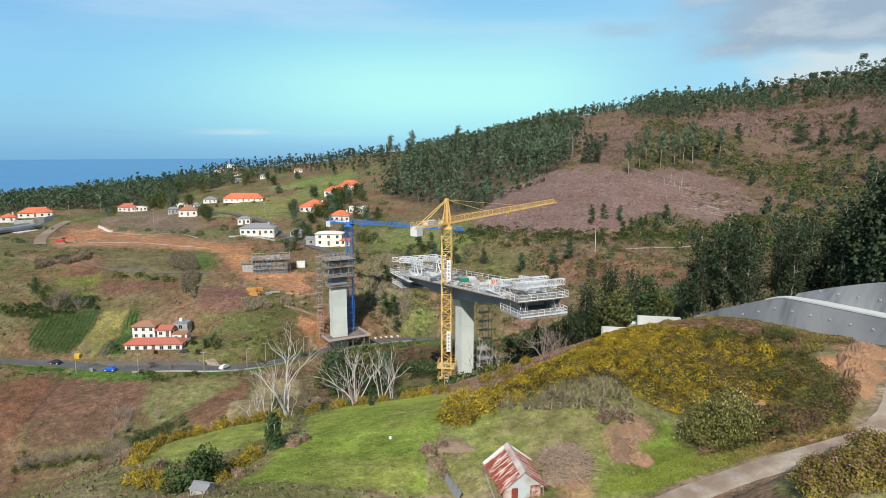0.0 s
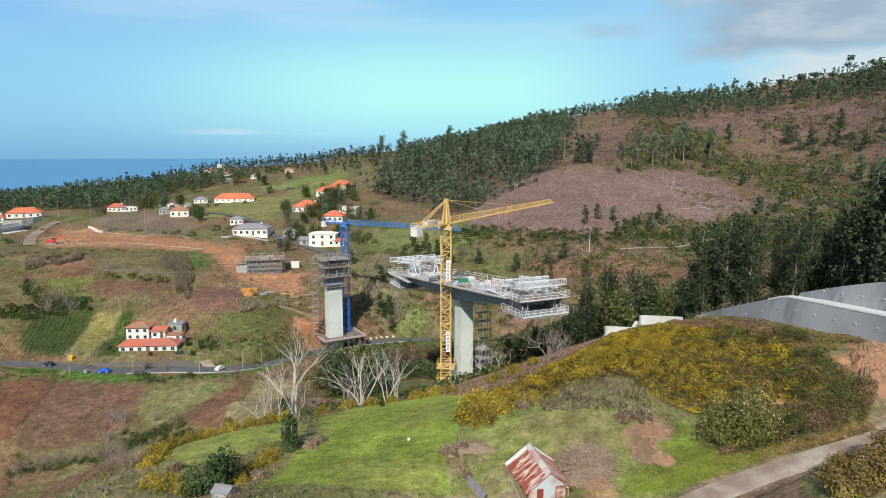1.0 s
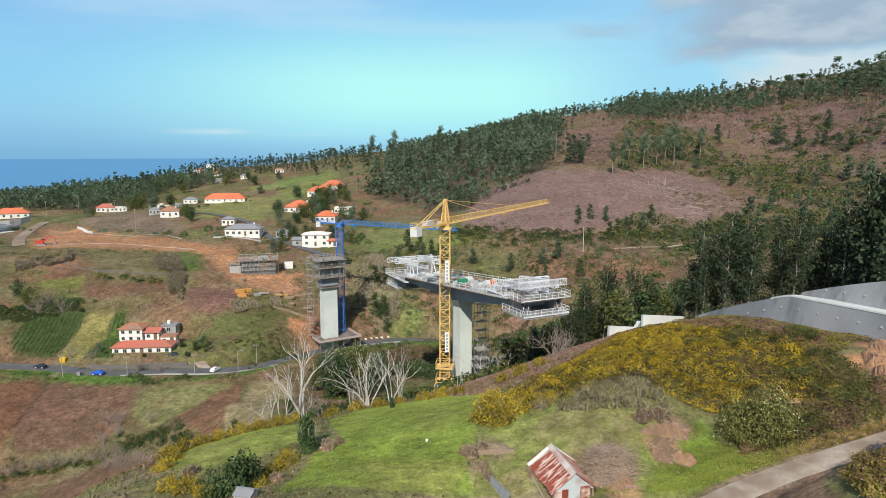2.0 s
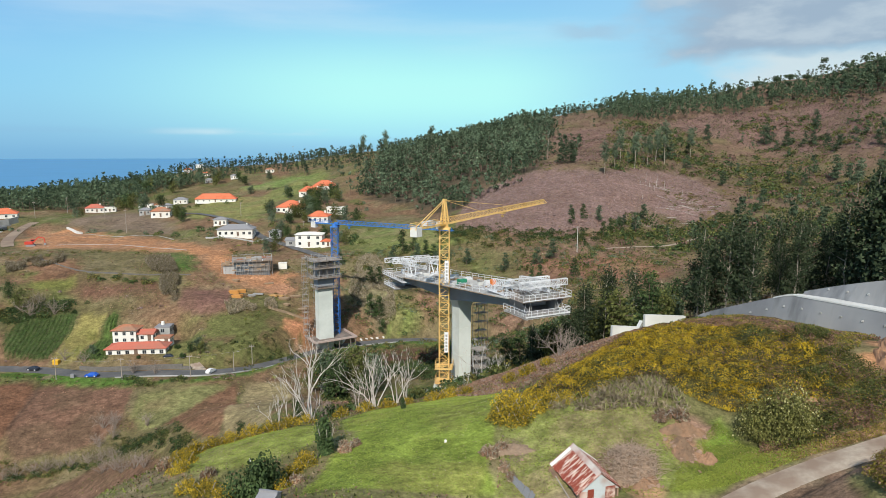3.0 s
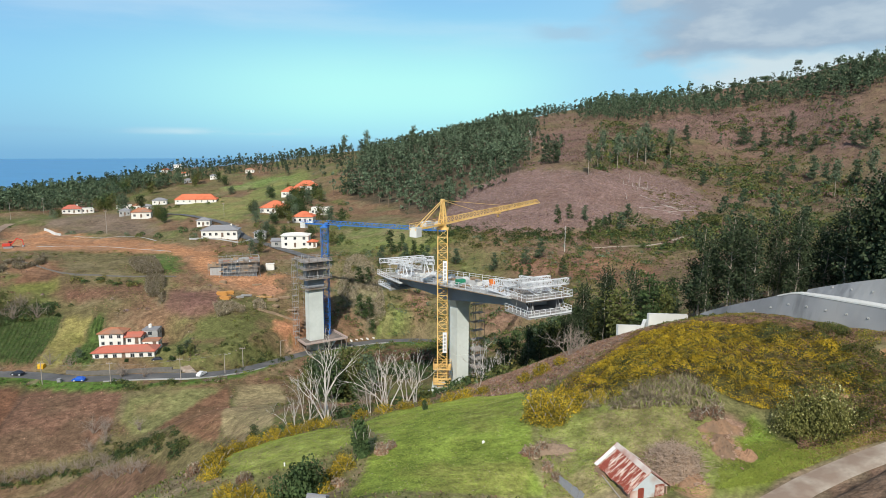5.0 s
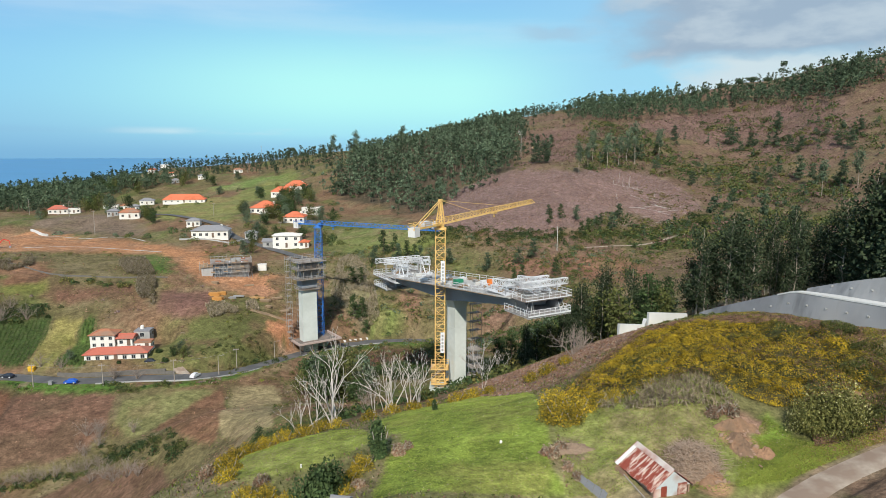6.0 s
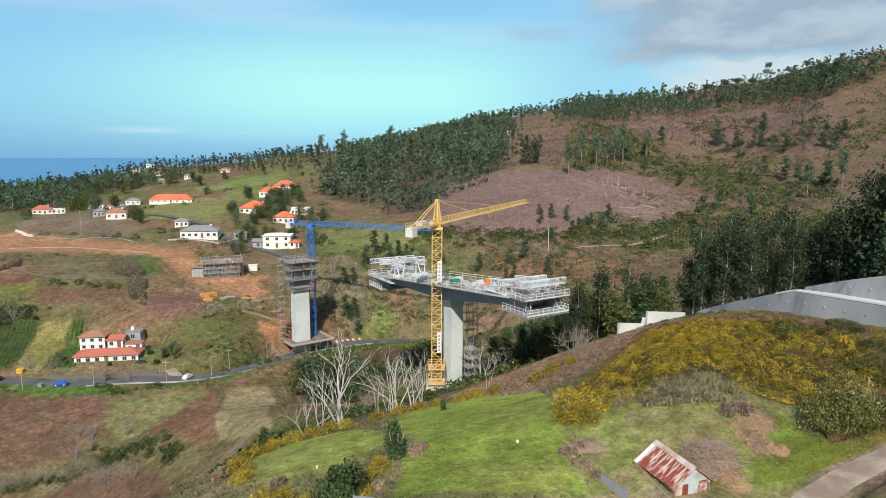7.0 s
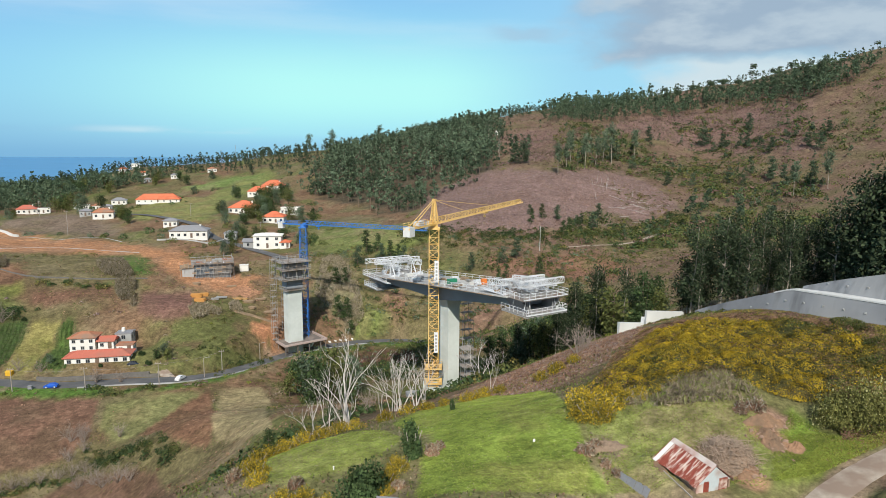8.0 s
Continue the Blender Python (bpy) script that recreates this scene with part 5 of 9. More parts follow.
def roof_geo(kind, L, W, rise, over=0.45, t=0.16):
    a, b = L / 2 + over, W / 2 + over
    g = Geo()
    if kind == "flat":
        return g.box(-a + 0.3, a - 0.3, -b + 0.3, b - 0.3, 0, 0.3).box(-a + 0.5, a - 0.5, -b + 0.5, b - 0.5, 0.304, 0.36)
    ridge = max(0.01, a - b) if kind == "hip" else a
    lo = [(-a, -b, 0), (a, -b, 0), (a, b, 0), (-a, b, 0)]
    hi = [(-a, -b, t), (a, -b, t), (a, b, t), (-a, b, t)]
    rd = [(-ridge, 0, rise + t), (ridge, 0, rise + t)]
    v = lo + hi + rd
    f = [(3, 2, 1, 0), (0, 1, 5, 4), (1, 2, 6, 5), (2, 3, 7, 6), (3, 0, 4, 7), (4, 5, 9, 8), (6, 7, 8, 9), (5, 6, 9), (7, 4, 8)]
    g.add(v, f)
    # ridge and hip caps
    g.beam((-ridge, 0, rise + t), (ridge, 0, rise + t), 0.22)
    if kind == "hip":
        for sx in (-1, 1):
            for sy in (-1, 1):
                g.beam((sx * a, sy * b, t), (sx * ridge, 0, rise + t), 0.18)
    return g


def house(label, x, y, rz, L, W, storeys, roof="hip", rise=None, wall="plaster", tile="tile", z=None, windows=3, door=True, chimney=True, floor=2.7, category="house", sink=1.2, side=True, wsize=1.0):
    zz = h(x, y) if z is None else z
    o = thing("house", label, category, x, y, zz, rz, "")
    H = floor * storeys
    g = Geo().box(-L / 2, L / 2, -W / 2, W / 2, -sink, H)
    g.box(-L / 2 - 0.05, L / 2 + 0.05, -W / 2 - 0.05, W / 2 + 0.05, -sink, 0.25)
    part("wall", g, M[wall], o)
    rf = part("roof", roof_geo(roof, L, W, rise if rise is not None else W * 0.24), M[tile], o)
    rf.matrix_local = pose(0, 0, H)
    for s in range(storeys):
        n = windows
        for k in range(n):
            px = -L / 2 + L * (k + 0.5) / n
            if door and s == 0 and k == n // 2:
                d = part("door", Geo().box(-0.5, 0.5, -0.05, 0.02, 0, 2.05).box(-0.6, 0.6, -0.03, 0.02, 2.05, 2.15), M["bark"], o)
                d.matrix_local = pose(px, -W / 2, 0.05)
            else:
                window_part(o, px, floor * s + 0.95 * wsize, min(1.1 * wsize, L / n * 0.45), 1.15 * wsize, -W / 2)
        if side:
            for py in (-W / 4, W / 4):
                window_part(o, L / 2, floor * s + 0.95 * wsize, 0.9 * wsize, 1.1 * wsize, py, 2)
    if chimney:
        c = part("chimney", Geo().box(-0.35, 0.35, -0.35, 0.35, 0, 1.5).box(-0.45, 0.45, -0.45, 0.45, 1.5, 1.62), M["plaster"], o)
        c.matrix_local = pose(L * 0.28, W * 0.1, H + (rise if rise is not None else W * 0.24) * 0.5)
    return o


# the farmstead by the road
house("long white single-storey house with a salmon tiled roof by the road", -108.6, 171.3, 11, 16.4, 5.0, 1, "hip", 1.15, z=-9.5, windows=7, floor=2.25, wsize=0.85, tile="tile_salmon", chimney=False)
house("white two-storey farmhouse with a weathered tile roof behind the long house", -117.6, 181.0, 8, 6.9, 5.0, 2, "hip", 1.15, tile="tile_old", z=-8.9, windows=3, door=False, floor=2.0, wsize=0.75, chimney=False)
house("small white annex with an orange tile roof joined to the farmhouse", -111.4, 181.6, 8, 4.2, 4.0, 1, "gable", 0.9, z=-8.3, windows=2, chimney=False, floor=2.2, wsize=0.8, tile="tile_salmon")
house("small white outbuilding with a dark red flat roof by the yard", -104.2, 177.6, 10, 4.4, 3.2, 1, "flat", 0.2, tile="tile_old", z=-8.4, windows=2, chimney=False, floor=2.2, wsize=0.8)
house("grey flat-roofed store with a water tank behind the farmhouse", -108.2, 185.5, 8, 4.4, 3.6, 1, "flat", 0.2, wall="plaster_grey", tile="roof_grey", z=-7.6, windows=1, door=False, chimney=False, floor=2.5)
tk = tagged(part("water_tank", Geo().beam((0, 0, 0), (0, 0, 1.0), 1.1, 1.0, 10).beam((0, 0, 1.0), (0, 0, 1.15), 0.9, 0.3, 10), M["plaster"]), "small white water tank on the flat store roof", "tank")
tk.matrix_world = pose(-108.8, 185.8, -7.6 + 2.5 + 0.365)
# yard, terrace wall and gate road
g = Geo()
for (p, sd), (q, se) in zip(road_rows[:-1], road_rows[1:]):
    if -122 < p.x < -90:
        a, b, c, d = p - sd * 2.8, q - se * 2.8, q - se * 3.3, p - sd * 3.3
        top = -9.95 if p.x < -94 else -10.6
        g.hexa([(a.x, a.y, p.z - 0.6), (b.x, b.y, q.z - 0.6), (c.x, c.y, q.z - 0.6), (d.x, d.y, p.z - 0.6), (a.x, a.y, top), (b.x, b.y, top), (c.x, c.y, top), (d.x, d.y, top)])
tagged(part("terrace_wall", g, M["stone_dark"]), "dark stone terrace wall above the road below the farmstead", "wall", kind="structure")
g = Geo().hexa([(-118, 164.4, -11.0), (-94.5, 169.0, -11.0), (-93.5, 174.5, -11.0), (-119, 170, -11.0), (-118, 164.4, -9.84), (-94.5, 169.0, -9.84), (-93.5, 174.5, -9.84), (-119, 170, -9.84)])
tagged(part("yard", g, M["plaster_grey"]), "pale concrete yard in front of the long house", "yard", kind="structure")
g = Geo().hexa([(-94, 168.5, -11.6), (-90.5, 168.5, -11.6), (-85.5, 164.6, -12.2), (-88.8, 164.4, -12.2), (-94, 169.5, -9.9), (-90.5, 169.5, -9.95), (-85.5, 165.2, -11.5), (-88.8, 165.0, -11.5)])
tagged(part("driveway", g, M["dirt_road"]), "pale concrete driveway ramp down to the road", "driveway", kind="structure")

# village houses, nearest first
house("white single-storey house with a low grey roof behind a wall", -130.0, 297.0, 10, 16.5, 8.5, 1, "hip", 2.0, tile="roof_grey", windows=6, floor=3.2)
house("white two-storey house with a flat roof on the slope", -91.6, 289.0, 6, 12.3, 7.0, 2, "hip", 0.9, tile="plaster", windows=3, chimney=False)
house("grey single-storey annex of the white house", -100.2, 288.6, 6, 4.6, 6.0, 1, "gable", 1.0, wall="plaster_grey", tile="roof_grey", windows=1, door=False, chimney=False)
house("small porch house with an orange roof beside the white house", -83.4, 287.2, 6, 4.2, 4.6, 1, "hip", 0.9, windows=2, chimney=False, floor=2.4)
house("villa with a broad orange hip roof among trees", -123.5, 362.0, 4, 15.0, 12.5, 1, "hip", 3.6, windows=5, floor=2.9)
house("white villa with an orange hip roof and terrace", -101.5, 341.0, 4, 11.0, 9.0, 1, "hip", 2.6, windows=4, floor=3.0)
house("long white flat-roofed building above the villa", -100.2, 374.0, 4, 10.4, 6.0, 1, "flat", 0.2, tile="plaster", windows=5, floor=3.6, chimney=False)
house("hillside villa with an orange hip roof", -146.0, 520.0, 8, 17.5, 12.0, 1, "hip", 4.2, windows=4, floor=3.4)
house("lower wing of the hillside villa with an orange roof", -145.5, 478.0, 8, 17.0, 10.5, 1, "hip", 3.6, windows=4, floor=3.0)
house("long white house with a bright orange tiled roof", -229.0, 497.0, 14, 31.0, 10.0, 1, "hip", 4.0, windows=7, floor=2.3, wsize=0.8)
house("white house with an orange roof near the pine woods", -296.0, 442.0, 28, 12.0, 8.0, 1, "hip", 2.6, windows=4, floor=3.0, tile="tile_salmon")
house("old stone house with a faded orange roof by the field", -205.0, 366.5, 20, 10.6, 7.0, 1, "hip", 2.2, wall="plaster", tile="tile_old", windows=3, floor=3.3)
house("broad white house with an orange hip roof at the bend", -312.5, 372.0, 32, 19.0, 10.0, 1, "hip", 3.0, windows=5, floor=2.9)
house("small house with an orange roof below the bend", -316.0, 353.5, 32, 8.0, 7.0, 1, "hip", 2.0, windows=2, floor=2.6)
for x, y, L, rz, st, tl, wl_ in ((-287, 446, 8, 26, 1, "plaster", "plaster"), (-290, 500, 10.5, 22, 1, "plaster", "plaster"), (-277, 533, 11.2, 20, 1, "roof_grey", "plaster"),
                               (-372, 742, 9.5, 22, 1, "tile", "plaster"), (-366, 760, 8.5, 22, 2, "plaster", "plaster"), (-150, 325, 6.5, 10, 1, "roof_grey", "plaster"),
                               (-99, 578, 5.0, 6, 1, "plaster", "plaster"), (47.3, 639, 6.0, -5, 1, "plaster", "plaster"), (-282, 663, 8, 20, 1, "roof_grey", "plaster"),
                               (-253, 690, 9, 16, 1, "tile_old", "plaster"), (-300, 640, 7, 20, 1, "roof_grey", "plaster_grey"), (-262, 470, 7, 18, 1, "tile_old", "plaster"), (-330, 700, 8, 20, 1, "tile", "plaster"),
                               (-240, 440, 6, 18, 1, "roof_grey", "plaster_grey"), (-218, 372, 6, 18, 1, "roof_grey", "plaster_grey"), (-112, 300, 5.5, 8, 1, "roof_grey", "plaster_grey")):
    nm = {"tile": "orange tiled", "tile_old": "faded tile", "plaster": "pale flat", "roof_grey": "grey"}[tl]
    house(f"{'grey' if wl_ == 'plaster_grey' else 'white'} village house with a {nm} roof", x, y, rz, L, L * 0.7, st, "flat" if tl == "plaster" else "hip", L * 0.18, wall=wl_, tile=tl, windows=3, chimney=False, floor=3.0, side=False)

# garden walls and the pale beam along the cut
def long_wall(name, label, pts, hh, t, material, cat="wall"):
    g = Geo()
    for (x0, y0), (x1, y1) in zip(pts[:-1], pts[1:]):
        n = max(1, int(math.hypot(x1 - x0, y1 - y0) / 6))
        for k in range(n):
            ax, ay = x0 + (x1 - x0) * k / n, y0 + (y1 - y0) * k / n
            bx, by = x0 + (x1 - x0) * (k + 1) / n, y0 + (y1 - y0) * (k + 1) / n
            d = math.hypot(bx - ax, by - ay)
            nx, ny = -(by - ay) / d * t, (bx - ax) / d * t
            za, zb = h(ax, ay), h(bx, by)
            g.hexa([(ax, ay, za - 0.6), (bx, by, zb - 0.6), (bx + nx, by + ny, zb - 0.6), (ax + nx, ay + ny, za - 0.6), (ax, ay, za + hh), (bx, by, zb + hh), (bx + nx, by + ny, zb + hh), (ax + nx, ay + ny, za + hh)])
    return tagged(part(name, g, material), label, cat, kind="structure")


long_wall("garden_wall", "pale concrete garden wall before the grey-roofed house", [(-143, 291), (-119, 290), (-114, 296)], 0.7, 0.2, M["plaster_grey"])
long_wall("cut_beam", "white concrete beam along the top of the earth cut", [(-247, 340), (-229, 326)], 1.2, 0.8, M["white_concrete"])
long_wall("cut_kerb", "long pale kerb along the earth cut", [(-229, 326), (-196, 313), (-160, 293)], 0.14, 0.3, M["plaster_grey"])
long_wall("pipe_line", "long pale concrete channel on the orange earth", [(-206, 268), (-174, 266), (-139, 264)], 0.12, 0.3, M["plaster_grey"])
long_wall("field_wall", "low stone wall above the plots", [(-175, 222), (-150, 214), (-118, 224)], 0.4, 0.4, M["stone_dark"])

M["rust_board"] = mat("rusty_form_board", (0.30, 0.13, 0.08), 0.8, vary=0.3, grain=2.0)
# curved wall, viaduct end and ramp parapet at the bend
_arc = [(-305.1, 344.8), (-299, 345.4), (-294.6, 347.9), (-292.2, 353.5), (-291.7, 360.8)]
long_wall("curved_wall", "grey curved concrete retaining wall at the bend", _arc, 3.6, 0.5, M["plaster_grey"])
g = Geo().loft([[(x - 5, y + 3, z - 1.6), (x + 5, y - 3, z - 1.6), (x + 5.5, y - 3.3, z), (x - 5.5, y + 3.3, z)] for x, y, z in ((-287, 342, 6.0), (-292, 318, 5.6), (-298, 290, 5.2), (-304, 262, 4.8))])
via = thing("viaduct", "dark concrete viaduct deck meeting the ramp at the bend", "bridge", 0, 0, 0)
part("deck", g, M["concrete_dark"], via)
for sx in (-5.2, 5.2):
    part("parapet", Geo().loft([[(x + sx - 0.2, y, z + 0.01), (x + sx + 0.2, y, z + 0.01), (x + sx + 0.2, y, z + 0.9), (x + sx - 0.2, y, z + 0.9)] for x, y, z in ((-287, 342, 6.0), (-292, 318, 5.6), (-298, 290, 5.2), (-304, 262, 4.8))]), M["plaster_grey"], via)
part("abutment", Geo().hexa([(-291, 322, -3), (-278, 320, -3), (-276, 334, -3), (-290, 336, -3), (-291, 322, 3.8), (-280, 320, 3.8), (-279, 334, 3.8), (-290, 336, 3.8)]), M["white_concrete"], via)
_ar = random.Random(6)
# ---- abutment under construction, wrapped in scaffold ----
ab = thing("bridge_abutment", "unfinished concrete abutment wrapped in scaffold on the earth slope", "abutment", -99.0, 236.0, h(-99.0, 236.0), 22)
SLATE_FORM = mat("blue_grey_form_sheet", (0.13, 0.155, 0.175), 0.7, vary=0.3, grain=1.2, second=(0.22, 0.2, 0.17), patch=0.3)
part("block", Geo().box(-6.2, 6.2, -4.0, 4.0, -1.5, 3.0), SLATE_FORM, ab)
part("wing", Geo().box(-10.6, -6.6, -3.0, 2.6, -1.5, 2.2), M["plaster_grey"], ab)
part("wing_deck", Geo().box(-11.2, -6.7, -3.6, 3.0, 2.3, 2.42), M["timber"], ab)
for k, (x, y, a, c) in enumerate(((-4.6, -1.5, 2.2, 1.5), (-1.2, 1.0, 1.9, 2.2), (2.2, -1.8, 2.6, 1.2), (4.4, 1.6, 1.6, 1.6), (-9.0, -0.5, 1.6, 1.2), (0.6, -3.0, 1.5, 1.0))):
    part("form_board", Geo().box(x - a / 2, x + a / 2, y - c / 2, y + c / 2, 3.45 if x > -7 else 2.42, (3.7 if x > -7 else 2.8) + 0.3 * (k % 3)), (M["rust_board"], M["timber"], M["grey_steel"])[k % 3], ab)
part("form_panel", Geo().box(-6.5, 6.5, -4.3, -4.15, 0.4, 3.2).box(6.35, 6.5, -4.1, 4.1, 0.4, 3.2), SLATE_FORM, ab)
g = Geo()
for k in range(10):
    g.box(-7.4 + 1.48 * k, -6.0 + 1.48 * k, -5.4, 5.2, 3.3, 3.44)
part("top_platform", g, M["grey_plank"], ab)
g = Geo()
for k in range(11):
    for y in (-5.2, 5.0):
        g.beam((-7.3 + 1.46 * k, y, -1.8), (-7.3 + 1.46 * k, y, 4.3 + 0.5 * math.sin(3.3 * k)), 0.09)
for k in range(6):
    g.beam((7.3, -5.2 + 2.0 * k, -1.8), (7.3, -5.2 + 2.0 * k, 4.4), 0.09)
for z in (0.8, 2.0, 3.2, 4.1):
    g.beam((-7.3, -5.2, z), (7.3, -5.2, z), 0.09)
    g.beam((7.3, -5.2, z), (7.3, 5.0, z), 0.09)
    g.beam((-7.3, 5.0, z), (7.3, 5.0, z), 0.09)
for k in range(10):
    x = -7.3 + 1.46 * k
    g.beam((x, -5.2, -1.5), (x + 1.46, -5.2, 0.8 + 1.2 * (k % 3)), 0.07)
    g.beam((x + 1.46, -5.25, 0.8), (x, -5.25, 3.2), 0.07)
for k in range(5):
    g.beam((7.35, -5.2 + 2 * k, -1.0), (7.35, -3.2 + 2 * k, 2.0), 0.07)
    g.beam((7.35, -3.2 + 2 * k, 1.0), (7.35, -5.2 + 2 * k, 3.6), 0.07)
for k in range(4):
    for y in (-3.8, 3.0):
        g.beam((-11.2 + 1.4 * k, y, -1.6), (-11.2 + 1.4 * k, y, 3.2), 0.08)
part("scaffold", g, M["grey_steel"], ab)
for k in range(16):
    x, y = _ar.uniform(-7, 7), _ar.uniform(-5.6, 4.6)
    o = part("loose_board", Geo().box(-1.3, 1.3, -0.14, 0.14, 0, 0.07), (M["timber"], M["white_steel"], M["rust_board"])[k % 3], ab)
    o.matrix_local = pose(x, y, 3.46 + 0.075 * (k % 4), 0, 0, _ar.choice((0, 90, 12, 78)))
for k in range(9):
    o = part("toe_board", Geo().box(-0.68, 0.68, -0.03, 0.03, 0, 0.32), M["timber"], ab)
    o.matrix_local = pose(-6.6 + 1.48 * k, -5.3, 1.0 + 1.15 * (k % 3), 0, 0, 0)
ab.matrix_world = ab.matrix_world @ Matrix.Diagonal((1.0, 1.0, 1.4, 1.0))
hut = tagged(part("site_hut", Geo().box(-1.6, 1.6, -1.2, 1.2, 0, 2.3).box(-1.7, 1.7, -1.3, 1.3, 2.3, 2.45), M["plaster"]), "small white site hut beside the scaffolded abutment", "hut")
hut.matrix_world = pose(-89.5, 243.5, h(-89.5, 243.5), 0, 0, 15)
# timber and panel stacks on the site
_rs = random.Random(11)
FORM_ORANGE = mat("orange_formwork_beams", (0.56, 0.27, 0.075), 0.8, vary=0.2)
OCHRE = mat("ochre_boards", (0.50, 0.30, 0.12), 0.85)
PLANK = part("plank", Geo().box(-0.5, 0.5, -0.5, 0.5, 0, 1), M["timber"])
PLANKS = {}
for k, (x, y) in enumerate(((-94.1, 208.6), (-96.5, 212.2), (-95.0, 213.8), (-82, 217), (-84, 216), (-80, 215.5), (-78, 212), (-77, 219), (-106, 233), (-110, 238), (-89, 226), (-73, 213), (-100, 222), (-90.6, 212.5), (-89.0, 214.6))):
    m = FORM_ORANGE if k < 3 else (OCHRE if k in (3, 4) else (M["grey_steel"] if k > 12 else M["timber"]))
    st = thing("plank_stack", "orange formwork beams stacked on the earth slope" if k < 3 else "stack of formwork boards on the site slope", "timber", x, y, h(x, y) + 0.02, _rs.uniform(-25, 35), "stacks on the building site")
    w, d, rows = (3.2, 2.0, 5) if k < 3 else (_rs.uniform(2.0, 4.0), _rs.uniform(1.0, 1.8), _rs.randint(2, 4))
    if m.name not in PLANKS:
        me = PLANK.data.copy()
        me.materials[0] = m
        PLANKS[m.name] = me
    for j in range(rows):
        for i in range(3):
            o = new("plank", PLANKS[m.name])
            o.parent = st
            o.matrix_local = pose(_rs.uniform(-0.25, 0.25), -d / 2 + (i + 0.5) * d / 3, 0.24 * j - 0.1, 0, 0, _rs.uniform(-3, 3)) @ Matrix.Diagonal((w, d / 3 * 0.86, 0.2, 1))
bpy.data.objects.remove(PLANK)
long_wall("site_fence", "pale board fence along the site path", [(-82, 205), (-70, 206)], 0.9, 0.12, M["timber"], "fence")

# ---- excavator ----
ex = thing("excavator", "orange-red tracked excavator parked on the earth cut", "excavator", -219, 275, h(-219, 275), 25)
for sy in (-1.1, 1.1):
    g = Geo()
    prof = [(-1.9, 0.35), (-1.6, 0.0), (1.6, 0.0), (1.9, 0.35), (1.6, 0.85), (-1.6, 0.85)]
    g.add([(x, sy - 0.28, z) for x, z in prof] + [(x, sy + 0.28, z) for x, z in prof], [(0, 1, 2, 3, 4, 5), (11, 10, 9, 8, 7, 6)] + [(i, i + 6, (i + 1) % 6 + 6, (i + 1) % 6) for i in range(6)])
    part("track", g, M["roof_grey"], ex)
part("body", Geo().box(-2.2, 1.0, -1.3, 1.3, 1.0, 2.2), M["red_paint"], ex)
cb = part("cab", Geo().box(0.0, 1.5, 0.2, 1.25, 2.2, 3.1), M["red_paint"], ex)
part("window", Geo().box(1.5, 1.53, 0.3, 1.15, 2.3, 3.0).box(0.1, 1.4, 0.17, 0.2, 2.35, 3.0), M["glass"], cb)
part("boom", Geo().beam((1.2, -0.4, 1.8), (3.4, -0.4, 4.3), 0.5, 0.4).beam((3.4, -0.4, 4.3), (5.6, -0.4, 3.6), 0.4, 0.35), M["red_paint"], ex)
part("arm", Geo().beam((5.6, -0.4, 3.6), (5.9, -0.4, 1.2), 0.32, 0.25), M["red_paint"], ex)
part("bucket", Geo().hexa([(5.2, -0.9, 0.2), (6.2, -0.9, 0.5), (6.2, 0.1, 0.5), (5.2, 0.1, 0.2), (5.5, -0.9, 1.2), (6.2, -0.9, 1.3), (6.2, 0.1, 1.3), (5.5, 0.1, 1.2)]), M["roof_grey"], ex)

# ---- cars ----
def car_shape(L, W, top, z0=0.25):
    g = Geo()
    side = [(-L / 2, z0), (L / 2, z0), (L / 2, 0.72), (L * 0.30, 0.86), (L * 0.14, top), (-L * 0.28, top), (-L * 0.44, 0.92), (-L / 2, 0.86)]
    w = [1, 1, 0.98, 0.98, 0.80, 0.80, 0.98, 0.98]
    n = len(side)
    g.add([(x, -W / 2 * k, z) for (x, z), k in zip(side, w)] + [(x, W / 2 * k, z) for (x, z), k in zip(side, w)],
          [tuple(range(n)), tuple(range(2 * n - 1, n - 1, -1))] + [(i, i + n, (i + 1) % n + n, (i + 1) % n) for i in range(n)])
    return g


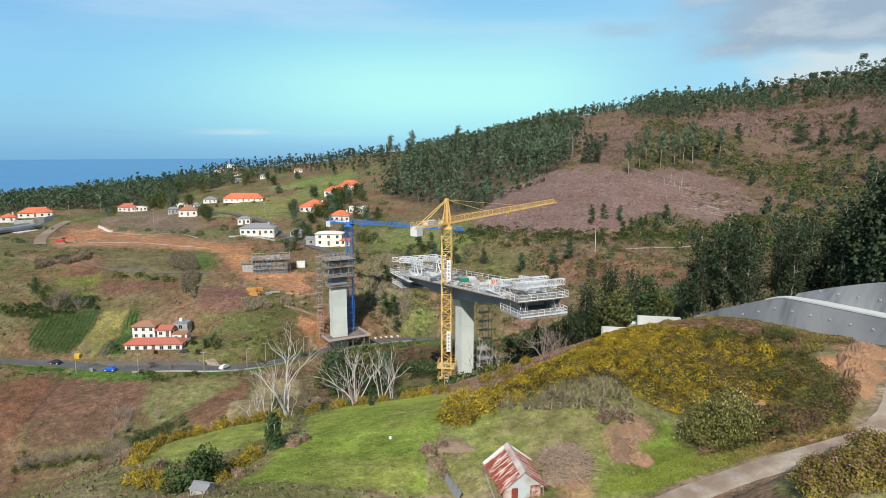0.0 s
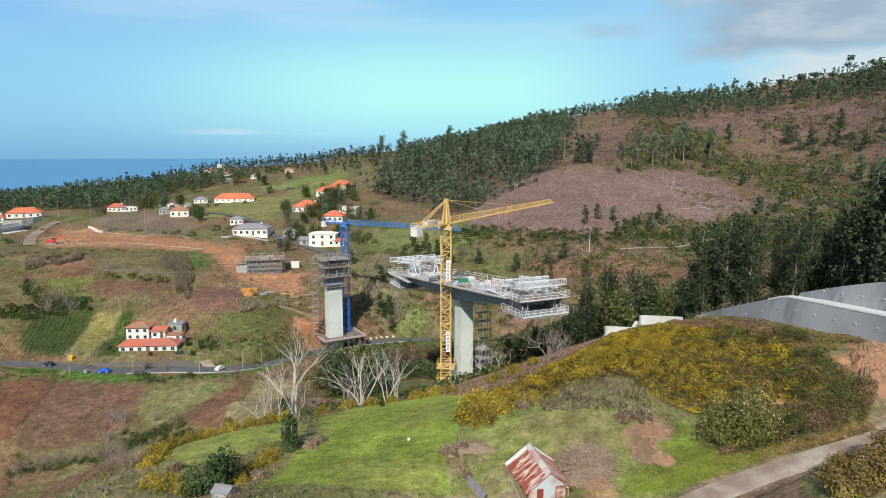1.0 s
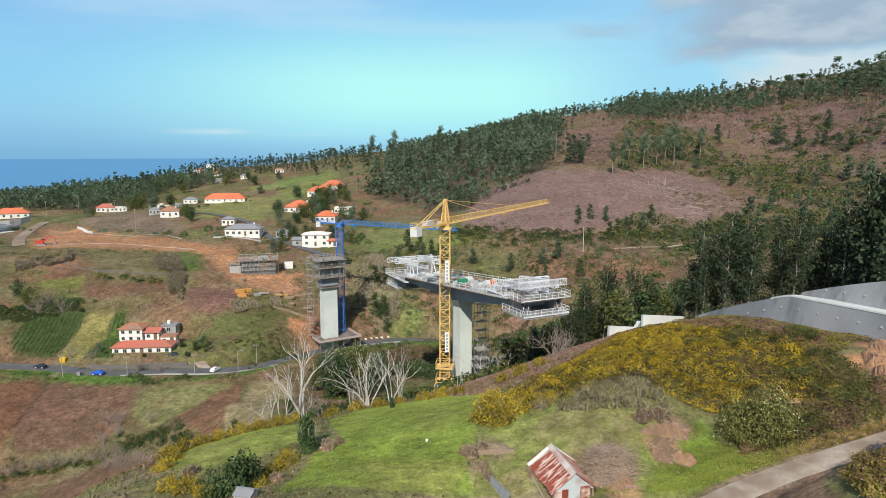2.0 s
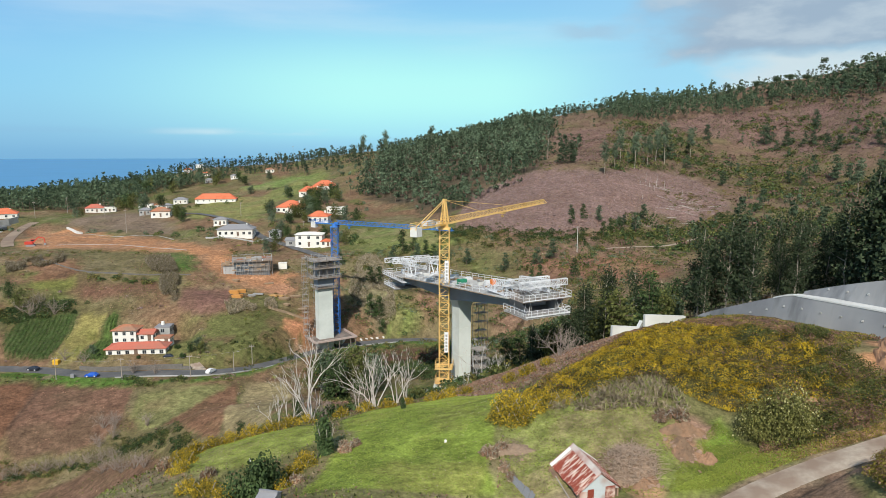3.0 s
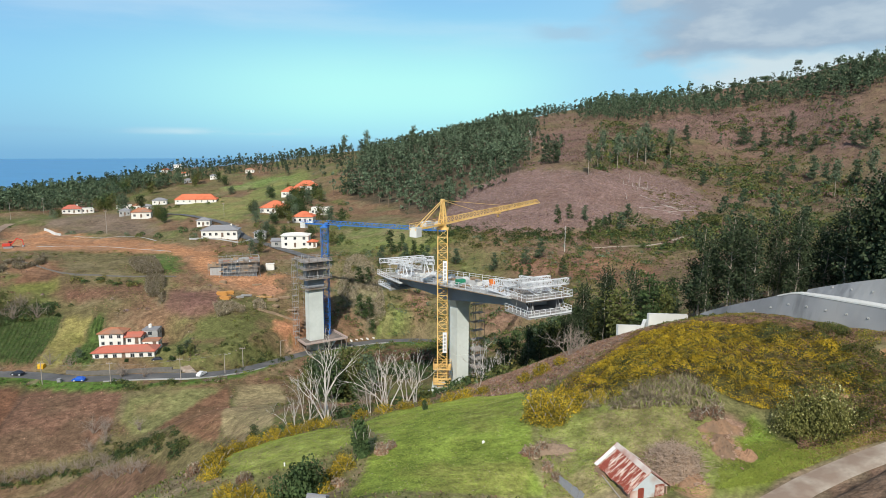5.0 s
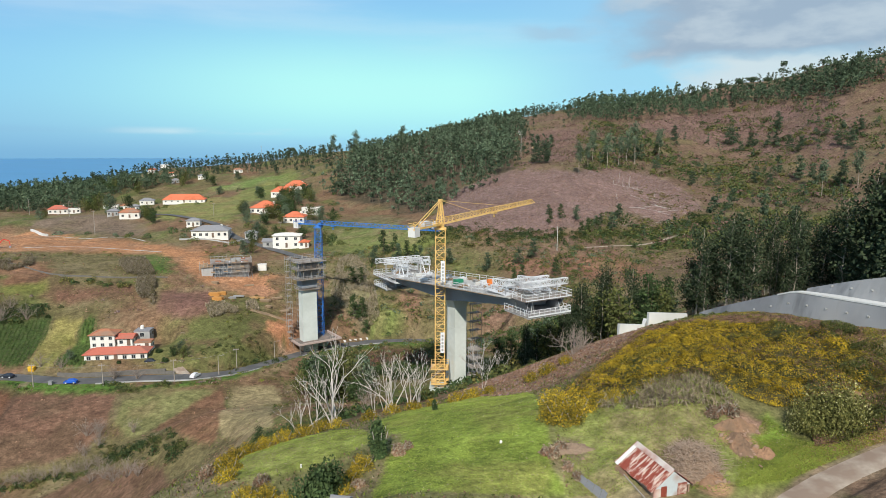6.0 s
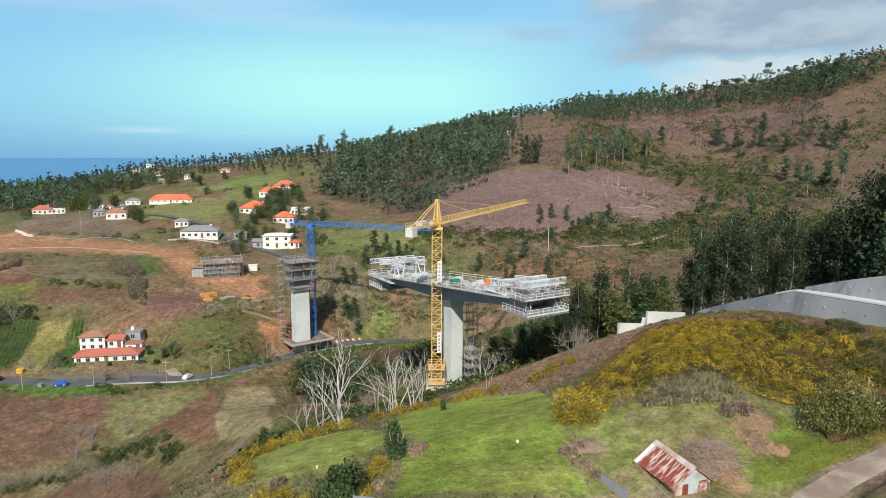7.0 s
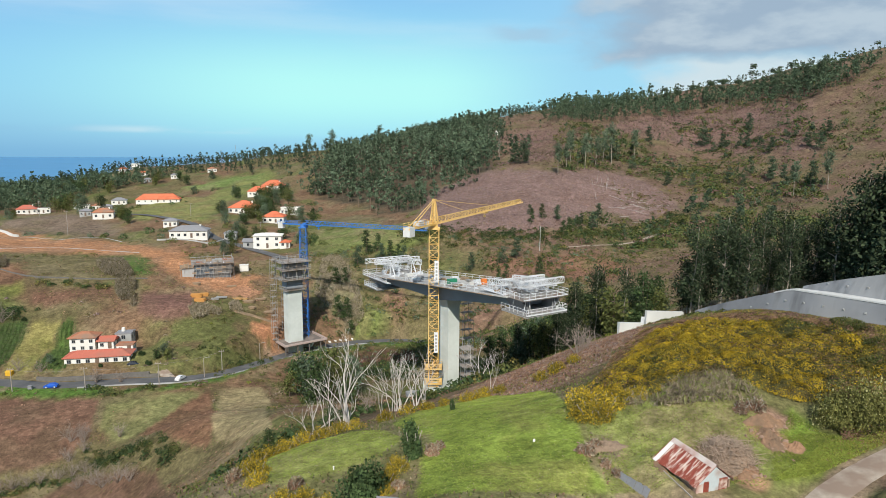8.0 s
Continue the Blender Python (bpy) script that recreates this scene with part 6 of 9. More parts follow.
def car(label, x, y, rz, paint, L=4.1, W=1.7, top=1.42, z=None, name="car"):
    c = thing(name, label, "car", x, y, (h(x, y) if z is None else z) + 0.09, rz, "cars on the road")
    body = part("body", car_shape(L, W, top), paint, c)
    g = Geo()
    g.hexa([(-L * 0.26, -W * 0.44, 0.95), (L * 0.2, -W * 0.44, 0.95), (L * 0.2, -W * 0.46, 0.95), (-L * 0.26, -W * 0.46, 0.95), (-L * 0.24, -W * 0.405, top - 0.1), (L * 0.11, -W * 0.405, top - 0.1), (L * 0.11, -W * 0.43, top - 0.1), (-L * 0.24, -W * 0.43, top - 0.1)])
    g.hexa([(L * 0.29, -W * 0.42, 0.9), (L * 0.30, -W * 0.42, 0.9), (L * 0.30, W * 0.42, 0.9), (L * 0.29, W * 0.42, 0.9), (L * 0.15, -W * 0.36, top - 0.06), (L * 0.165, -W * 0.36, top - 0.06), (L * 0.165, W * 0.36, top - 0.06), (L * 0.15, W * 0.36, top - 0.06)])
    part("window", g, M["glass"], body)
    for sx in (-0.31, 0.31):
        for sy in (-1, 1):
            t = part("wheel", Geo().beam((sx * L, sy * W * 0.42, 0.31), (sx * L, sy * W * 0.52, 0.31), 0.62, sides=14), M["roof_grey"], c)
            part("rim", Geo().beam((sx * L, sy * W * 0.521, 0.31), (sx * L, sy * W * 0.53, 0.31), 0.36, sides=10), M["white_steel"], t)
    for sy in (-0.6, 0.6):
        part("headlight", Geo().box(L / 2 - 0.02, L / 2 + 0.02, sy - 0.18, sy + 0.18, 0.58, 0.72), M["plaster"], body)
    c.matrix_world = c.matrix_world @ Matrix.Scale(0.76, 4)
    return c


BLUE_CAR = mat("blue_car_paint", (0.02, 0.10, 0.50), 0.25, vary=0.03, spec=0.6)
DARK_CAR = mat("dark_car_paint", (0.03, 0.035, 0.05), 0.25, vary=0.03, spec=0.6)
WHITE_CAR = mat("white_car_paint", (0.75, 0.75, 0.75), 0.3, vary=0.02, spec=0.5)
car("bright blue hatchback parked at the roadside", -113.0, 155.6, 190, BLUE_CAR, z=-10.9)
car("dark grey estate car parked in the farm yard", -98.6, 169.4, 12, DARK_CAR, z=-9.84)
car("white hatchback on the asphalt road", -83.5, 163.2, 78, WHITE_CAR, z=-11.54)
car("dark saloon on the asphalt road", -131.5, 158.2, 178, DARK_CAR, z=-10.6)
bn = tagged(part("waste_bin", Geo().box(-0.6, 0.6, -0.45, 0.45, 0.12, 1.1).box(-0.65, 0.65, -0.5, 0.5, 1.1, 1.22).beam((-0.5, -0.46, 0.1), (-0.5, 0.46, 0.1), 0.2, sides=8).beam((0.5, -0.46, 0.1), (0.5, 0.46, 0.1), 0.2, sides=8), M["roof_grey"]), "dark wheeled waste bin by the roadside", "bin")
bn.matrix_world = pose(-117.6, 154.6, h(-117.6, 154.6)) @ Matrix.Scale(0.8, 4)
sh_ = tagged(part("grit_box", Geo().box(-0.8, 0.8, -0.6, 0.6, 0, 1.0).hexa([(-0.85, -0.65, 1.0), (0.85, -0.65, 1.0), (0.85, 0.65, 1.0), (-0.85, 0.65, 1.0), (-0.85, -0.4, 1.25), (0.85, -0.4, 1.25), (0.85, 0.5, 1.35), (-0.85, 0.5, 1.35)]), mat("yellow_plastic", (0.62, 0.36, 0.03), 0.6)), "yellow roadside box beside the field", "box")
sh_.matrix_world = pose(-128.5, 163.5, h(-128.5, 163.5))
# white stones and barriers along the bend
for k in range(5):
    i = 58 + k
    if i < len(road_rows):
        p, sd = road_rows[min(i, len(road_rows) - 1)]
        q = p - sd * 3.2
        b = tagged(part("barrier_block", Geo().hexa([(-0.5, -0.25, -0.1), (0.5, -0.25, -0.1), (0.5, 0.25, -0.1), (-0.5, 0.25, -0.1), (-0.45, -0.12, 0.6), (0.45, -0.12, 0.6), (0.45, 0.12, 0.6), (-0.45, 0.12, 0.6)]), M["white_concrete"]), "white concrete barrier block at the road bend", "barrier", "barrier blocks along the road")
        b.matrix_world = pose(q.x, q.y, h(q.x, q.y) + 0.05, 0, 0, math.degrees(math.atan2(sd.x, -sd.y)) * -1 + 8 * (k % 3))

# ---- utility poles and wires ----
def pole(x, y, hh, label="grey wooden utility pole with a crossarm", lamp=False, white=False):
    z = h(x, y)
    p = thing("utility_pole", label, "pole", x, y, z, 10, "poles on the slopes")
    part("post", Geo().beam((0, 0, -0.6), (0, 0, hh), 0.24, 0.14, 8), M["white_concrete"] if white else M["bark_grey"], p)
    if lamp:
        part("arm", Geo().beam((0, 0, hh - 0.1), (1.4, -0.3, hh + 0.3), 0.07).box(1.2, 1.8, -0.45, -0.2, hh + 0.24, hh + 0.34), M["grey_steel"], p)
    else:
        part("crossarm", Geo().beam((-0.8, 0, hh - 0.5), (0.8, 0, hh - 0.5), 0.12).beam((-0.6, 0, hh - 0.4), (-0.6, 0, hh - 0.1), 0.1).beam((0.6, 0, hh - 0.4), (0.6, 0, hh - 0.1), 0.1), M["bark_grey"], p)
    return (x, y, z + hh)


_tops = [pole(*p) for p in ((-201.8, 323.7, 12.5), (-118.5, 287.2, 9.4), (-76.5, 175.5, 6.0), (-87.5, 159.5, 6.2), (-104, 154.8, 6.0), (-121, 152.8, 6.2))]
pole(27.9, 262.4, 10.5, "bleached bare trunk standing as a pole", white=True)
pole(31.7, 472.2, 18.0)
for x, y, hh in ((-291, 374, 10.5), (-301, 419, 11), (-242, 688, 24), (-252, 771, 20), (-262, 400, 10), (-150, 352, 8), (-98, 300, 8)):
    pole(x, y, hh)
for x, y, hh in ((-78.5, 167, 5.5), (-69, 187.5, 5.5)):
    pole(x, y, hh, "grey street lamp on a steel post by the road", lamp=True)
g = Geo()
for a, b in zip(_tops[2:-1], _tops[3:]):
    prev = None
    for k in range(9):
        s = k / 8
        p = (a[0] + (b[0] - a[0]) * s, a[1] + (b[1] - a[1]) * s, a[2] + (b[2] - a[2]) * s - 0.5 - 1.2 * 4 * s * (1 - s) * 0.6)
        if prev:
            g.beam(prev, p, 0.035, sides=3)
        prev = p
tagged(part("overhead_wire", g, M["roof_grey"]), "sagging dark overhead wire between the roadside poles", "wire")

# ---- sprayed concrete retaining wall with anchors ----
def shade_streak(m, dark, pale):
    """Tree shadows painted down a wall as dark streaks, reflected light as paler patches."""
    n, l = m.node_tree.nodes, m.node_tree.links
    b = n["Principled BSDF"]
    src = b.inputs["Base Color"].links[0].from_socket
    co = n.new("ShaderNodeTexCoord")
    for scale, stretch, lo, hi, colour, most in ((0.55, (1.0, 1.0, 0.10), 0.52, 0.68, dark, 0.75), (0.16, (1.0, 1.0, 0.5), 0.50, 0.62, pale, 0.7)):
        mp = n.new("ShaderNodeMapping")
        mp.inputs["Scale"].default_value = stretch
        l.new(co.outputs["Object"], mp.inputs[0])
        ns = n.new("ShaderNodeTexNoise")
        ns.inputs["Scale"].default_value = scale
        ns.inputs["Detail"].default_value = 5
        l.new(mp.outputs[0], ns.inputs["Vector"])
        mr = n.new("ShaderNodeMapRange")
        mr.inputs["From Min"].default_value, mr.inputs["From Max"].default_value, mr.inputs["To Max"].default_value = lo, hi, most
        l.new(ns.outputs[0], mr.inputs["Value"])
        mx = n.new("ShaderNodeMix")
        mx.data_type = 'RGBA'
        mx.inputs[7].default_value = (*colour, 1)
        l.new(mr.outputs[0], mx.inputs[0])
        l.new(src, mx.inputs[6])
        src = mx.outputs[2]
    l.new(src, b.inputs["Base Color"])


shade_streak(M["wall"], (0.12, 0.125, 0.13), (0.31, 0.31, 0.305))
WA, WD = Vector((25.4, 98.2, 0)), Vector((0.42, -0.907, 0))
WN = Vector((0.907, 0.42, 0))        # into the hill


def wp(u, back, z):
    p = WA + WD * u + WN * back
    return (p.x, p.y, z)


def low_top(u):
    return 24.3 + 6.7 * min(1.0, u / 16) ** 0.92 + max(0, u - 16) * 0.055


def high_top(u):
    return 31.2 + 4.6 * (1 - (1 - min(1.0, (u - 16) / 26)) ** 1.6) * 1.35


g = Geo()
US = np.linspace(0, 46, 40)
for a, b in zip(US[:-1], US[1:]):
    za, zb = low_top(max(a, 0)), low_top(max(b, 0))
    g.hexa([wp(a, -2.2, za - 8.5), wp(b, -2.2, zb - 8.5), wp(b, 2.0, zb - 8.5), wp(a, 2.0, za - 8.5), wp(a, 0, za), wp(b, 0, zb), wp(b, 0.5, zb), wp(a, 0.5, za)])
retaining = tagged(part("retaining_wall", g, M["wall"]), "grey sprayed concrete retaining wall with anchor heads", "wall", kind="structure")
g = Geo()
US2 = np.linspace(16, 46, 26)
for a, b in zip(US2[:-1], US2[1:]):
    za, zb = high_top(a), high_top(b)
    g.hexa([wp(a, 1.4, low_top(a) - 1), wp(b, 1.4, low_top(b) - 1), wp(b, 4.5, low_top(b) - 1), wp(a, 4.5, low_top(a) - 1), wp(a, 2.5, za), wp(b, 2.5, zb), wp(b, 3.2, zb), wp(a, 3.2, za)])
upper_wall = tagged(part("retaining_wall", g, M["wall"]), "upper tier of the grey sprayed concrete wall", "wall", kind="structure")
g = Geo()
US3 = np.linspace(13.5, 46, 34)
for a, b in zip(US3[:-1], US3[1:]):
    wa, wb = 0.3 + 1.9 * min(1, (a - 13.5) / 9), 0.3 + 1.9 * min(1, (b - 13.5) / 9)
    za, zb = low_top(a), low_top(b)
    g.hexa([wp(a, -0.1, za - 0.12), wp(b, -0.1, zb - 0.12), wp(b, wb, zb - 0.12), wp(a, wa, za - 0.12), wp(a, -0.1, za + 0.07), wp(b, -0.1, zb + 0.07), wp(b, wb, zb + 0.07), wp(a, wa, za + 0.07)])
tagged(part("wall_bench", g, M["white_concrete"]), "pale concrete bench between the two wall tiers", "bench", kind="structure")
anchor = Geo().box(-0.12, 0.12, -0.08, 0.02, -0.12, 0.12).beam((0, -0.08, 0), (0, -0.26, 0.04), 0.1, 0.07, 6)
first = None
AT = math.degrees(math.atan2(-0.907, 0.42)) 
for row, (drop, off) in enumerate(((1.5, 0.0), (3.7, 1.3))):
    for k in range(15):
        u = 5.0 + off + 2.65 * k
        z = low_top(u) - drop
        if u < 9 and row:
            continue
        back = -2.2 * drop / 8.5 - 0.02
        p = wp(u, back, z)
        if first is None:
            first = part("anchor_head", anchor, M["plaster_grey"], retaining)
            o = first
        else:
            o = new("anchor_head", first.data)
            o.parent = retaining
        o.matrix_world = pose(*p, 14, 0, AT)
for k in range(9):
    u = 19.5 + 2.65 * k
    o = new("anchor_head", first.data)
    o.parent = upper_wall
    zz_ = low_top(u) + 1.0 + 0.12 * k
    sp = (zz_ - low_top(u) + 1) / (high_top(u) - low_top(u) + 1)
    o.matrix_world = pose(*wp(u, 1.4 + 1.1 * sp - 0.02, zz_), 14, 0, AT)

# abutment walls beyond the knoll
g = Geo()
for (x0, y0, z0), (x1, y1, z1), base in (((11.2, 91.0, 24.2), (15.2, 92.6, 23.7), 18), ((15.3, 92.5, 23.6), (16.6, 96.0, 23.8), 18), ((17.0, 96.4, 24.6), (23.6, 98.4, 24.0), 18)):
    d = Vector((x1 - x0, y1 - y0, 0)).normalized()
    n = Vector((-d.y, d.x, 0)) * 0.5
    g.hexa([(x0, y0, base), (x1, y1, base), (x1 + n.x, y1 + n.y, base), (x0 + n.x, y0 + n.y, base), (x0, y0, z0), (x1, y1, z1), (x1 + n.x, y1 + n.y, z1), (x0 + n.x, y0 + n.y, z0)])
tagged(part("abutment_wall", g, M["white_concrete"]), "new white concrete abutment walls beyond the gorse", "wall", kind="structure")
# site floor and blue drum by the pier
g = Geo().hexa([(-22, 140, -9.5), (-12, 142, -9.5), (-13, 150, -9.5), (-23, 148, -9.5), (-22, 140, -6.6), (-12, 142, -6.6), (-13, 150, -8.6), (-23, 148, -8.6)])
tagged(part("site_slab", g, M["plaster_grey"]), "grey concrete site slab near the pier foot", "slab", kind="structure")

# ---- tin shed ----
def rust_mat():
    """Rust-red sheet; old cream paint clings to it in streaks that run down the slope."""
    m = mat("rusty_tin", (0.235, 0.052, 0.032), 0.75, vary=0.35, grain=5.0)
    n, l = m.node_tree.nodes, m.node_tree.links
    b = n["Principled BSDF"]
    src = b.inputs["Base Color"].links[0].from_socket
    co = n.new("ShaderNodeTexCoord")
    inf = n.new("ShaderNodeObjectInfo")
    mp = n.new("ShaderNodeMapping")
    mp.inputs["Scale"].default_value = (0.9, 3.4, 1.0)
    l.new(co.outputs["Object"], mp.inputs[0])
    mu = n.new("ShaderNodeMath")
    mu.operation = 'MULTIPLY'
    mu.inputs[1].default_value = 37.0
    l.new(inf.outputs["Random"], mu.inputs[0])
    ns = n.new("ShaderNodeTexNoise")
    ns.noise_dimensions = '4D'
    ns.inputs["Scale"].default_value = 1.7
    ns.inputs["Detail"].default_value = 7
    ns.inputs["Roughness"].default_value = 0.65
    l.new(mp.outputs[0], ns.inputs["Vector"])
    l.new(mu.outputs[0], ns.inputs["W"])
    mr = n.new("ShaderNodeMapRange")
    mr.inputs["From Min"].default_value = 0.50
    mr.inputs["From Max"].default_value = 0.60
    mr.inputs["To Max"].default_value = 0.92
    l.new(ns.outputs[0], mr.inputs["Value"])
    mx = n.new("ShaderNodeMix")
    mx.data_type = 'RGBA'
    mx.inputs[7].default_value = (0.60, 0.48, 0.40, 1)
    l.new(mr.outputs[0], mx.inputs[0])
    l.new(src, mx.inputs[6])
    l.new(mx.outputs[2], b.inputs["Base Color"])
    b.inputs["Metallic"].default_value = 0.1
    return m


RUST = rust_mat()
PALE_EDGE = mat("whitened_sheet", (0.66, 0.66, 0.62), 0.7, vary=0.15, grain=4.0, second=(0.42, 0.26, 0.19), patch=0.2)
TIN = mat("pale_zinc_sheet", (0.60, 0.66, 0.68), 0.5, 0.3, vary=0.12, grain=4.0, second=(0.45, 0.30, 0.24), patch=0.25)
CREAM = mat("flaking_cream_paint", (0.62, 0.55, 0.49), 0.7, vary=0.15, grain=4.0, second=(0.34, 0.11, 0.07), patch=0.55)
SX, SY, SZ = -0.35, 36.1, 29.05
shed = thing("tin_shed", "small rusty corrugated tin shed on the grassy knoll", "shed", SX, SY, SZ, 17.7)
RZ, EZ, HW, HL = 2.02, 0.95, 1.37, 1.8          # ridge and eave heights, half width, half length
WX = HW - 0.14
part("wall", Geo().box(-WX, -WX + 0.1, -HL + 0.12, HL - 0.1, -0.5, EZ + 0.04).box(WX - 0.1, WX, -HL + 0.12, HL - 0.1, -0.5, EZ + 0.04).box(-WX + 0.102, WX - 0.102, HL - 0.2, HL - 0.1, -0.5, EZ), M["rock"], shed, "dark rough stone and board walls")


def gable(y0, y1):
    a, b, c = EZ, RZ - 0.08, WX - 0.003
    return Geo().add([(-c, y0, a), (c, y0, a), (0, y0, b), (-c, y1, a), (c, y1, a), (0, y1, b)], [(0, 1, 2), (4, 3, 5), (3, 0, 2, 5), (1, 4, 5, 2), (1, 0, 3, 4)])


part("gable", gable(HL - 0.2, HL - 0.1), TIN, shed)
part("gable", gable(-HL + 0.06, -HL + 0.1), TIN, shed, "pale zinc gable sheet")
part("front_sheet", Geo().box(-WX, -0.75, -HL + 0.06, -HL + 0.1, -0.4, EZ - 0.003), CREAM, shed, "flaking pale front sheet")
part("front_sheet", Geo().box(-0.35, 0.35, -HL + 0.06, -HL + 0.1, -0.4, EZ - 0.003), TIN, shed, "pale blue-grey front sheet")
part("door", Geo().box(0.36, 0.98, -HL + 0.05, -HL + 0.11, -0.3, EZ + 0.18), RUST, shed, "dark red rusty door sheet")
part("front_sheet", Geo().box(-0.74, -0.36, -HL + 0.05, -HL + 0.1, -0.4, EZ + 0.1), RUST, shed, "rusty red front sheet")


def corrugated(w, ln, waves=6, amp=0.016):
    g = Geo()
    n = waves * 4
    v = []
    for k in range(n + 1):
        y = -w / 2 + w * k / n
        zz = amp * math.sin(2 * math.pi * k / 4)
        v += [(0, y, zz), (ln, y, zz), (0, y, zz - 0.012), (ln, y, zz - 0.012)]
    f = []
    for k in range(n):
        a, b = 4 * k, 4 * k + 4
        f += [(a, a + 1, b + 1, b), (a + 2, b + 2, b + 3, a + 3), (a, b, b + 2, a + 2), (a + 1, a + 3, b + 3, b + 1)]
    return g.add(v, f)


ROOF_A = math.degrees(math.atan2(RZ - EZ, HW))
SL = math.hypot(HW, RZ - EZ) + 0.1
_sr = random.Random(3)
for side in (-1, 1):
    y, k = -HL - 0.05, 0
    while y < HL - 0.25:
        w = _sr.uniform(0.44, 0.62)
        ln = SL * (1.0 if side < 0 else 0.92) + _sr.uniform(-0.07, 0.1)
        o = part("roof_sheet", corrugated(w + 0.04, ln, 6), RUST, shed, "rust-red corrugated roof sheet with flaking cream paint")
        tilt = pose(0, 0, 0, _sr.uniform(-1.6, 1.6), 0, _sr.uniform(-1.2, 1.2))
        base = pose(0, y + w / 2, RZ + 0.014 * (k % 2), 0, ROOF_A, 0) if side > 0 else pose(0, y + w / 2, RZ + 0.014 * (k % 2), 0, 0, 180) @ pose(0, 0, 0, 0, ROOF_A, 0)
        o.matrix_local = base @ tilt
        if k:
            o = part("lap_sheet", corrugated(0.13, ln * _sr.uniform(0.6, 0.96), 1), CREAM, shed, "flaking cream lap strip")
            base = pose(0, y, RZ + 0.034, 0, ROOF_A, 0) if side > 0 else pose(0, y, RZ + 0.034, 0, 0, 180) @ pose(0, 0, 0, 0, ROOF_A, 0)
            o.matrix_local = base @ pose(0, 0, 0, 0, 0, _sr.uniform(-1.5, 1.5))
        y += w
        k += 1
    o = part("end_sheet", corrugated(0.34, SL + 0.12, 3), PALE_EDGE, shed, "pale grey-white edge sheet")
    o.matrix_local = pose(0, HL - 0.02, RZ + 0.045, 0, ROOF_A, 0) if side > 0 else pose(0, HL - 0.02, RZ + 0.045, 0, 0, 180) @ pose(0, 0, 0, 0, ROOF_A, 0)
g = Geo().add([(-0.26, -HL - 0.05, RZ - 0.14), (0, -HL - 0.05, RZ + 0.085), (0.26, -HL - 0.05, RZ - 0.14), (-0.26, HL + 0.1, RZ - 0.14), (0, HL + 0.1, RZ + 0.085), (0.26, HL + 0.1, RZ - 0.14), (0, -HL - 0.05, RZ + 0.05), (0, HL + 0.1, RZ + 0.05)],
              [(0, 1, 4, 3), (1, 2, 5, 4), (3, 7, 6, 0), (7, 5, 2, 6)])
part("ridge_cap", g, CREAM, shed, "flaking cream ridge cap")
for sx in (-1, 1):
    part("roof_batten", Geo().box(sx * HW - 0.05, sx * HW + 0.01, -HL, HL, EZ - 0.1, EZ - 0.04), M["bark"], shed)
PALE_POLE = Geo().beam((-HW - 0.35, -HL - 0.2, 0.42), (-HW - 0.25, HL - 0.6, 0.72), 0.06)
part("lying_pole", PALE_POLE, M["bark_grey"], shed)


# ---- bare earth, ledges and rubble on the knoll ----
EARTH = mat("orange_earth", (0.29, 0.17, 0.10), 0.95, vary=0.45, grain=6.0, bump=0.1, second=(0.19, 0.125, 0.08), patch=0.6)
CUT_FACE = mat("orange_cut_face", (0.35, 0.195, 0.105), 0.95, vary=0.35, grain=4.0, bump=0.06, second=(0.30, 0.17, 0.10), patch=0.5)
BROWN_EARTH = mat("brown_litter", (0.25, 0.18, 0.125), 0.95, vary=0.35, grain=5.0, bump=0.06, second=(0.27, 0.19, 0.13), patch=0.4)


def mound(name, label, x, y, rx, ry, rz, hh, material, seed, steep=0.0, rugged=1.0):
    """An uneven heap on the ground; steep: how far it breaks off towards the viewer."""
    n, m = 18, 40
    rng = np.random.RandomState(seed)
    c, s = math.cos(radians(rz)), math.sin(radians(rz))
    verts, faces = [], []
    ph = rng.uniform(0, 6.28, 4)
    for i in range(n + 1):
        f = i / n
        for k in range(m):
            a = 2 * math.pi * k / m
            edge = 1 + 0.16 * math.sin(2 * a + ph[0]) + 0.12 * math.sin(3 * a + ph[1]) + 0.07 * math.sin(7 * a + ph[2])
            u, v = rx * edge * f * math.cos(a), ry * edge * f * math.sin(a)
            px, py = x + u * c - v * s, y + u * s + v * c
            q = noise.noise(Vector((px * 1.6, py * 1.6, seed))) + 0.7 * noise.noise(Vector((px * 4.2, py * 4.2, seed))) + 0.5 * noise.noise(Vector((px * 9.0, py * 9.0, seed)))
            up = hh * (1 - f ** (2.0 + 3.0 * steep)) * (0.75 + 0.5 * rugged * q) - 0.1 * f ** 6
            if steep:
                up *= min(1.0, 0.5 + steep * (0.6 + v / ry))
            verts.append((px, py, up))
    va = np.array(verts)
    va[:, 2] += height(va[:, 0], va[:, 1])
    verts = [tuple(q) for q in va]
    for i in range(n):
        for k in range(m):
            faces.append((i * m + k, (i + 1) * m + k, (i + 1) * m + (k + 1) % m, i * m + (k + 1) % m))
    return tagged(mesh_object(name, verts, faces, material), label, "earth", kind="structure")


